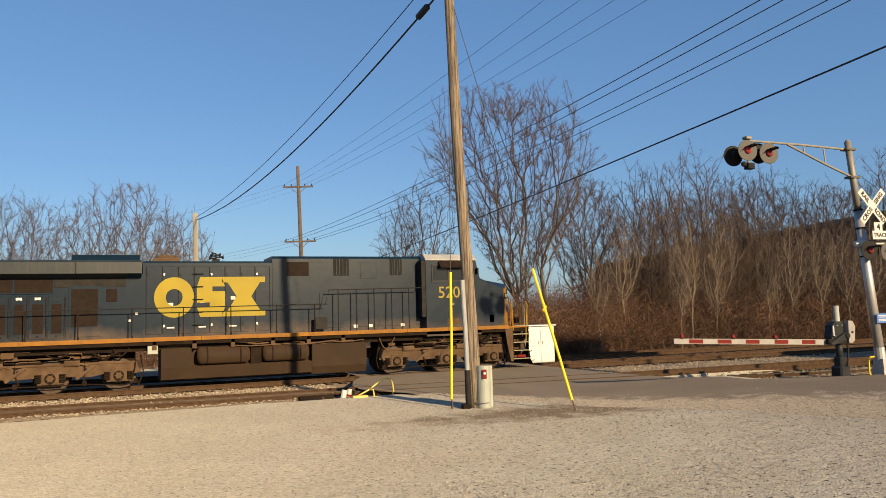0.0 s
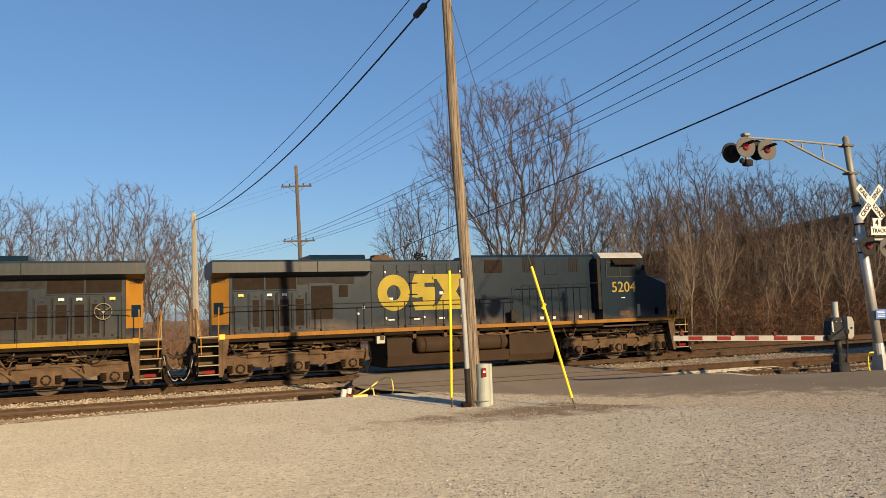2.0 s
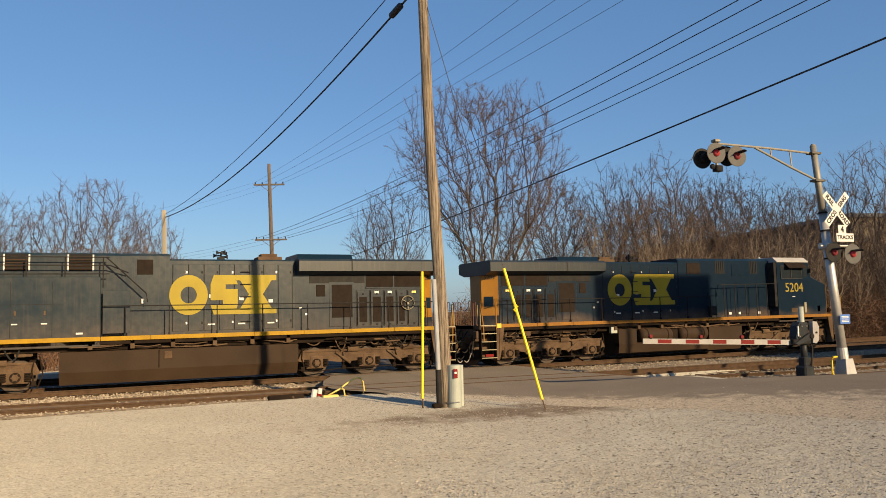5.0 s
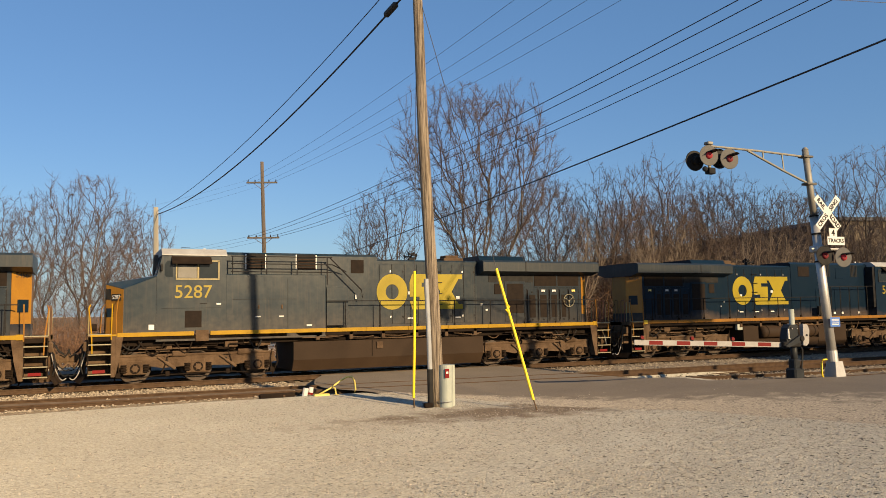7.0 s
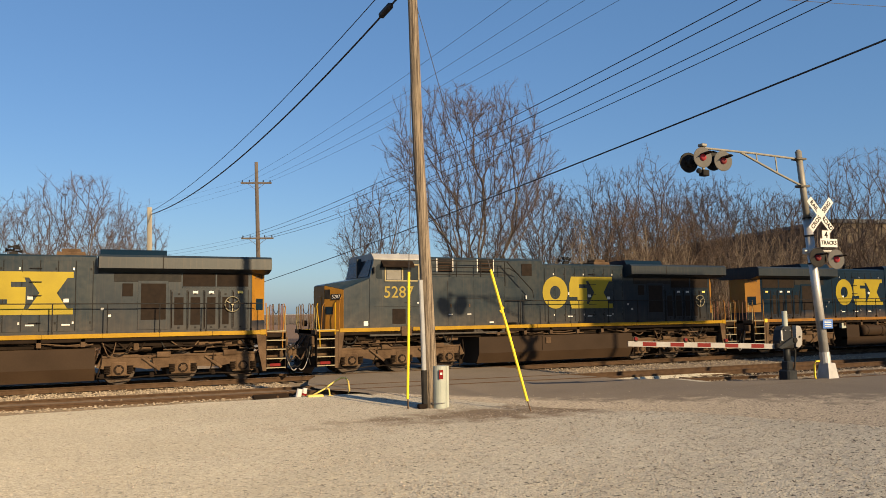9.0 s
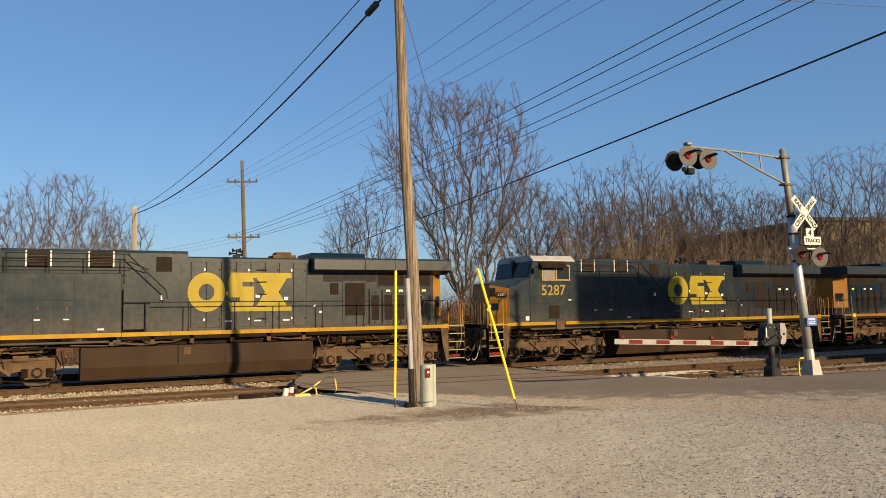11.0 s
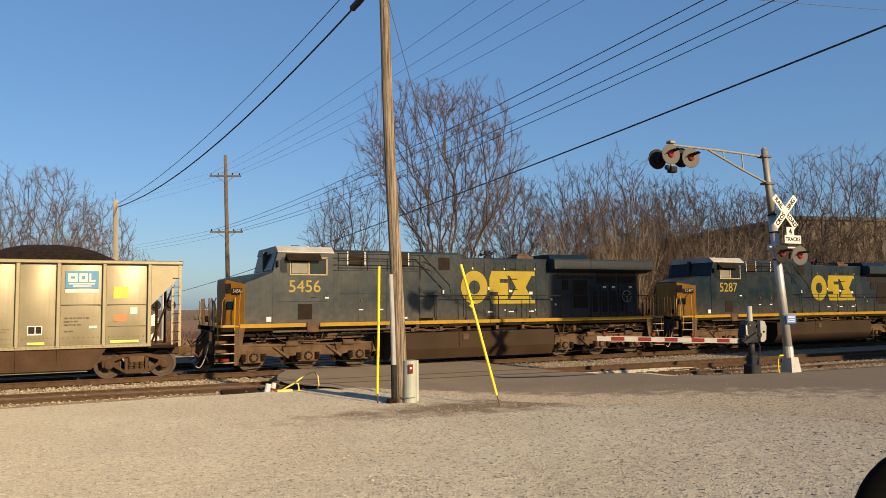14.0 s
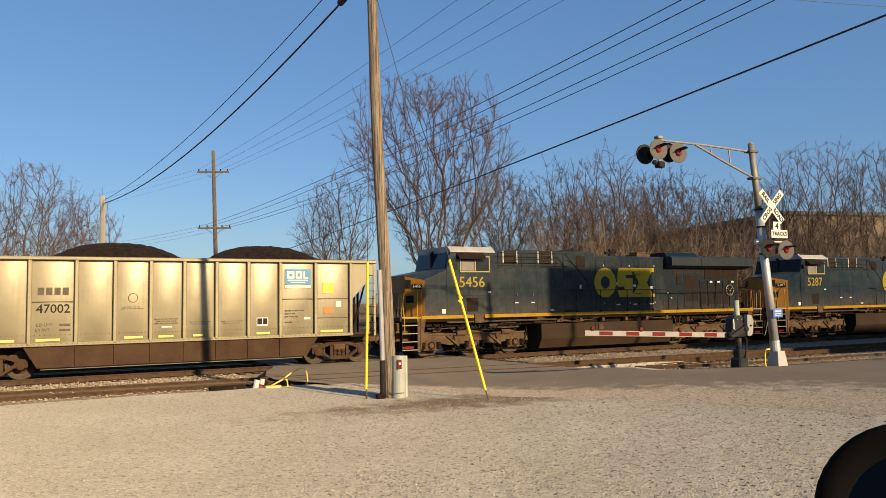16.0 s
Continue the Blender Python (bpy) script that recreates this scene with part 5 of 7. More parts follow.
    for y in (-0.35, 0.3):
        part("jumper_cable", Geo().tube([(b + end * 0.06, y, 1.5), (b + end * 0.3, y, 1.15), (b + end * 0.5, y, 1.0), (b + end * 0.62, y, 1.2)], 0.026, 6), M_BLACK, lo, "black jumper cable")
        part("jumper_cable", Geo().tube([(b + end * 0.06, y + 0.5, 1.5), (b + end * 0.2, y + 0.5, 1.0), (b + end * 0.4, y + 0.45, 0.6), (b + end * 0.58, y + 0.4, 0.8)], 0.03, 6), M_GRIME, lo)
    cp = Geo().box(*sorted((b, b + end * 0.3)), -0.2, 0.2, 0.74, 1.06, 0.03).box(*sorted((b + end * 0.28, b + end * 0.6)), -0.16, 0.16, 0.76, 1.04, 0.06)
    cp.tube([(b, -0.9, 1.2), (b + end * 0.2, -0.3, 1.24), (b + end * 0.2, 0.5, 1.24), (b + end * 0.05, 0.9, 1.2)], 0.025, 6)
    part("coupler", cp, M_GRIME, lo, "knuckle coupler and uncoupling lever")
    pl = Geo()
    n = 7
    for i in range(n + 1):
        y = -1.5 + 3.0 * i / n
        sweep = 0.22 * (1 - abs(y) / 1.5)
        for z, d in ((0.12, 0.22), (0.35, 0.08), (0.72, 0.04)):
            pl.v.append((b + end * (d + sweep), y, z))
    for i in range(n):
        for j in range(2):
            o = i * 3 + j
            pl.f.append((o, o + 3, o + 4, o + 1))
    part("snow_plow", pl, M_GRIME2, lo, "dark steel plow blade")


def side_box(lo, name, mat, S, x0, x1, z0, z1, y, depth, label="", c=0.006):
    """A plate standing out of the side at half-width y."""
    return part(name, Geo().box(x0, x1, *sorted((S * (y - 0.02), S * (y + depth))), z0, z1, c), mat, lo, label)


def emblem(lo, S, x0, x1, z0, z1, y, mat):
    """The big yellow company mark on the hood, as three plain shapes: a ring, a slotted round block and a bow tie."""
    w, h, zc = x1 - x0, z1 - z0, (z0 + z1) / 2

    def fl(x):
        return x if S < 0 else x0 + x1 - x
    a, b = S * y, S * (y + 0.012)
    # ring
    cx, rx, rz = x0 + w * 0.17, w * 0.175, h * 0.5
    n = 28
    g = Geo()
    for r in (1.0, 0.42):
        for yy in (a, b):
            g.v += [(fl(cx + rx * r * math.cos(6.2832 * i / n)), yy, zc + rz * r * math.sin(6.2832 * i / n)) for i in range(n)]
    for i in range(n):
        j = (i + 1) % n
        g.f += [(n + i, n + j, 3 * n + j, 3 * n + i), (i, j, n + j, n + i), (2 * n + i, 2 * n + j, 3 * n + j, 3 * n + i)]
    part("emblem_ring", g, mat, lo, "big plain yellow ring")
    # rounded block with two slots
    x2, x3 = x0 + w * 0.37, x0 + w * 0.625
    blk = Geo()
    for lo_z, hi_z, s0, s1 in ((-0.5, -0.26, 0, 1), (-0.26, -0.14, 0.45, 1.0), (-0.14, 0.14, 0.0, 1.0), (0.14, 0.26, 0.0, 0.55), (0.26, 0.5, 0, 1)):
        q = 0.10 * w * 0.3 if abs(lo_z) > 0.2 and abs(hi_z) > 0.2 and s1 - s0 > 0.9 else 0
        p0, p1 = x2 + (x3 - x2) * s0, x2 + (x3 - x2) * s1
        up = lo_z > 0
        o = [(p0 + (0 if up else q), zc + lo_z * h), (p1 - (0 if up else q), zc + lo_z * h), (p1 - (q if up else 0), zc + hi_z * h), (p0 + (q if up else 0), zc + hi_z * h)]
        blk.prism([(fl(x), z) for x, z in o], "y", a, b)
    part("emblem_block", blk, mat, lo, "big plain yellow slotted block")
    x4, x5 = x0 + w * 0.60, x1
    d = x5 - x4
    tie = [(0, 0.5), (0.0, 0.36), (0.12, 0.36), (0.33, 0.0), (0.12, -0.36), (0, -0.36), (0, -0.5), (1.0, -0.5), (1.0, -0.36), (0.88, -0.36), (0.67, 0.0), (0.88, 0.36), (1.0, 0.36), (1.0, 0.5)]
    part("emblem_tie", Geo().prism([(fl(x4 + d * u), zc + v * h) for u, v in tie], "y", a, b), mat, lo, "big plain yellow bow-tie shape")


def locomotive(number, S, lead, way):
    rng = random.Random(int(number))
    blue, stripe = (M_BLUE2, M_STRIPE2) if lead else (M_BLUE, M_STRIPE)
    door = M_DOOR if not lead else M_BLUE2
    lo = thing("locomotive", "dark navy diesel locomotive with yellow emblem, lit by low sun" if lead else "weathered blue-grey diesel locomotive with yellow emblem and stripe",
               "locomotive", "locomotives of the train")
    # frame and walkway
    part("frame", Geo().box(-10.5, 10.5, -1.5, 1.5, 1.5, 1.66, 0.01).box(-9.8, 9.7, -1.2, 1.2, 1.3, 1.52), M_GRIME2, lo, "dark underframe")
    part("walkway", Geo().box(-10.58, 10.58, -1.54, 1.54, 1.655, 1.70, 0.008), M_GRIME, lo)
    breaks = [-9.82, -7.9, -6.1, -4.2, -2.3, -0.4, 1.5, 3.4, 5.3, 7.0, 9.7] if lead else [-9.82, -7.95, -6.2, -4.4, -2.6, -0.85, 0.9, 2.46]
    for i in range(len(breaks) - 1):
        side_box(lo, "sill_stripe", stripe, S, breaks[i] + 0.006, breaks[i + 1] - 0.006, 1.625, 1.765, 1.535, 0.02, "yellow edge stripe of the walkway" if not lead else "dusty orange edge stripe")
    if not lead:
        side_box(lo, "sill_stripe", stripe, S, 2.47, 6.66, 1.625, 1.765, 1.535, 0.02)
        side_box(lo, "sill_stripe", stripe, S, 7.22, 9.68, 1.625, 1.765, 1.535, 0.02)
    side_box(lo, "stripe_end", M_SIGNYEL if lead else M_STRIPE, S, -9.84, -9.64, 1.61, 1.79, 1.545, 0.022, "bright yellow end block of the stripe")
    # long hood: engine section, taller middle section, radiator section
    def hood(name, x0, x1, half, z0, z1, cut, mat, label=""):
        return part(name, Geo().prism([(-half, z0), (half, z0), (half, z1 - cut), (half - cut * 1.3, z1), (-half + cut * 1.3, z1), (-half, z1 - cut)], "x", x0, x1), mat, lo, label)
    hood("engine_hood", -4.2, 0.25, 1.0, 1.70, 4.41, 0.06, blue)
    hood("middle_hood", 0.25, 6.12, 1.02, 1.70, 4.60, 0.10, blue)
    rear = part("radiator_hood", Geo().prism([(-4.2, -1.0), (-9.42, -1.0), (-9.98, -0.5), (-9.98, 0.5), (-9.42, 1.0), (-4.2, 1.0)], "z", 1.70, 3.97), door, lo)
    for s in (-1, 1):
        v = [(-9.432, s * 1.004), (-9.985, s * 0.512)]
        g = Geo()
        d = (0.0, 0.01 * s)
        g.prism([v[0], v[1], (v[1][0] - 0.008, v[1][1] + 0.008 * s), (v[0][0] - 0.008, v[0][1] + 0.008 * s)], "z", 2.12, 3.95)
        part("end_corner_panel", g, M_ORANGE, rear, "orange corner panel")
        g = Geo().prism([v[0], v[1], (v[1][0] - 0.008, v[1][1] + 0.008 * s), (v[0][0] - 0.008, v[0][1] + 0.008 * s)], "z", 1.72, 2.12)
        part("end_corner_base", g, M_BLUE2, rear)
        bar = [(v[0][0] * 0.7 + v[1][0] * 0.3 - 0.012, (v[0][1] * 0.7 + v[1][1] * 0.3) + 0.012 * s), (v[0][0] * 0.15 + v[1][0] * 0.85 - 0.012, (v[0][1] * 0.15 + v[1][1] * 0.85) + 0.012 * s)]
        part("corner_mark", Geo().prism([bar[0], bar[1], (bar[1][0] - 0.006, bar[1][1] + 0.006 * s), (bar[0][0] - 0.006, bar[0][1] + 0.006 * s)], "z", 2.50, 2.92), M_BLUE2, rear, "plain dark mark")
        lettering(number, 0.24, M_BLUE2, rear, pose((v[0][0] + v[1][0]) / 2 - 0.018, (v[0][1] + v[1][1]) / 2 + 0.016 * s, 3.72, 0, 0, -41.5 if s < 0 else -138.5), 0.003, "small dark road number")
    part("end_panel", Geo().box(-9.995, -9.98, -0.5, 0.5, 2.1, 3.9), M_ORANGE, rear, "orange end panel")
    # radiator wings over the rear hood
    wing = [(-1.0, 3.82), (-1.52, 3.96), (-1.52, 4.34), (-1.40, 4.42), (1.40, 4.42), (1.52, 4.34), (1.52, 3.96), (1.0, 3.82)]
    g = Geo()
    g.prism(wing, "x", -10.05, -6.3)
    part("radiator_wing", g, M_HOOD_TOP if not lead else M_HOOD_TOP, lo, "overhanging radiator housing")
    part("radiator_wing", Geo().prism(wing, "x", -6.29, -4.25), M_HOOD_TOP, lo, "overhanging radiator housing")
    part("radiator_cap", Geo().prism([(-1.1, 4.42), (1.1, 4.42), (0.95, 4.63), (-0.95, 4.63)], "x", -6.45, -4.3), M_BLUE2, lo, "dark raised radiator cover")
    part("wing_seam", Geo().box(-6.31, -6.27, *sorted((S * 1.5, S * 1.53)), 3.96, 4.36), M_BLACK, lo)
    side_box(lo, "radiator_screen", M_GRILLE, S, -9.3, -7.0, 3.36, 3.86, 1.0, 0.02, "dark radiator intake screen")
    side_box(lo, "radiator_screen", M_BLACK, S, -6.95, -4.75, 3.52, 3.86, 1.0, 0.015, "dark radiator intake screen")
    # hood doors
    xs = [-9.3, -8.72, -8.25, -7.72, -7.15, -6.6]
    for i in range(5):
        x0, x1 = xs[i] + 0.03, xs[i + 1] - 0.03
        d = side_box(lo, "hood_door", door, S, x0, x1, 1.82, 3.24, 1.0, 0.022, "hood access door")
        if 0 < i:
            part("door_grille", Geo().box(x0 + 0.09, x1 - 0.09, *sorted((S * 1.02, S * 1.03)), 2.0, 2.98), M_GRILLE, d, "brown louvred vent")
        for z in (1.88, 3.06):
            part("door_latch", Geo().box((x0 + x1) / 2 - 0.035, (x0 + x1) / 2 + 0.035, *sorted((S * 1.02, S * 1.045)), z, z + 0.06), M_BLACK, d)
        if i in (0, 2, 3):
            part("door_label", Geo().box((x0 + x1) / 2 - 0.09, (x0 + x1) / 2 + 0.09, *sorted((S * 1.022, S * 1.028)), 3.11, 3.2), (M_PALEYEL, M_WHITE, M_WHITE, M_WHITE)[i], d, "small pale label")
        part("door_edge", Geo().tube([(x1 - 0.012, S * 1.03, 1.9), (x1 - 0.012, S * 1.03, 3.18)], 0.012, 4), M_GRIME2, d)
    for x in (-8.15,):
        side_box(lo, "screen_divider", door, S, x - 0.03, x + 0.03, 3.34, 3.88, 1.0, 0.03)
    side_box(lo, "screen_sill", door, S, -9.32, -6.98, 3.31, 3.36, 1.0, 0.035)
    if not lead:
        wl = Geo()
        wl.tube([(-8.72 + 0.27 * math.cos(a), S * 1.09, 2.72 + 0.27 * math.sin(a)) for a in np.linspace(0, 6.2832, 25)], 0.02, 6)
        for a in (0.5, 2.6, 4.7):
            wl.tube([(-8.72, S * 1.08, 2.72), (-8.72 + 0.27 * math.cos(a), S * 1.09, 2.72 + 0.27 * math.sin(a))], 0.018, 5)
        wl.tube([(-8.72, S * 1.0, 2.72), (-8.72, S * 1.12, 2.72)], 0.05, 10)
        part("handbrake_wheel", wl, M_ALU_RIB, lo, "spoked hand brake wheel")
    side_box(lo, "large_screen", door, S, -6.52, -5.52, 1.86, 3.56, 1.0, 0.02)
    side_box(lo, "screen_mesh", M_GRILLE, S, -6.44, -5.62, 2.2, 3.46, 1.0, 0.03, "brown mesh screen")
    side_box(lo, "small_screen", M_GRILLE, S, -5.36, -5.02, 3.02, 3.46, 1.0, 0.025, "small dark screen")
    for x in (-4.68, -4.45):
        side_box(lo, "hood_step_plate", M_STEEL, S, x, x + 0.1, 2.3 + (x + 4.7), 2.38 + (x + 4.7), 1.0, 0.02)
    n = 8
    for i in range(n):
        x0 = -4.1 + 4.25 * i / n
        d = side_box(lo, "engine_door", blue, S, x0 + 0.012, x0 + 4.25 / n - 0.012, 1.86, 4.22, 1.0, 0.018, "tall engine-room door")
        for z in (2.1, 3.9):
            part("door_hinge", Geo().box(x0 + 0.04, x0 + 0.09, *sorted((S * 1.018, S * 1.035)), z, z + 0.08), M_STEEL if i % 3 == 1 else M_BLACK, d)
        if i in (1, 3, 5):
            part("door_notice", Geo().box(x0 + 0.2, x0 + 0.36, *sorted((S * 1.018, S * 1.024)), 3.02 - 0.2 * i % 0.5, 3.14 - 0.2 * i % 0.5), M_WHITE, d, "small white notice")
            part("door_notice", Geo().box(x0 + 0.15, x0 + 0.4, *sorted((S * 1.018, S * 1.024)), 2.05, 2.1), M_WHITE, d, "small white notice")
    for i in range(n + 1):
        x0 = -4.1 + 4.25 * i / n
        side_box(lo, "door_seam", M_BLACK, S, x0 - 0.011, x0 + 0.011, 1.86, 4.22, 1.0, 0.012)
    for x in xs:
        side_box(lo, "door_seam", M_BLACK, S, x - 0.014, x + 0.014, 1.84, 3.24, 1.0, 0.012)
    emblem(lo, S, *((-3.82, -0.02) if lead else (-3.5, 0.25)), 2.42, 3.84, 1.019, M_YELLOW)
    # roof gear: exhaust stack, horn, antenna
    part("exhaust_stack", Geo().box(-3.85, -2.95, -0.45, 0.45, 4.4, 4.56, 0.02).box(-3.7, -3.1, -0.3, 0.3, 4.56, 4.68, 0.02), M_GRIME, lo, "rusty exhaust stack")
    hg = Geo().box(-1.78, -1.52, -0.08, 0.08, 4.4, 4.56, 0.01)
    for dx, dy, z in ((-0.2, -0.12, 4.58), (-0.14, 0.1, 4.68), (0.2, -0.1, 4.62), (0.12, 0.12, 4.72), (-0.1, -0.02, 4.76)):
        hg.tube([(-1.65, dy, z), (-1.65 + dx, dy, z)], 0.03, 8)
        hg.lathe([(0.03, -0.05), (0.045, 0.0), (0.085, 0.06)] if dx > 0 else [(0.085, -0.06), (0.045, 0), (0.03, 0.05)], (-1.65 + dx, dy, z), "x", 10)
    hg.tube([(-1.65, 0, 4.5), (-1.65, 0, 4.76)], 0.03, 8)
    part("air_horn", hg, M_BLACK, lo, "black multi-chime air horn")
    # middle section
    side_box(lo, "blower_screen", M_GRILLE, S, 0.78 if lead else 0.8, 1.6 if lead else 1.32, 3.86, 4.38, 1.02, 0.02, "square brown screen")
    if lead:
        for x0, x1 in ((2.55, 3.15), (4.8, 5.3)):
            v = side_box(lo, "vent_frame", M_SLOT, S, x0, x1, 3.86, 4.5, 1.02, 0.012, "louvred vent")
            for i in range(4):
                x = x0 + 0.04 + (x1 - x0 - 0.08) * (i + 0.5) / 4
                part("vent_bar", Geo().box(x - 0.012, x + 0.012, *sorted((S * 1.03, S * 1.05)), 3.88, 4.48), M_BLUE2, v)
        for x0, x1, z0, z1 in ((2.0, 3.4, 1.9, 3.2), (3.45, 4.6, 1.9, 3.2), (4.65, 5.9, 1.9, 3.2), (3.6, 4.25, 3.75, 4.35)):
            side_box(lo, "cabinet_panel", blue, S, x0, x1, z0, z1, 1.02, 0.02, "electrical cabinet panel")
        tube = Geo().tube([(2.1, S * 1.48, 2.75), (2.25, S * 1.48, 3.3), (5.9, S * 1.48, 3.34)], 0.02, 6)
        for x in (2.6, 3.3, 4.0, 4.7, 5.4):
            tube.tube([(x, S * 1.48, 1.7), (x, S * 1.48, 3.32)], 0.02, 6)
        part("upper_handrail", tube, M_BLACK, lo, "dark walkway handrail")
        side_box(lo, "dark_box", M_BLACK, S, 1.75, 2.2, 1.85, 2.3, 1.3, 0.1)
        for x in (3.3, 3.9, 5.2, 7.9):
            side_box(lo, "small_notice", M_WHITE if x < 6 else M_ALU_RIB, S, x, x + 0.16, 1.86, 1.98 + (0.4 if x > 6 else 0), 1.03 if x < 6 else 1.5, 0.015, "small pale notice")
    else:
        bulge = part("cabinet_bulge", Geo().box(2.46, 6.14, *sorted((S * 0.9, S * 1.5)), 1.44, 3.77, 0.025), blue, lo, "full-width electrical cabinet")
        for x in (3.9, 5.1):
            part("panel_seam", Geo().box(x, x + 0.015, *sorted((S * 1.49, S * 1.505)), 1.8, 3.6), M_BLACK, bulge)
        part("panel_seam", Geo().box(3.6, 5.9, *sorted((S * 1.49, S * 1.505)), 2.86, 2.875), M_BLACK, bulge)
        for x in (4.1, 4.95):
            part("panel_latch", Geo().box(x, x + 0.05, *sorted((S * 1.5, S * 1.53)), 2.52, 2.66), M_GRIME, bulge)
            part("panel_label", Geo().box(x - 0.05, x + 0.13, *sorted((S * 1.5, S * 1.51)), 2.22, 2.26), M_WHITE, bulge, "pale label")
        part("lower_sill_notice", Geo().box(3.0, 3.2, *sorted((S * 1.5, S * 1.51)), 1.86, 1.92), M_WHITE, bulge)
        for x0, x1 in ((4.6, 5.38), (2.68, 3.5)):
            v = side_box(lo, "vent_frame", M_WHITE, S, x0, x1, 3.98, 4.54, 1.02, 0.012, "cream-framed louvred vent")
            part("vent_back", Geo().box(x0 + 0.05, x1 - 0.05, *sorted((S * 1.03, S * 1.036)), 3.97, 4.55), M_SLOT, v)
            for i in range(5):
                z = 4.03 + 0.105 * i
                part("vent_slat", Geo().box(x0 + 0.05, x1 - 0.05, *sorted((S * 1.036, S * 1.07)), z, z + 0.022), M_CARSILL, v, "rusty brown slat")
        rl = Geo()
        for z in (4.42, 4.15, 3.86):
            rl.tube([(5.95, S * 1.46, z), (2.2, S * 1.46, z)], 0.02, 6)
        rl.tube([(2.3, S * 1.46, 4.42), (1.05, S * 1.46, 3.2), (1.0, S * 1.46, 2.9)], 0.025, 6)
        rl.tube([(2.2, S * 1.46, 4.15), (1.6, S * 1.3, 3.9)], 0.02, 6)
        for x in (5.9, 4.68, 3.55, 2.4):
            rl.tube([(x, S * 1.46, 3.4), (x, S * 1.46, 4.42)], 0.022, 6)
        part("roof_handrail", rl, M_BLACK, lo, "dark roof handrail")
        side_box(lo, "cabinet_door", blue, S, 1.55, 2.4, 1.86, 3.3, 1.3, 0.08)
        side_box(lo, "white_latch", M_WHITE, S, 1.1, 1.18, 2.85, 3.02, 1.05, 0.05)
    # walkway handrails
    hr = Geo()
    x_end = 2.2 if lead else 2.4
    hr.tube([(-9.7, S * 1.5, 2.74), (x_end, S * 1.5, 2.78)], 0.02, 6)
    part("walkway_handrail", hr, M_BLACK, lo, "dark walkway handrail")
    for x in (-9.3, -7.75, -6.2, -4.55, -2.9, -1.3, 0.3, 1.7):
        part("handrail_post", Geo().tube([(x, S * 1.5, 1.7), (x, S * 1.5, 2.77)], 0.02, 6).box(x - 0.03, x + 0.03, *sorted((S * 1.46, S * 1.54)), 1.6, 1.85), M_BLACK if not lead else M_GRIME2, lo)
    for z in (2.15, 2.6, 3.05, 3.5, 3.95):
        lad = Geo().tube([(-2.55, S * 1.0, z), (-2.55, S * 1.09, z), (-2.2, S * 1.09, z), (-2.2, S * 1.0, z)], 0.014, 5)
        part("grab_iron", lad, M_BLACK, lo)
    # cab and nose
    cab_out = [(6.12, 1.44), (6.12, 4.42), (6.2, 4.44), (8.27, 4.44), (8.46, 3.66), (8.46, 1.44)]
    cab = part("cab", Geo().prism(cab_out, "y", -1.5, 1.5), blue, lo, "wide crew cab")
    part("cab_roof", Geo().prism([(-1.54, 4.41), (1.54, 4.41), (1.54, 4.45), (1.27, 4.66), (-1.27, 4.66), (-1.54, 4.45)], "x", 6.1, 8.3), M_CABROOF, cab, "pale cab roof")
    part("roof_antenna", Geo().box(6.5, 6.9, -0.3, 0.3, 4.66, 4.70, 0.01).tube([(6.7, 0.1, 4.7), (6.7, 0.1, 4.78)], 0.05, 10), M_WHITE, cab, "pale antenna plate")
    part("roof_grab", Geo().tube([(7.3, S * 0.9, 4.66), (7.3, S * 0.9, 4.73), (7.6, S * 0.9, 4.73), (7.6, S * 0.9, 4.66)], 0.012, 5), M_BLACK, cab)
    part("roof_grab", Geo().tube([(6.15, S * 0.8, 4.62), (6.15, S * 0.8, 4.70), (6.35, S * 0.8, 4.70), (6.35, S * 0.8, 4.62)], 0.012, 5), M_BLACK, cab)
    mir = part("cab_mirror", Geo().box(8.28, 8.34, *sorted((S * 1.52, S * 1.66)), 3.86, 4.1, 0.01), M_BLACK, cab, "small cab mirror")
    part("mirror_bracket", Geo().tube([(8.25, S * 1.48, 4.02), (8.3, S * 1.58, 4.02)], 0.01, 5), M_BLACK, mir)
    # nose: straight sides, then angled orange corners and a narrow front
    plan = [(8.46, 1.48), (9.5, 1.48), (10.02, 0.72), (10.02, -0.72), (9.5, -1.48), (8.46, -1.48)]
    tops = [3.70, 3.29, 3.47, 3.47, 3.29, 3.70]
    g = Geo()
    g.add([(x, y, 1.5) for x, y in plan] + [(x, y, z - 0.04) for (x, y), z in zip(plan, tops)] + [(x - 0.05 * (x > 9), y * 0.975, z) for (x, y), z in zip(plan, tops)]
          + [(8.46, 0.70, 3.74), (8.46, -0.70, 3.74)],
          [tuple(range(6)), (18, 14, 15, 19), (12, 13, 14, 18), (19, 15, 16, 17)] + [(r * 6 + i, r * 6 + (i + 1) % 6, r * 6 + 6 + (i + 1) % 6, r * 6 + 6 + i) for r in (0, 1) for i in range(6)])
    nose = part("nose", g, blue, lo, "short sloping nose")
    for s in (-1, 1):
        (xa, ya), (xb, yb) = (9.505, s * 1.487), (10.025, s * 0.727)
        ins = 0.008
        part("nose_corner", Geo().add([(xa, ya, 1.7), (xb, yb, 1.7), (xb, yb, 3.41), (xa, ya, 3.23), (xa + ins, ya + ins * s, 1.7), (xb + ins, yb + ins * s, 1.7), (xb + ins, yb + ins * s, 3.41), (xa + ins, ya + ins * s, 3.23)],
             [(0, 1, 2, 3), (4, 5, 6, 7), (0, 1, 5, 4), (2, 3, 7, 6), (1, 2, 6, 5), (0, 3, 7, 4)]), M_ORANGE, nose, "orange angled nose corner")

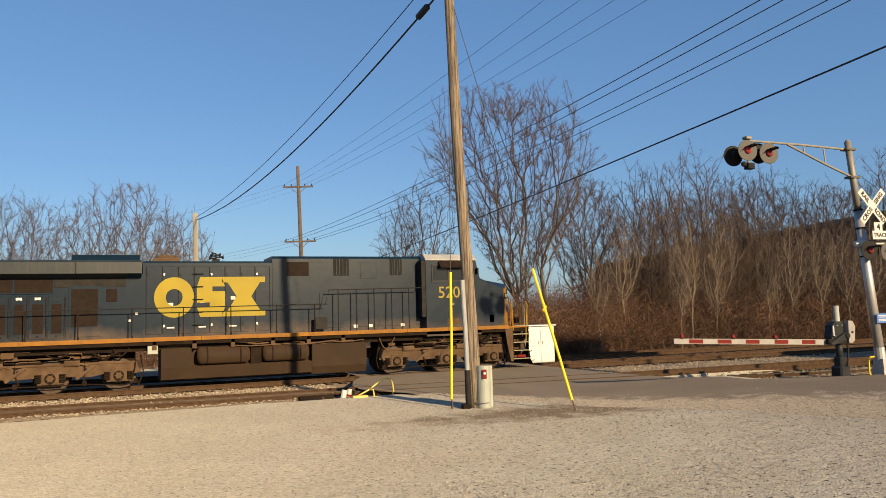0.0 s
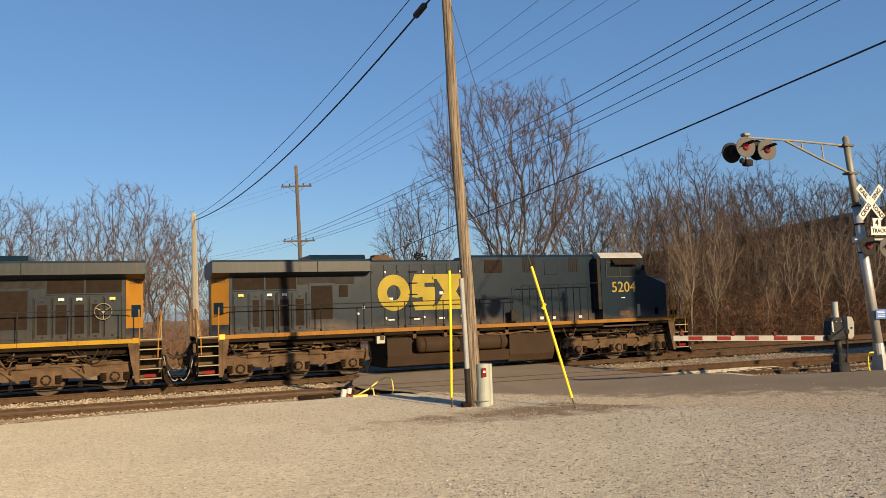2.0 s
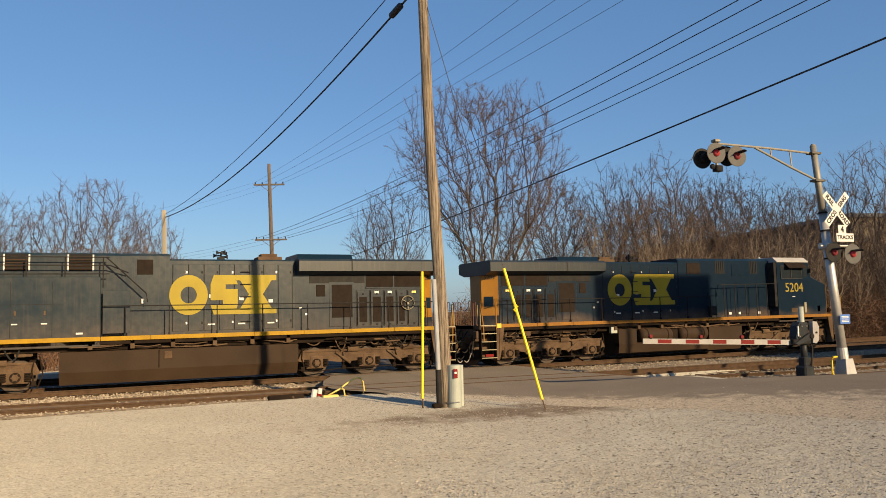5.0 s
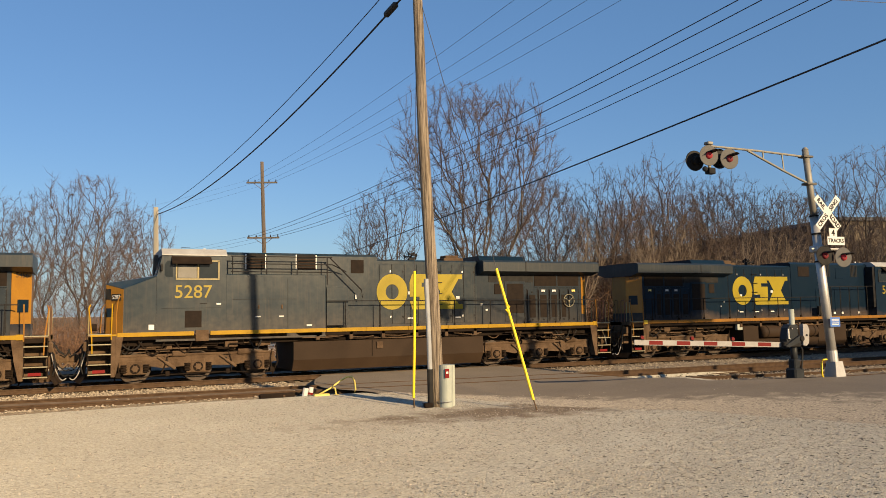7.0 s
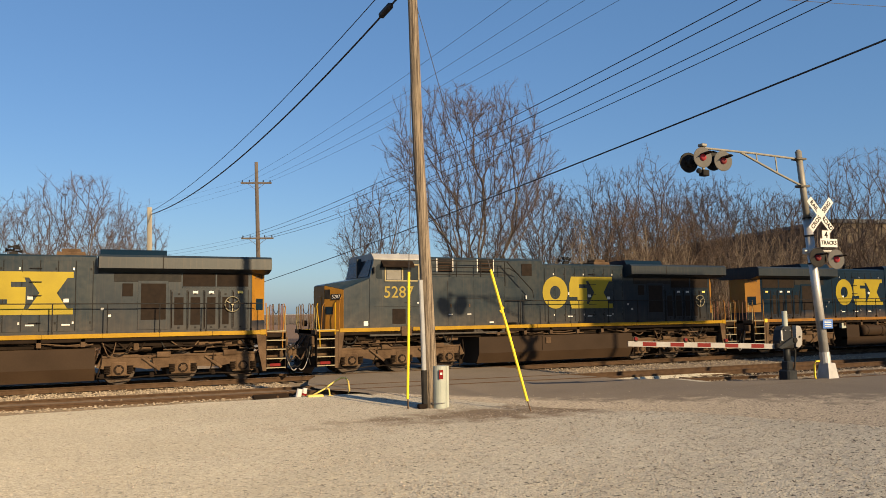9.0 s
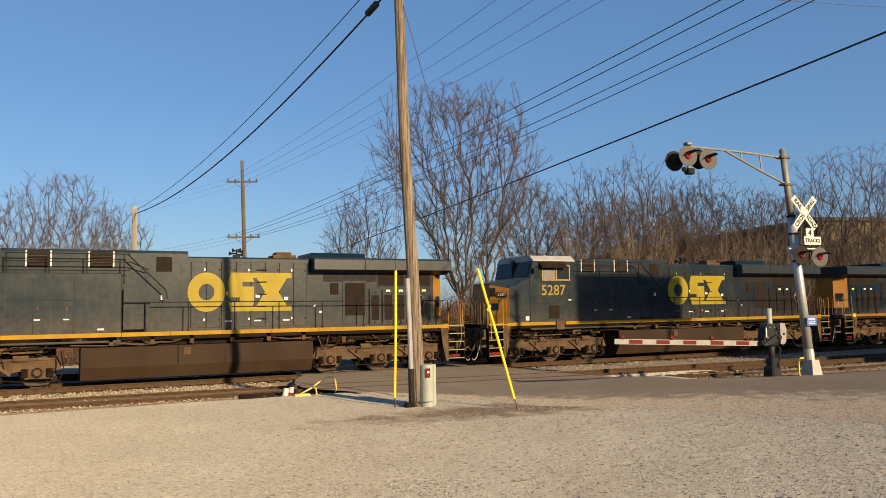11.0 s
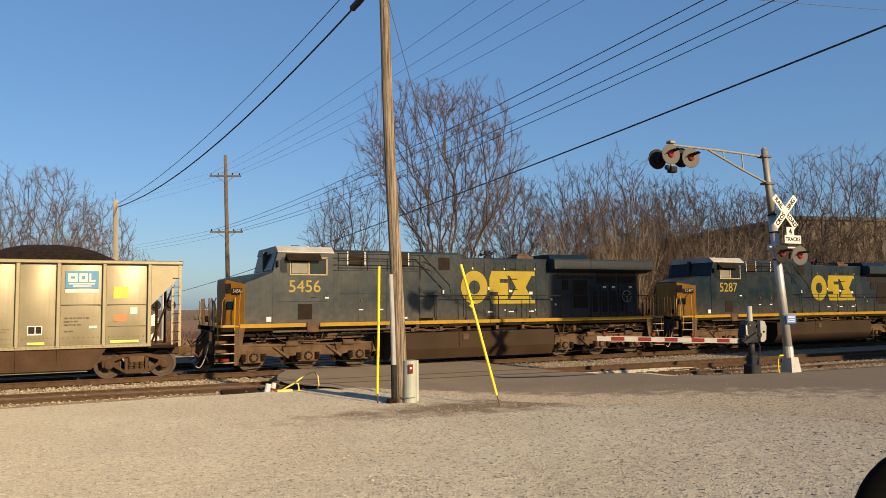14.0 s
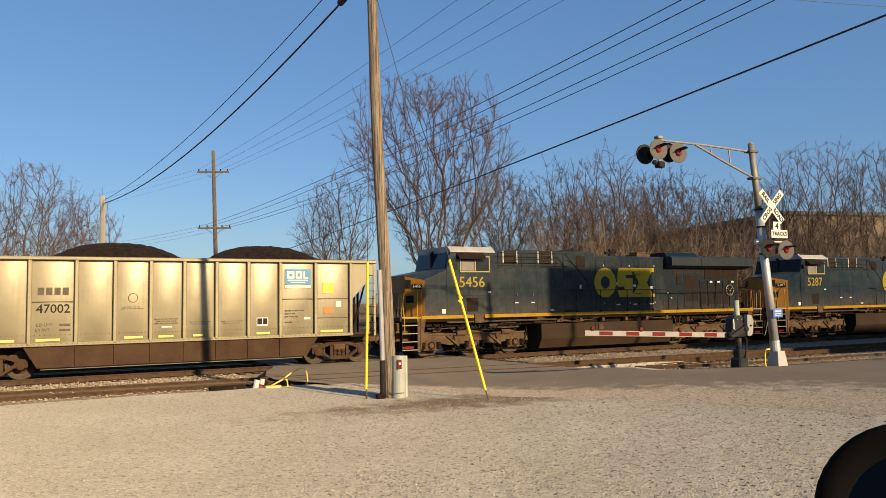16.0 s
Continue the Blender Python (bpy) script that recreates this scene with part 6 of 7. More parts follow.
        def on(q, z0, z1, q1, name, mat, d=0.03, label=""):
            x0, y0, x1, y1 = xa + (xb - xa) * q, ya + (yb - ya) * q, xa + (xb - xa) * q1, ya + (yb - ya) * q1
            part(name, Geo().prism([(x0, y0), (x1, y1), (x1 + d, y1 + d * s), (x0 + d, y0 + d * s)], "z", z0, z1), mat, nose, label)
        on(0.12, 2.86, 3.08, 0.62, "number_board", M_BLACK, 0.03, "black number board")
        lettering(number, 0.2, M_SIGNWHITE, nose, pose(xa + (xb - xa) * 0.37 + 0.034, ya + (yb - ya) * 0.37 + 0.034 * s, 2.97, 0, 0, 55.6 if s < 0 else 124.4), 0.003, "white road number")
        rail = Geo().tube([(xa + 0.10, ya + 0.05 * s, 3.0), (xa + 0.17, ya + 0.08 * s, 2.85), (xa + 0.22, ya + 0.10 * s, 2.3), (xa + 0.2, ya + 0.12 * s, 1.75)], 0.014, 6)
        part("nose_grab_rail", rail, M_STRIPE2, nose, "curved yellow grab rail")
        rail = Geo().tube([(xb + 0.02, yb + 0.05 * s, 2.75), (xb + 0.12, yb + 0.1 * s, 2.6), (xb + 0.16, yb + 0.12 * s, 1.75)], 0.014, 6)
        part("nose_grab_rail", rail, M_STRIPE2, nose, "curved yellow grab rail")
        on(0.7, 2.9, 3.26, 0.98, "lamp_recess", M_BLACK, 0.02, "dark headlight recess")
        on(0.55, 2.3, 2.6, 0.95, "corner_mark", M_BLUE2, 0.015, "plain dark mark")
    part("nose_front", Geo().box(10.02, 10.032, -0.7, 0.7, 1.7, 3.40), M_ORANGE, nose, "orange nose front")
    part("nose_door", Geo().box(10.032, 10.05, -0.3, 0.35, 1.75, 3.0, 0.004), M_ORANGE, nose)
    for y in (-0.85, 0.85):
        part("ditch_light", Geo().prism([(y + 0.12 * math.cos(a), 1.95 + 0.12 * math.sin(a)) for a in np.linspace(0, 6.1, 12)], "x", 10.3, 10.45), M_GRIME2, nose)
    part("stripe_front", Geo().box(9.7, 10.5, -1.555, 1.555, 1.66, 1.72), stripe, lo)
    part("windshield", Geo().add([(8.255 + 0.012, y, 4.5) for y in (-1.3, 1.3)] + [(8.445 + 0.012, y, 3.76) for y in (1.3, -1.3)], [(0, 1, 2, 3)]), M_GLASS, cab, "dark windshield")
    part("windshield_post", Geo().box(8.28, 8.47, -0.05, 0.05, 3.74, 4.52), blue, cab)
    # side windows with a blind and awning
    win = side_box(cab, "side_window", M_BLACK, S, 6.38, 7.82, 3.6, 4.22, 1.5, 0.008, "cab side window")
    part("window_frame", Geo().box(6.36, 7.84, *sorted((S * 1.508, S * 1.53)), 3.56, 3.61).box(6.36, 7.84, *sorted((S * 1.508, S * 1.53)), 4.2, 4.25).box(7.06, 7.12, *sorted((S * 1.508, S * 1.53)), 3.6, 4.22)
         .box(6.36, 6.41, *sorted((S * 1.508, S * 1.53)), 3.6, 4.22).box(7.79, 7.84, *sorted((S * 1.508, S * 1.53)), 3.6, 4.22), M_MECH if lead else M_RAILPALE, win, "dark metal frame" if lead else "pale metal frame")
    part("window_pane", Geo().box(7.14, 7.76, *sorted((S * 1.509, S * 1.515)), 3.63, 4.06), M_CURTAIN if not lead else M_GLASS, win, "pane behind a pale blind" if not lead else "dark pane")
    part("window_pane", Geo().box(6.43, 7.04, *sorted((S * 1.509, S * 1.515)), 3.63, 4.18), M_GLASS, win, "dark pane")
    part("awning", Geo().prism([(S * 1.5, 4.38), (S * 1.78, 4.14), (S * 1.78, 4.10), (S * 1.5, 4.32)], "x", 6.65, 7.98), M_GRIME2, cab, "dark sunshade over the window")
    part("quarter_window", Geo().prism([(7.93, 3.66), (8.15, 3.66), (8.2, 3.74), (8.2, 4.1), (8.12, 4.22), (7.95, 4.22)], "y", S * 1.495, S * 1.512), M_GLASS, cab, "rounded quarter window")
    lettering(number, 0.64, M_YELLOW, cab, pose(7.25, S * 1.506, 3.12, 0, 0, 0 if S < 0 else 180), 0.004, "yellow road number", wide=1.0, bold=0.007)
    if not lead:
        side_box(cab, "cab_grille", M_GRILLE, S, 6.96, 7.52, 1.9, 2.48, 1.5, 0.012, "square dark vent")
        side_box(cab, "panel_seam", M_BLACK, S, 6.3, 8.3, 2.565, 2.58, 1.5, 0.004)
        side_box(cab, "brake_notice", M_WHITE, S, 8.52, 8.70, 1.84, 2.02, 1.48, 0.012, "small white notice")
        side_box(cab, "label_strip", M_BLACK, S, 6.78, 7.02, 2.71, 2.74, 1.5, 0.006)
        side_box(cab, "label_strip", M_WHITE, S, 6.3, 6.46, 2.68, 2.74, 1.5, 0.006)
        side_box(cab, "jacking_pad", M_GRIME, S, 6.72, 7.16, 1.42, 1.80, 1.5, 0.06)
    else:
        side_box(cab, "cab_vent", M_GRIME, S, 7.0, 7.5, 1.9, 2.1, 1.5, 0.01)
        side_box(cab, "nose_notice", M_SIGNYEL, S, 8.85, 9.05, 1.9, 2.2, 1.47, 0.01, "yellow notice")
        # the dark of the recess is drawn as a solid black block
        side_box(cab, "cab_door_recess", M_BLACK, S, 5.95, 6.2, 2.2, 4.4, 1.02, 0.45, "solid black block in place of the recess behind the cab")
        side_box(cab, "label_strip", M_WHITE, S, 7.1, 7.3, 2.66, 2.69, 1.5, 0.006)
    # tank
    if lead:
        part("fuel_tank", Geo().prism([(-1.25, 0.22), (1.25, 0.22), (1.42, 0.5), (1.42, 1.32), (-1.42, 1.32), (-1.42, 0.5)], "x", 1.6, 3.68)
             .prism([(-1.0, 0.22), (1.0, 0.22), (1.1, 0.5), (1.1, 1.35), (-1.1, 1.35), (-1.1, 0.5)], "x", -3.62, 1.6)
             .prism([(S * 1.05, 0.24), (S * 1.35, 0.3), (S * 1.42, 0.7), (S * 1.05, 0.75)], "x", -3.62, 1.6), M_TANK, lo, "dusty brown fuel tank")
        side_box(lo, "tank_end", M_TANK, S, -3.62, -2.62, 0.6, 1.36, 1.1, 0.3)
        for x0, x1 in ((-2.45, -0.62), (-0.2, 1.5)):
            rt = part("air_reservoir", Geo().lathe([(0.02, x0), (0.2, x0 + 0.02), (0.29, x0 + 0.1), (0.30, x0 + 0.16), (0.30, x1 - 0.16), (0.29, x1 - 0.1), (0.2, x1 - 0.02), (0.02, x1)], (0, S * 1.3, 1.06), "x", 20), M_TANK, lo, "horizontal air reservoir", smooth=True)
            for x in (x0 + 0.35, x1 - 0.35):
                part("reservoir_strap", Geo().lathe([(0.31, x - 0.025), (0.315, x), (0.31, x + 0.025)], (0, S * 1.3, 1.06), "x", 20), M_GRIME2, rt)
        side_box(lo, "valve_block", M_GRIME2, S, -0.6, -0.22, 0.55, 1.4, 1.15, 0.2)
        side_box(lo, "filler_box", M_PVC, S, -4.05, -3.72, 1.2, 1.48, 1.3, 0.15, "pale equipment box")
    else:
        part("fuel_tank", Geo().prism([(-1.2, 0.2), (1.2, 0.2), (1.46, 0.62), (1.46, 1.28), (-1.46, 1.28), (-1.46, 0.62)], "x", -4.2, 3.68), M_TANK, lo, "large dusty brown fuel tank")
        side_box(lo, "tank_seam", M_GRIME2, S, 0.6, 0.64, 0.66, 1.26, 1.455, 0.015)
        side_box(lo, "fuel_filler", M_GRIME, S, 0.2, 0.45, 0.95, 1.2, 1.45, 0.06)
    for _ in range(16):
        a, w, z, y = rng.uniform(-4.2, 3.0), rng.uniform(0.5, 2.0), rng.uniform(1.36, 1.56), S * rng.uniform(1.2, 1.5)
        part("pipe", Geo().tube([(a, y, z), (a + w * 0.4, y, z - 0.05), (a + w, y, z + rng.uniform(-0.04, 0.06))], rng.uniform(0.012, 0.028), 5), M_GRIME, lo)
    for x in (-3.9, -2.6, -1.3, 0.1, 1.4, 2.7):
        part("bracket", Geo().box(x, x + 0.14, *sorted((S * 1.3, S * 1.5)), 1.34, 1.62, 0.01), M_GRIME, lo)
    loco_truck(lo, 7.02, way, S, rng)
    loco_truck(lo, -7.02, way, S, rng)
    end_steps(lo, 1, S)
    end_steps(lo, -1, S)
    return lo


for k, (num, turn) in enumerate((("5204", 0), ("5287", 180), ("5456", 180))):
    TRAIN.append((locomotive(num, -1 if turn == 0 else 1, turn == 0, 1 if turn == 0 else -1), 22.3 * k, turn))


def coal_car():
    car = thing("coal_car", "aluminium coal hopper car with two heaps of coal", "coal car")
    H, L = 1.58, 7.31
    part("centre_sill", Geo().box(-7.4, 7.4, -0.35, 0.35, 0.75, 1.1).box(-L, L, -1.4, 1.4, 1.05, 1.16), M_CARSILL, car)
    part("side_sill", Geo().prism([(-5.0, 1.14), (-4.55, 0.38), (4.45, 0.38), (4.95, 1.14)], "y", -1.5, -1.44), M_CARSILL, car, "rusty brown lower side plate")
    for x in (-3.43, -2.25, -1.11, 0.0, 1.11, 2.25, 3.43):
        part("sill_stiffener", Geo().box(x - 0.02, x + 0.02, -1.54, -1.5, 0.42, 1.12), M_CARSILL, car)
    ribs = [-6.22, -4.80, -3.43, -2.25, -1.11, 0.0, 1.11, 2.25, 3.43, 4.80, 6.22]
    body = part("body", Geo().box(-6.2, 6.2, -1.45, -1.40, 1.12, 3.98).box(-6.2, 6.2, 1.40, 1.45, 1.12, 3.98)
                .add([(s * x, y, z) for s in (-1, 1) for x, z in ((4.9, 1.2), (7.2, 3.9)) for y in (-1.42, 1.42)], [(0, 1, 3, 2), (4, 5, 7, 6)]), M_ALU, car, "aluminium hopper body")
    for i in range(len(ribs) - 1):
        x0, x1 = ribs[i] + 0.07, ribs[i + 1] - 0.07
        n = 8
        g = Geo()
        zs = [1.18, 1.34, 3.78, 3.9]
        for z in zs:
            for j in range(n + 1):
                s = j / n
                bow = 0.042 * math.sin(math.pi * s) * (1 if 1.2 < z < 3.85 else 0)
                g.v.append((x0 + (x1 - x0) * s, -1.462 - bow, z))
        for r in range(3):
            for j in range(n):
                o = r * (n + 1) + j
                g.f.append((o, o + 1, o + n + 2, o + n + 1))
        part("side_panel", g, M_ALU, body, "slightly bowed aluminium panel", smooth=True)
    for x in ribs:
        part("side_rib", Geo().box(x - 0.06, x + 0.06, -H - 0.02, -1.44, 1.12, 3.9, 0.015), M_ALU_RIB, body, "vertical side post")
        rv = Geo()
        for i in range(22):
            z = 1.22 + i * 0.122
            for s in (-0.1, 0.1):
                rv.box(x + s - 0.01, x + s + 0.01, -1.475, -1.46, z - 0.01, z + 0.01)
        tagged(part("rivets", rv, M_ALU_RIB, body), kind="stuff")
    part("top_chord", Geo().box(-L, L, -H - 0.05, -1.40, 3.88, 4.0, 0.02).box(-L, L, 1.40, H + 0.05, 3.88, 4.0, 0.02), M_ALU_RIB, body, "top edge beam")
    part("bottom_chord", Geo().box(-6.3, 6.3, -H - 0.01, -1.42, 1.08, 1.2, 0.01), M_ALU_RIB, body)
    rv = Geo()
    x = -6.1
    while x < 6.15:
        rv.box(x - 0.012, x + 0.012, -1.60, -1.585, 1.14, 1.165)
        x += 0.16
    tagged(part("chord_rivets", rv, M_GRIME, body), kind="stuff")
    for s in (-1, 1):
        part("end_panel", Geo().prism([(s * 6.26, 3.9), (s * 7.25, 3.9), (s * 7.25, 3.5), (s * 7.1, 3.35), (s * 6.26, 2.45)], "y", -1.52, -1.46), M_ALU, body, "end side sheet")
        part("end_beam", Geo().box(*sorted((s * 7.2, s * L)), -1.5, 1.5, 3.84, 4.02, 0.02), M_GRIME2, body)
        part("end_post", Geo().box(*sorted((s * 7.18, s * 7.27)), -1.56, -1.48, 1.05, 3.9).box(*sorted((s * 6.95, s * 7.02)), -1.5, -1.44, 1.05, 3.3), M_ALU_RIB, car, "end corner post")
        for i in range(8):
            part("ladder_rung", Geo().tube([(s * 6.98, -1.54, 1.25 + 0.31 * i), (s * 7.22, -1.56, 1.25 + 0.31 * i)], 0.012, 5), M_GRIME2, car)
        br = Geo().tube([(s * 6.3, -1.45, 1.15), (s * 7.1, -0.9, 3.2)], 0.04, 6).tube([(s * 6.5, -1.2, 1.15), (s * 6.5, -1.2, 2.6)], 0.05, 6).tube([(s * 6.85, -0.7, 1.15), (s * 6.85, -0.7, 3.0)], 0.05, 6)
        br.box(*sorted((s * 6.2, s * 7.3)), -1.52, 1.52, 1.02, 1.12)
        part("end_braces", br, M_GRIME2, car, "dark end braces and platform")
        part("coupler", Geo().box(*sorted((s * 7.2, s * 7.55)), -0.2, 0.2, 0.72, 1.02, 0.02).box(*sorted((s * 7.5, s * 7.85)), -0.16, 0.16, 0.75, 1.0, 0.05), M_GRIME, car)
        # two-axle truck
        uc = s * 5.89
        tr = part("truck", Geo().box(uc - 0.2, uc + 0.2, -0.98, 0.98, 0.5, 0.82, 0.02), M_CARSILL, car, "rusty two-axle truck")
        for y in (-1.08, 1.08):
            g = Geo().prism([(uc + x, z) for x, z in ((-1.12, 0.64), (-0.86, 0.68), (-0.45, 0.82), (0.45, 0.82), (0.86, 0.68), (1.12, 0.64), (1.06, 0.54), (0.82, 0.56), (0.42, 0.70), (-0.42, 0.70), (-0.82, 0.56), (-1.06, 0.54))], "y", y - 0.08, y + 0.08)
            g.prism([(uc + x, z) for x, z in ((-0.42, 0.30), (0.42, 0.30), (0.36, 0.17), (-0.36, 0.17))], "y", y - 0.1, y + 0.1)
            for d in (-1, 1):
                g.prism([(uc + d * x, z) for x, z in ((0.36, 0.17), (0.42, 0.31), (0.70, 0.52), (0.80, 0.46))], "y", y - 0.07, y + 0.07)
                g.prism([(uc + d * x, z) for x, z in ((0.27, 0.29), (0.38, 0.29), (0.38, 0.72), (0.27, 0.72))], "y", y - 0.08, y + 0.08)
                g.prism([(uc + d * x, z) for x, z in ((0.70, 0.40), (1.08, 0.40), (1.12, 0.64), (0.70, 0.62))], "y", y - 0.06, y + 0.06)
            part("side_frame", g, M_CARSILL, tr, "open cast side frame")
        part("bolster_end", Geo().box(uc - 0.24, uc + 0.24, -1.2, -0.96, 0.55, 0.74, 0.03), M_GRIME, tr)
        part("brake_lever", Geo().tube([(uc - 0.95, -1.0, 0.95), (uc - 0.2, -1.12, 0.88), (uc + 0.7, -1.0, 0.98)], 0.028, 6), M_GRIME2, tr)
        part("brake_shoe", Geo().prism([(uc + x, z) for x, z in ((0.34, 0.5), (0.44, 0.62), (0.40, 0.30))], "y", -0.85, -0.72).prism([(uc - x, z) for x, z in ((0.34, 0.5), (0.44, 0.62), (0.40, 0.30))], "y", -0.85, -0.72), M_GRIME2, tr)
        sg = Geo()
        for dx in (-0.17, 0, 0.17):
            spring(sg, uc + dx, -1.1, 0.29, 0.56, 0.075)
        part("truck_springs", sg, M_CARSILL, tr)
        for dx in (-0.88, 0.88):
            w = part("wheelset", WHEEL_SMALL, None, tr)
            WHEELS.append((w, uc + dx, 0.457, 0.457, 1))
            part("bearing_cap", Geo().lathe([(0.12, -1.02), (0.13, -1.18), (0.08, -1.22), (0.01, -1.225)], (uc + dx, 0, 0.457), "y", 14), M_CARSILL, tr)
    # heaped coal
    for x0, x1 in ((-4.3, 0.2), (0.9, 5.4)):
        g, nx, ny = Geo(), 34, 18
        for j in range(ny + 1):
            for i in range(nx + 1):
                u, v = 2 * i / nx - 1, 2 * j / ny - 1
                h = 0.66 * max(0.0, 1 - abs(u) ** 2.6) * max(0.0, 1 - abs(v) ** 2.2) ** 0.7
                x, y = (x0 + x1) / 2 + u * (x1 - x0) / 2, v * 1.4
                g.v.append((x, y, 3.93 + h + 0.035 * noise.noise((x * 5, y * 5, 1)) + 0.02 * noise.noise((x * 14, y * 14, 4))))
        for j in range(ny):
            for i in range(nx):
                o = j * (nx + 1) + i
                g.f.append((o, o + 1, o + nx + 2, o + nx + 1))
        part("coal_mound", g, M_COAL, car, "rounded heap of black coal")
    part("coal_bed", Geo().box(-7.0, 7.0, -1.4, 1.4, 3.6, 3.9), M_COAL, car)
    # markings, all plain plates and bars but for the car number
    y = -1.505

    def plate(name, x0, x1, z0, z1, mat, label="", dy=0.0, parent=None):
        return part(name, Geo().box(x0, x1, y - dy - 0.006, y - dy, z0, z1), mat, parent or car, label)
    sign = plate("builder_sign", 3.62, 4.62, 3.06, 3.64, M_CARBLUE, "blue sign with plain white bars")
    for x0, x1, z0, z1 in ((3.70, 3.98, 3.28, 3.56), (4.03, 4.28, 3.28, 3.56), (4.33, 4.52, 3.28, 3.34), (4.33, 4.39, 3.34, 3.56), (3.72, 4.5, 3.19, 3.24), (3.84, 4.4, 3.12, 3.16)):
        plate("white_bar", x0, x1, z0, z1, M_WHITE, dy=0.007, parent=sign)
    for x0, x1, z0, z1 in ((3.78, 3.9, 3.38, 3.46), (4.1, 4.2, 3.36, 3.48)):
        plate("blue_bar", x0, x1, z0, z1, M_CARBLUE, dy=0.014, parent=sign)
    plate("caption_strip", 3.62, 4.62, 2.92, 3.04, M_WHITE, "white caption strip")
    plate("yellow_placard", 5.08, 5.55, 2.72, 3.12, M_SIGNYEL, "yellow placard")
    plate("orange_placard", 5.12, 5.52, 1.95, 2.2, M_SIGNORANGE, "orange placard")
    plate("door_sheet", 4.9, 6.12, 1.78, 1.8, M_STENCIL)
    for x0, x1 in ((3.52, 4.72), (4.9, 6.12), (-4.72, -3.5)):
        plate("panel_split", x0, x1, 2.50, 2.53, M_STENCIL)
    for x0, x1 in ((5.0, 5.9), (2.55, 3.05), (-1.95, -1.35), (0.3, 0.65), (-0.85, -0.35), (-4.6, -3.9), (-6.1, -5.2)):
        plate("reflector_strip", x0, x1, 1.24, 1.32, M_PALEYEL, "yellow reflective strip")
    plate("bar_code_tag", 2.55, 2.98, 1.55, 1.85, M_WHITE)
    plate("tag_dark", 2.58, 2.76, 1.6, 1.82, M_BLACK, dy=0.007)
    plate("tag_dark", 2.79, 2.95, 1.6, 1.82, M_BLACK, dy=0.007)
    mark = random.Random(9)

    def words(x0, x1, z, h):
        """One line of small stencilled words, as plain bars."""
        x = x0
        while x < x1 - 0.04:
            w = min(mark.uniform(0.05, 0.16), x1 - x)
            plate("stencil_bar", x, x + w, z, z + h, M_STENCIL)
            x += w + 0.035
    for i, w in enumerate((0.72, 0.42, 0.5, 0.28)):
        words(3.62, 3.62 + w, 2.06 - 0.11 * i - 0.1 * (i == 3), 0.045)
    for x0, n, w in ((-0.97, 3, 0.8), (0.2, 2, 0.72), (1.3, 2, 0.74)):
        for i in range(n):
            words(x0 + 0.06 * (i % 2), x0 + w - 0.06 * (i % 2), 1.86 - 0.075 * i - 0.12 * (n == 2), 0.032 if n == 3 else 0.022)
    plate("pale_tag", -0.75, -0.4, 1.58, 1.63, M_WHITE)
    plate("pale_tag", 4.35, 4.6, 1.74, 1.82, M_WHITE)
    plate("pale_tag", 5.62, 5.84, 2.2, 2.42, M_WHITE, "small pale placard holder")
    for x0, x1 in zip(ribs[:-1], ribs[1:]):
        rv = Geo()
        for k in range(8):
            x = x0 + 0.16 + (x1 - x0 - 0.32) * k / 7
            rv.box(x - 0.012, x + 0.012, y - 0.005, y, 1.43, 1.455)
        tagged(part("flange_rivets", rv, M_GRIME, body), kind="stuff")
    part("hopper_gate_edge", Geo().box(-4.45, 4.35, -1.34, -1.26, 0.30, 0.36, 0.01), M_ALU, car, "pale lower edge of the hopper gates")
    for k in range(4):
        plate("mark_bar", -4.56 + 0.24 * k, -4.38 + 0.24 * k, 2.74, 2.98, M_STENCIL, "plain dark bar of the reporting mark")
    lettering("47002", 0.40, M_BLACK, car, pose(-4.1, y - 0.003, 2.28), 0.002, "black car number", wide=1.0, bold=0.008)
    for k, word in enumerate(("LD LMT", "LT WT")):
        lettering(word, 0.14, M_STENCIL, car, pose(-4.40 + (0.05 if k == 0 else 0), y - 0.003, 1.77 - 0.17 * k), 0.002, "faded weight stencil")
        plate("stencil_bar", -3.92, -3.60, 1.735 - 0.17 * k, 1.80 - 0.17 * k, M_STENCIL)
    rg = Geo().tube([(-1.68 + 0.15 * math.cos(a), y, 2.62 + 0.15 * math.sin(a)) for a in np.linspace(0, 6.2832, 21)], 0.012, 5)
    part("round_stencil", rg, M_GRIME, car)
    words(-2.0, -1.4, 2.3, 0.022)
    words(-2.05, -1.35, 2.24, 0.022)
    return car


TRAIN.append((coal_car(), 63.58, 0))


# ---- bare trees and brush beyond the tracks ----
def unit_rows(v):
    return v / (np.linalg.norm(v, axis=-1, keepdims=True) + 1e-9)


def prisms(a, b, ra, rb, sides):
    """Open tapered prisms from the points a to the points b, all at once: vertices and faces."""
    d = unit_rows(b - a)
    u = unit_rows(np.cross(d, np.array((0.31, 0.9, 0.17))))
    w = np.cross(d, u)
    ang = np.arange(sides) * 2 * math.pi / sides
    ring = u[:, None] * np.cos(ang)[None, :, None] + w[:, None] * np.sin(ang)[None, :, None]
    v = np.concatenate((a[:, None] + ring * ra[:, None, None], b[:, None] + ring * rb[:, None, None]), 1).reshape(-1, 3)
    k = np.arange(sides)
    quad = np.stack((k, (k + 1) % sides, sides + (k + 1) % sides, sides + k), 1)
    return v, (quad[None] + (2 * sides * np.arange(len(a)))[:, None, None]).reshape(-1, 4)


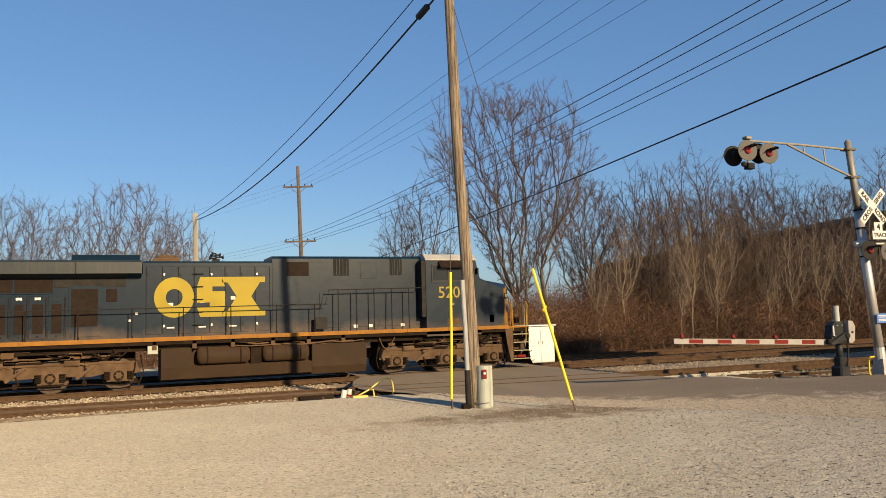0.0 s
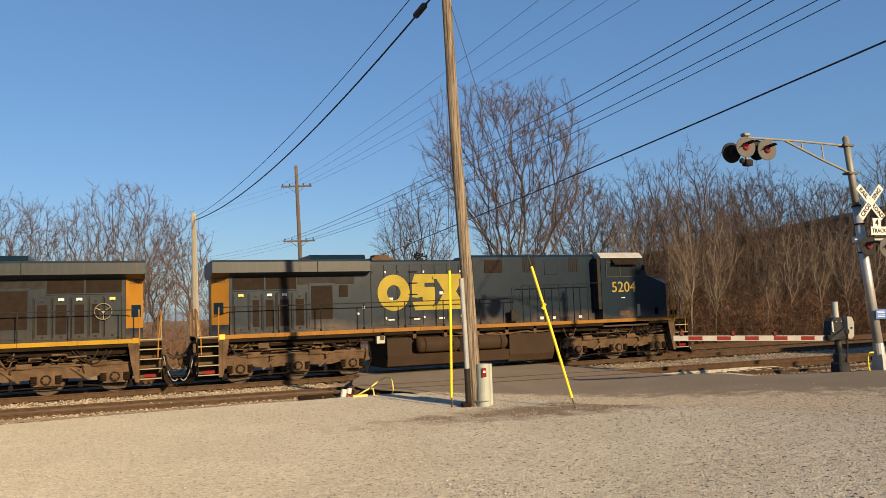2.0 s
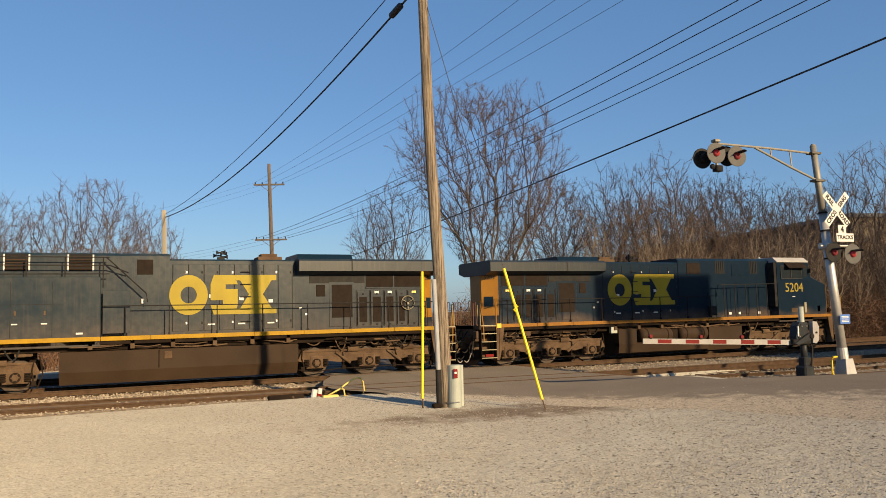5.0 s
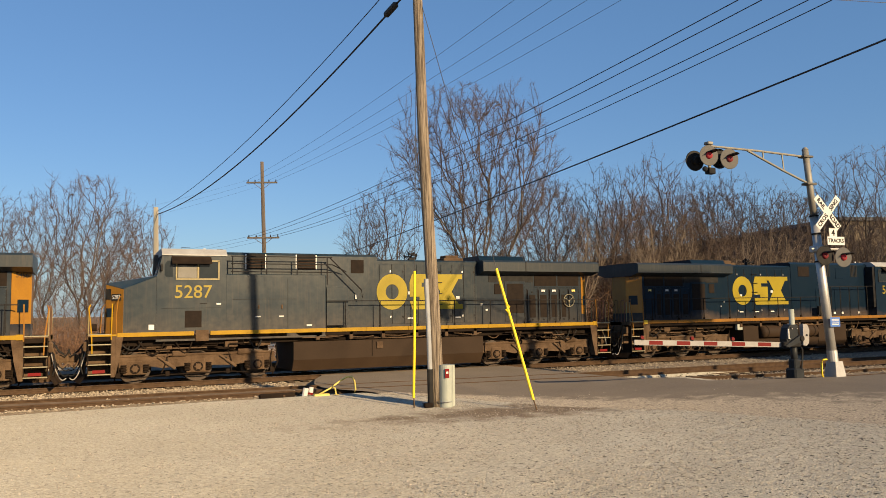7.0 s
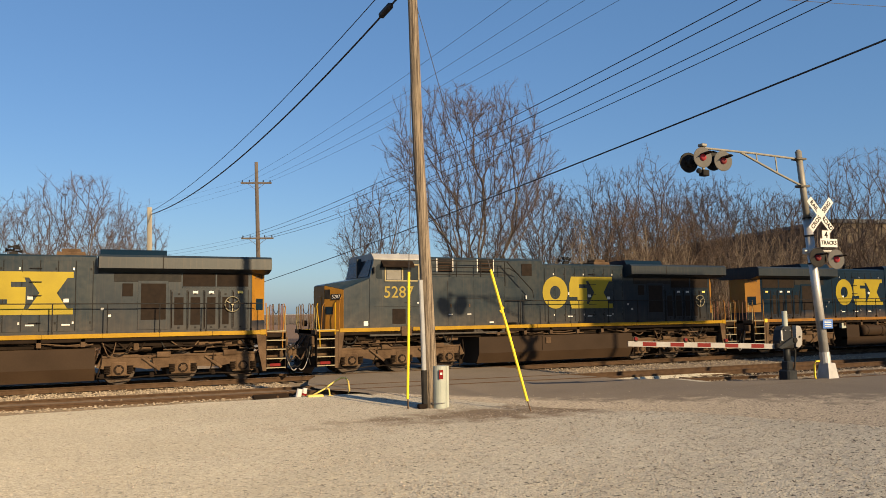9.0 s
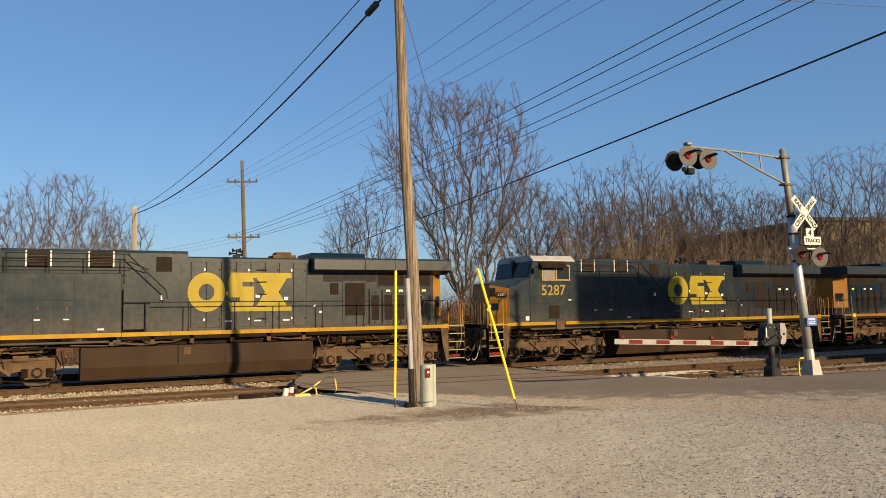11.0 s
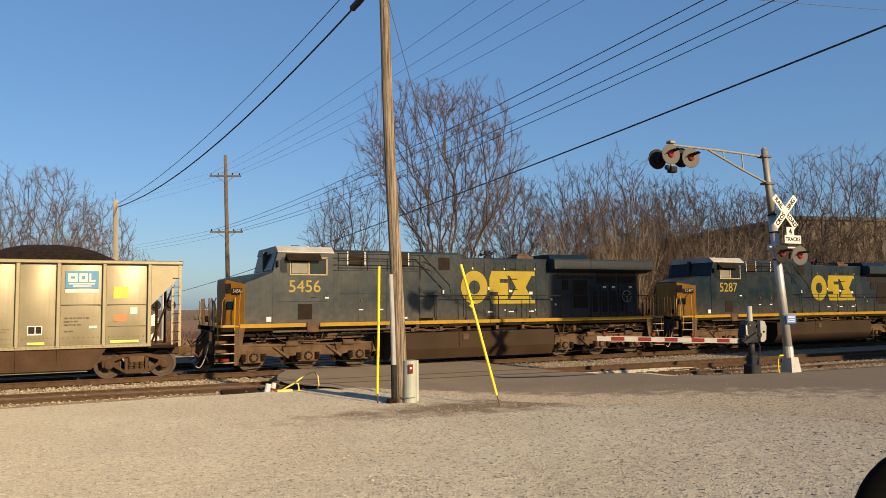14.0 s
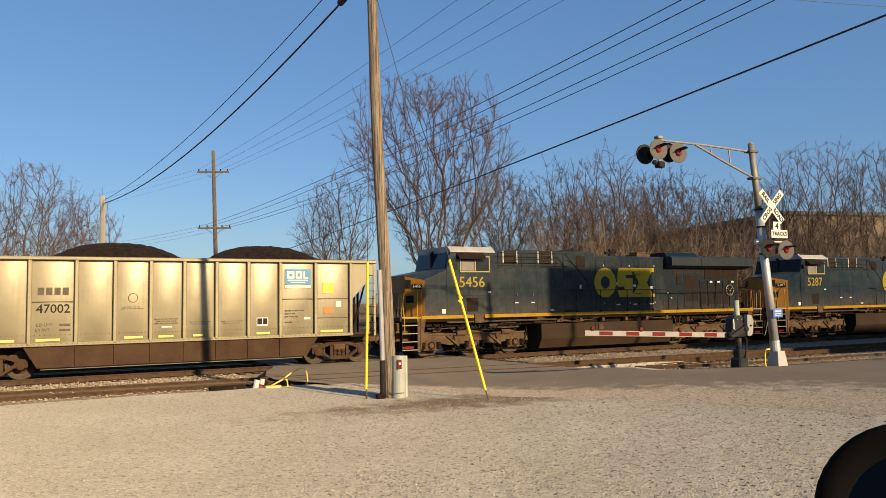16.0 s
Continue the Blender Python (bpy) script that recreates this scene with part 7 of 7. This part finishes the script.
def grow(seed, stems, lean, bare, centre, radii, points, step=0.5, twigs=5, twig=0.005, tip=0.009, up=0.10, shell=0.45, long=0.5, direct=0.55, girth=2.3, vase=0.45):
    """A bare tree: points spread through its crown are joined to the leaning stems, one after the other, by the ways that are shortest both to the
    tree and to the root. Gives limb vertices and faces, crown vertices and faces. centre and radii: the crown; bare: height of the clear stems."""
    rng = np.random.default_rng(seed)
    u = unit_rows(rng.normal(0, 1, (points, 3)))
    r = np.where(rng.random(points) < shell, rng.uniform(0.70, 1.0, points), rng.random(points) ** 0.45)
    lump = np.array([1 + 0.34 * noise.noise((q[0] * 2.1 + seed, q[1] * 2.1, q[2] * 2.1)) for q in u])
    goal = np.array(centre) + u * (r * lump)[:, None] * np.array(radii)
    rise = np.clip((goal[:, 2] - goal[:, 2].min()) / (0.62 * np.ptp(goal[:, 2])), 0, 1)
    goal[:, :2] *= (vase + (1 - vase) * rise)[:, None]
    goal = goal[goal[:, 2] > bare * 0.7]
    start, par = [np.array((0.0, 0.0, -0.12))], [-1]
    for i in range(stems):
        a = 2.4 * i + rng.uniform(-0.3, 0.3)
        s = lean * math.sqrt((i + 0.4) / stems) if stems > 1 else rng.uniform(0, 0.05)
        d = unit_rows(np.array((math.cos(a) * s, math.sin(a) * s, 1.0)))
        q = start[0] + np.array((0.22 * math.cos(a), 0.22 * math.sin(a), 0.12)) * (stems > 1)
        for m in range(max(2, int(bare * rng.uniform(0.85, 1.15) / step))):
            q = q + d * step
            start.append(q)
            par.append(len(start) - 2 if m else 0)
            d = unit_rows(d + rng.normal(0, 0.03, 3))
    n0, n = len(start), len(start) + len(goal)
    pos = np.zeros((n, 3))
    pos[:n0] = start
    way = np.zeros(n)
    for i in range(1, n0):
        way[i] = way[par[i]] + step
    best, link = np.full(len(goal), 1e9), np.zeros(len(goal), int)
    for i in range(1, n0):
        cost = np.linalg.norm(goal - pos[i], axis=1) + direct * way[i]
        low = cost < best
        best[low], link[low] = cost[low], i
    for i in range(n0, n):
        k = int(best.argmin())
        pos[i] = goal[k]
        par.append(int(link[k]))
        way[i] = way[link[k]] + np.linalg.norm(pos[i] - pos[link[k]])
        best[k] = np.inf
        cost = np.linalg.norm(goal - pos[i], axis=1) + direct * way[i]
        low = (cost < best) & np.isfinite(best)
        best[low], link[low] = cost[low], i
    par = np.array(par)
    # straighten the limbs
    for _ in range(3):
        kid_sum, kid_n = np.zeros_like(pos), np.zeros(n)
        np.add.at(kid_sum, par[1:], pos[1:])
        np.add.at(kid_n, par[1:], 1)
        mid = np.nonzero(kid_n[n0:] > 0)[0] + n0
        pos[mid] = 0.4 * pos[mid] + 0.3 * pos[par[mid]] + 0.3 * kid_sum[mid] / kid_n[mid][:, None]
    load = np.zeros(len(pos))
    for i in range(len(pos) - 1, -1, -1):
        load[i] = max(load[i], tip ** girth)
        if par[i] >= 0:
            load[par[i]] += load[i]
    rad = load ** (1 / girth)
    e = np.nonzero(par >= 0)[0]
    a, b, rb = pos[par[e]], pos[e], rad[e]
    ra = np.minimum(rad[par[e]], rb * 1.5)
    thick = rb > 0.035
    limbs = prisms(a[thick], b[thick], ra[thick], rb[thick], 6)
    v1, f1 = prisms(a[~thick], b[~thick], ra[~thick], rb[~thick], 3)
    # the fine twigs, each with a twiglet
    thin = np.nonzero(rb < 0.03)[0]
    pick = rng.choice(thin, int(twigs * len(thin)))
    m = len(pick)

    def blades(root, d, size, width):
        d = unit_rows(d)
        w = unit_rows(np.cross(d, rng.normal(0, 1, d.shape) + np.array((0, 2.0, 0))))
        return d, np.stack((root - w * width, root + w * width, root + d * size), 1).reshape(-1, 3)
    root = a[pick] + (b[pick] - a[pick]) * rng.random((m, 1))
    size = long * rng.uniform(0.45, 1.25, (m, 1))
    d, v2 = blades(root, unit_rows(b[pick] - a[pick]) + rng.normal(0, 0.8, (m, 3)) + np.array((0, 0, up)), size, twig)
    v3 = blades(root + d * size * rng.uniform(0.2, 0.8, (m, 1)), d + rng.normal(0, 0.5, (m, 3)), size * rng.uniform(0.35, 0.7, (m, 1)), twig * 0.8)[1]
    v = np.concatenate((v1, v2, v3))
    tri = len(v1) + np.arange(len(v) - len(v1)).reshape(-1, 3)
    return limbs, (v, f1.tolist() + tri.tolist())


def tree_kind(skin, bark, **kw):
    out = []
    for name, (v, f), mat in zip(("tree", "crown"), grow(**kw), (bark, skin)):
        me = bpy.data.meshes.new(name)
        me.from_pydata(v.tolist(), [], [tuple(q) for q in f])
        me.polygons.foreach_set("use_smooth", [name == "tree"] * len(me.polygons))
        me.materials.append(mat)
        out.append(me)
    return out


def plant(kind, x, y, scale, turn, label, category="tree", group="trees beyond the tracks", wide=1.0):
    t = thing("bare_tree", label, category, group, at=pose(x, y, -0.3, 0, 0, turn) @ Matrix.Diagonal((scale * wide, scale * wide, scale, 1)), data=kind[0])
    part("crown", kind[1], None, t)
    return t


def trees():
    big = tree_kind(M_TWIG, M_BARK, seed=31, stems=8, lean=0.40, bare=3.0, centre=(-0.7, 0, 10.6), radii=(6.3, 5.2, 7.4), points=2700, shell=0.6, direct=0.5, tip=0.0082, girth=2.12, twigs=26, twig=0.0044, up=0.08, long=0.34, vase=0.25)
    tall = [tree_kind(M_TWIG, M_BARK, seed=q, stems=st, lean=0.22, bare=2.6, centre=(0, 0, 7.9), radii=(rx, rx, 4.9), points=950, shell=0.55, direct=0.46, tip=0.0085, girth=2.15, twigs=12, twig=0.0046, up=0.05, long=0.36)
            for q, st, rx in ((3, 2, 3.4), (5, 2, 3.0), (8, 1, 3.2), (14, 3, 3.7))]
    bushy = [tree_kind(M_TWIG2, M_PALEBARK, seed=q, stems=4, lean=0.4, bare=1.0, centre=(0, 0, 3.8), radii=(2.3, 2.3, 3.5), points=380, direct=0.42, tip=0.0075, twigs=11, twig=0.0044, long=0.36, up=0.1) for q in (21, 22, 23)]
    thin = [tree_kind(M_PALEBARK, M_PALEBARK, seed=q, stems=1, lean=0.1, bare=2.6, centre=(0.2, 0, 5.2), radii=(1.3, 1.3, 3.1), points=150, direct=0.7, tip=0.011, twigs=10, twig=0.0045, up=0.1, long=0.4) for q in (41, 42)]
    plant(big, 24.0, 14.5, 1.0, 0, "large multi-stemmed bare tree with a broad vase crown")
    rng = random.Random(12)
    spots = [(2, 16.9, 15.0, 0.8), (0, 18.4, 21.5, 0.72), (2, 29.2, 16.0, 0.92), (0, 31.5, 19.0, 0.9), (1, 34.5, 16.5, 0.92), (2, 37.0, 14.0, 1.0), (3, 40.5, 17.5, 0.9), (1, 43.0, 14.5, 0.86),
             (0, 46.5, 16.5, 0.9), (3, 50.0, 14.0, 0.85), (2, 53.0, 16.0, 0.84), (3, 59.2, 13.2, 1.04), (0, 57.6, 15.0, 0.92), (2, 63.4, 11.6, 0.95), (3, 67.0, 10.8, 1.05),
             (3, 0.0, 34.0, 0.98), (1, -6.2, 37.0, 0.86), (0, -12.0, 35.0, 0.86), (1, 4.4, 38.0, 0.78), (3, -18.0, 33.0, 0.9), (0, 8.2, 50.0, 0.58),
             (0, -3.2, 41.0, 0.85), (2, 2.2, 42.0, 0.85), (2, -9.0, 42.0, 0.9), (2, -15.0, 40.0, 0.85),
             (3, 38.5, 20.5, 0.86), (0, 44.0, 20.0, 0.84), (1, 48.5, 19.0, 0.86), (3, 54.5, 18.5, 0.8)]
    for k, x, y, s in spots:
        s *= 1.16 if x < 10 else 1.2 if x > 42 else 1.1
        plant(tall[k], x, y, s * rng.uniform(0.95, 1.05), rng.uniform(0, 360), "bare deciduous tree with fine grey-brown twigs")
    for i in range(52):
        x = 27.5 + i * 0.98 + rng.uniform(-0.6, 0.6)
        plant(bushy[i % 3], x, 9.6 + rng.uniform(-0.8, 4.5) + 0.02 * i, rng.uniform(0.7, 1.12), rng.uniform(0, 360), "bushy bare sapling with reddish-brown twigs", "sapling", "saplings along the tracks")
    for i in range(10):
        plant(bushy[i % 3], 31.0 + i * 1.35 + rng.uniform(-0.5, 0.5), 12.0 + rng.uniform(-1, 3), rng.uniform(1.25, 1.5), rng.uniform(0, 360), "tall bushy bare sapling with reddish-brown twigs", "sapling", "saplings along the tracks")
    for i in range(22):
        plant(thin[i % 2], 26.0 + i * 1.9 + rng.uniform(-0.8, 0.8), 8.2 + rng.uniform(-0.6, 1.6), rng.uniform(0.7, 1.05), rng.uniform(0, 360), "slender pale-barked bare sapling rising out of the brush", "sapling", "saplings along the tracks")
    for i in range(6):
        plant(bushy[i % 3], 55.2 + i * 1.9, 11.6 + rng.uniform(-1, 1), rng.uniform(1.1, 1.35), rng.uniform(0, 360), "bushy bare sapling with reddish-brown twigs", "sapling", "saplings along the tracks")
    for i, (x, y) in enumerate(((-2.6, 31.0), (-0.6, 32.0), (1.2, 30.0), (3.2, 33.0))):
        plant(bushy[i % 3], x, y, 1.1 + 0.08 * (i % 2), 70 * i, "bushy bare sapling with reddish-brown twigs", "sapling", "saplings along the tracks")
    for i in range(8):
        plant(bushy[i % 3], -15 + i * 2.9 + rng.uniform(-0.6, 0.6), 23 + rng.uniform(-2, 5), rng.uniform(0.45, 0.75), rng.uniform(0, 360), "bushy bare sapling with reddish-brown twigs", "sapling", "saplings along the tracks")


trees()


def bank_z(x, y):
    return -0.32 + 1.6 * ease(7.0, 15, y) * ease(16, 25, x) + 0.3 * noise.noise((x * 0.4, y * 0.4, 2)) * ease(6.8, 9, y)


def brush():
    """The dry thicket behind the tracks: arching canes with side twigs, in one mesh."""
    rng = np.random.default_rng(31)
    tv, tf = [], []

    def cane(p, d, ln, r, bend, n):
        o, q, pts = len(tv), np.array(p), []
        for i in range(n):
            w = r * (1 - 0.7 * i / n)
            for a in (0, 2.094, 4.189):
                tv.append((q[0] + math.cos(a) * w, q[1] + math.sin(a) * w, q[2]))
            pts.append(q)
            q = q + d * ln / n
            d = d + bend
            d = d / np.linalg.norm(d)
        tv.append(tuple(q))
        for i in range(n - 1):
            for j in range(3):
                b, c = o + i * 3 + j, o + i * 3 + (j + 1) % 3
                tf.append((b, c, c + 3, b + 3))
        e = o + (n - 1) * 3
        tf.extend(((e, e + 1, e + 3), (e + 1, e + 2, e + 3), (e + 2, e, e + 3)))
        return pts + [q]

    def sprig(p, d, ln, r):
        """A short side twig: one narrow blade."""
        o, w = len(tv), np.cross(d, rng.normal(0, 1, 3))
        w *= r / (np.linalg.norm(w) + 1e-9)
        tv.extend((tuple(p - w), tuple(p + w), tuple(p + d * ln)))
        tf.append((o, o + 1, o + 2))

    for _ in range(11000):
        x = 18.8 + 60 * rng.random() ** 1.3
        y = 7.2 + 7.5 * rng.random()
        h = rng.uniform(0.8, 3.4) * (0.6 + 0.4 * ease(18, 24, x))
        d = np.array((rng.normal(0, 0.3), rng.normal(0, 0.3), 1.0))
        pts = cane((x, y, bank_z(x, y) - 0.05), d / np.linalg.norm(d), h, 0.014, rng.normal(0, 0.14, 3) + np.array((0, 0, -0.08)), 3)
        for _ in range(10):
            k = rng.integers(0, 3)
            s = rng.random()
            e = np.array((rng.normal(0, 0.8), rng.normal(0, 0.8), rng.normal(0.5, 0.4)))
            sprig(pts[k] * (1 - s) + pts[k + 1] * s, e / np.linalg.norm(e), h * rng.uniform(0.18, 0.5), 0.012)
    for _ in range(4400):
        x, y = rng.uniform(-26, 19), rng.uniform(15, 24)
        d = np.array((rng.normal(0, 0.3), rng.normal(0, 0.3), 1.0))
        h = rng.uniform(0.8, 3.2) * (1.0 - 0.8 * ease(6.5, 9.5, x))
        pts = cane((x, y, -0.3), d / np.linalg.norm(d), h, 0.014, rng.normal(0, 0.14, 3) + np.array((0, 0, -0.08)), 3)
        for _ in range(6):
            k = rng.integers(0, 3)
            e = np.array((rng.normal(0, 0.8), rng.normal(0, 0.8), rng.normal(0.5, 0.4)))
            sprig(pts[k], e / np.linalg.norm(e), h * rng.uniform(0.2, 0.5), 0.012)
    me = bpy.data.meshes.new("brush")
    me.from_pydata(tv, [], tf)
    me.materials.append(M_BRUSH)
    tagged(new("brush", me), "dense dry red-brown brush and brambles behind the tracks", "brush", kind="stuff")
    sheet("brush_bank", steps((-70, 16, 20), (16, 90, 60)), steps((6.6, 40, 24)), lambda x, y: bank_z(x, y) if x > 8.6 and x < 90 or y > 12.5 else -0.4, M_LITTER, "low bank covered with dead leaves under the brush", "bank")


brush()


sheet("far_field", steps((-1500, -300, 4), (-300, 300, 30), (300, 1500, 4)), steps((39.9, 300, 12), (300, 1800, 6)), lambda x, y: -0.24 + 0.1 * noise.noise((x * 0.02, y * 0.02, 3)), M_LITTER,
      "brown winter field beyond the trees", "field")


def far_woods():
    """The edge of bare woods across the field, its haze put into the colour: many narrow upright blades in one mesh."""
    rng = np.random.default_rng(77)
    n = 9000
    x, y = rng.uniform(-170, 130, n), rng.uniform(150, 190, n)
    h = 0.7 + 1.5 * rng.random(n) + np.array([0.9 * noise.noise((q * 0.06, 2.0, 5)) for q in x])
    lean, w = rng.normal(0, 0.8, n), rng.uniform(0.05, 0.22, n)
    v = np.stack((np.stack((x - w, y, np.full(n, -0.3)), 1), np.stack((x + w, y, np.full(n, -0.3)), 1), np.stack((x + lean + w * 0.4, y, h * 0.7), 1), np.stack((x + lean * 1.3, y, h), 1)), 1)
    me = bpy.data.meshes.new("far_woods")
    me.from_pydata(v.reshape(-1, 3).tolist(), [], (np.arange(n)[:, None] * 4 + np.arange(4)[None]).tolist())
    me.materials.append(M_FARWOOD)
    tagged(new("far_woods", me), "far edge of bare brown woods, haze put into the colour", "woods", kind="stuff")


far_woods()


def warehouse():
    w = thing("warehouse", "large tan metal warehouse with a flat grey roof behind the trees", "warehouse", at=pose(60.9, 17.2, -0.3, 0, 0, -14))
    part("wall", Geo().box(0, 62, 0, 74, 0, 10.1), M_WALLTAN, w, "tan ribbed cladding")
    # same cladding as the front, coloured dark as the shaded side
    part("side_wall", Geo().box(-0.06, 0, 0, 74, 0, 10.1), M_WALLDARK, w, "side cladding, its shade put into a darker colour")
    part("roof_edge", Geo().box(-0.25, 62.2, -0.25, 74.2, 10.1, 10.45, 0.03), M_ROOFGREY, w, "grey metal roof edge")
    for i in range(31):
        part("cladding_rib", Geo().box(0.9 + 2 * i, 1.05 + 2 * i, -0.07, 0, 0, 10.1), M_WALLTAN, w)
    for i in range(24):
        part("cladding_rib", Geo().box(-0.12, -0.06, 1.5 + 3 * i, 1.65 + 3 * i, 0, 10.1), M_WALLDARK, w)


warehouse()


# ---- panel beside the road, out of view, added to cast its shadow on the passing train ----
def billboard():
    b = thing("billboard", "plain timber panel on steel posts, unseen, added to shade the train", "billboard", at=pose(28.3, -20.0, 0.1))
    part("panel", Geo().box(-3.3, 3.4, -0.12, 0.12, 8.05, 10.4, 0.02), M_WOOD2, b)
    for x in (-2.0, 2.0):
        part("post", Geo().tube([(x, 0.2, -0.2), (x, 0.24, 9.8)], 0.11, 10), M_GRIME2, b)


billboard()


def shade_block():
    """A low block out of view past the panel, added so that its shade lies on the ballast and the wheels."""
    s = thing("low_shade_block", "plain low block, unseen, added to shade the tracks", "building", at=pose(35.0, -24.0, -0.1))
    part("wall", Geo().box(0, 30, 0, 2.2, 0, 7.6, 0.02), M_WALLDARK, s)
    part("roof", Geo().prism([(-0.2, 7.6), (2.4, 7.6), (2.4, 7.7), (-0.2, 7.85)], "x", -0.2, 30.2), M_ROOFGREY, s)


shade_block()


# ---- side mirror of the parked truck from which the scene is watched ----
def side_mirror():
    m = thing("side_mirror", "black plastic side mirror of a parked truck", "side mirror", at=look((0.789, -29.2125, 2.125), EYE + Vector((0.012, -0.006, 0))))

    def outline(x0, x1, z0, z1, r):
        p = []
        for cx, cz, a0 in ((x1 - r, z1 - r, 0), (x0 + r, z1 - r, 90), (x0 + r, z0 + r, 180), (x1 - r, z0 + r, 270)):
            p += [(cx + r * math.cos(radians(a0 + 9 * i)), cz + r * math.sin(radians(a0 + 9 * i))) for i in range(11)]
        return p
    loops = [(0.030, 0.004), (0.024, -0.006), (0.006, -0.012), (0.0, -0.002), (0.0, 0.02), (0.012, 0.06), (0.035, 0.085)]
    g, n = Geo(), 44
    for inset, z in loops:
        # local x runs to the left as seen from the seat
        g.v += [(-x, y, z) for x, y in outline(-0.068 + inset, 0.15 - inset, -0.2 + inset, 0.085 - inset, 0.1 - inset * 0.8)]
    for k in range(len(loops) - 1):
        g.f += [(k * n + i, k * n + (i + 1) % n, (k + 1) * n + (i + 1) % n, (k + 1) * n + i) for i in range(n)]
    g.f.append(tuple(range((len(loops) - 1) * n, len(loops) * n)))
    part("mirror_shell", g, M_MIRROR_SHELL, m, "black plastic shell", smooth=True)
    part("mirror_glass", Geo().prism([(-x, y) for x, y in outline(-0.04, 0.122, -0.172, 0.057, 0.078)], "z", 0.004, 0.008), M_MIRROR, m, "mirror glass, coloured for the dark view it reflects")
    part("mirror_arm", Geo().tube([(-0.08, -0.15, 0.05), (-0.2, -0.22, 0.06), (-0.4, -0.26, 0.03)], 0.022, 10), M_MIRROR_SHELL, m)


side_mirror()


def motions():
    """All that moves: the train rolls past, and its wheels turn with it."""
    def front(t):
        return -0.0065 * t * t + 4.0898 * t + 4.6758
    times = [i * 0.5 for i in range(33)]
    for ob, offset, turn in TRAIN:
        walk(ob, [(t, pose(front(t) - offset, 0, 0, 0, 0, turn)) for t in times])
    spin = [i * 0.15 for i in range(107)]
    for ob, x, z, r, way in WHEELS:
        walk(ob, [(t, pose(x, 0, z, 0, math.degrees((front(t) - front(0)) / r) * way, 0)) for t in spin])


motions()
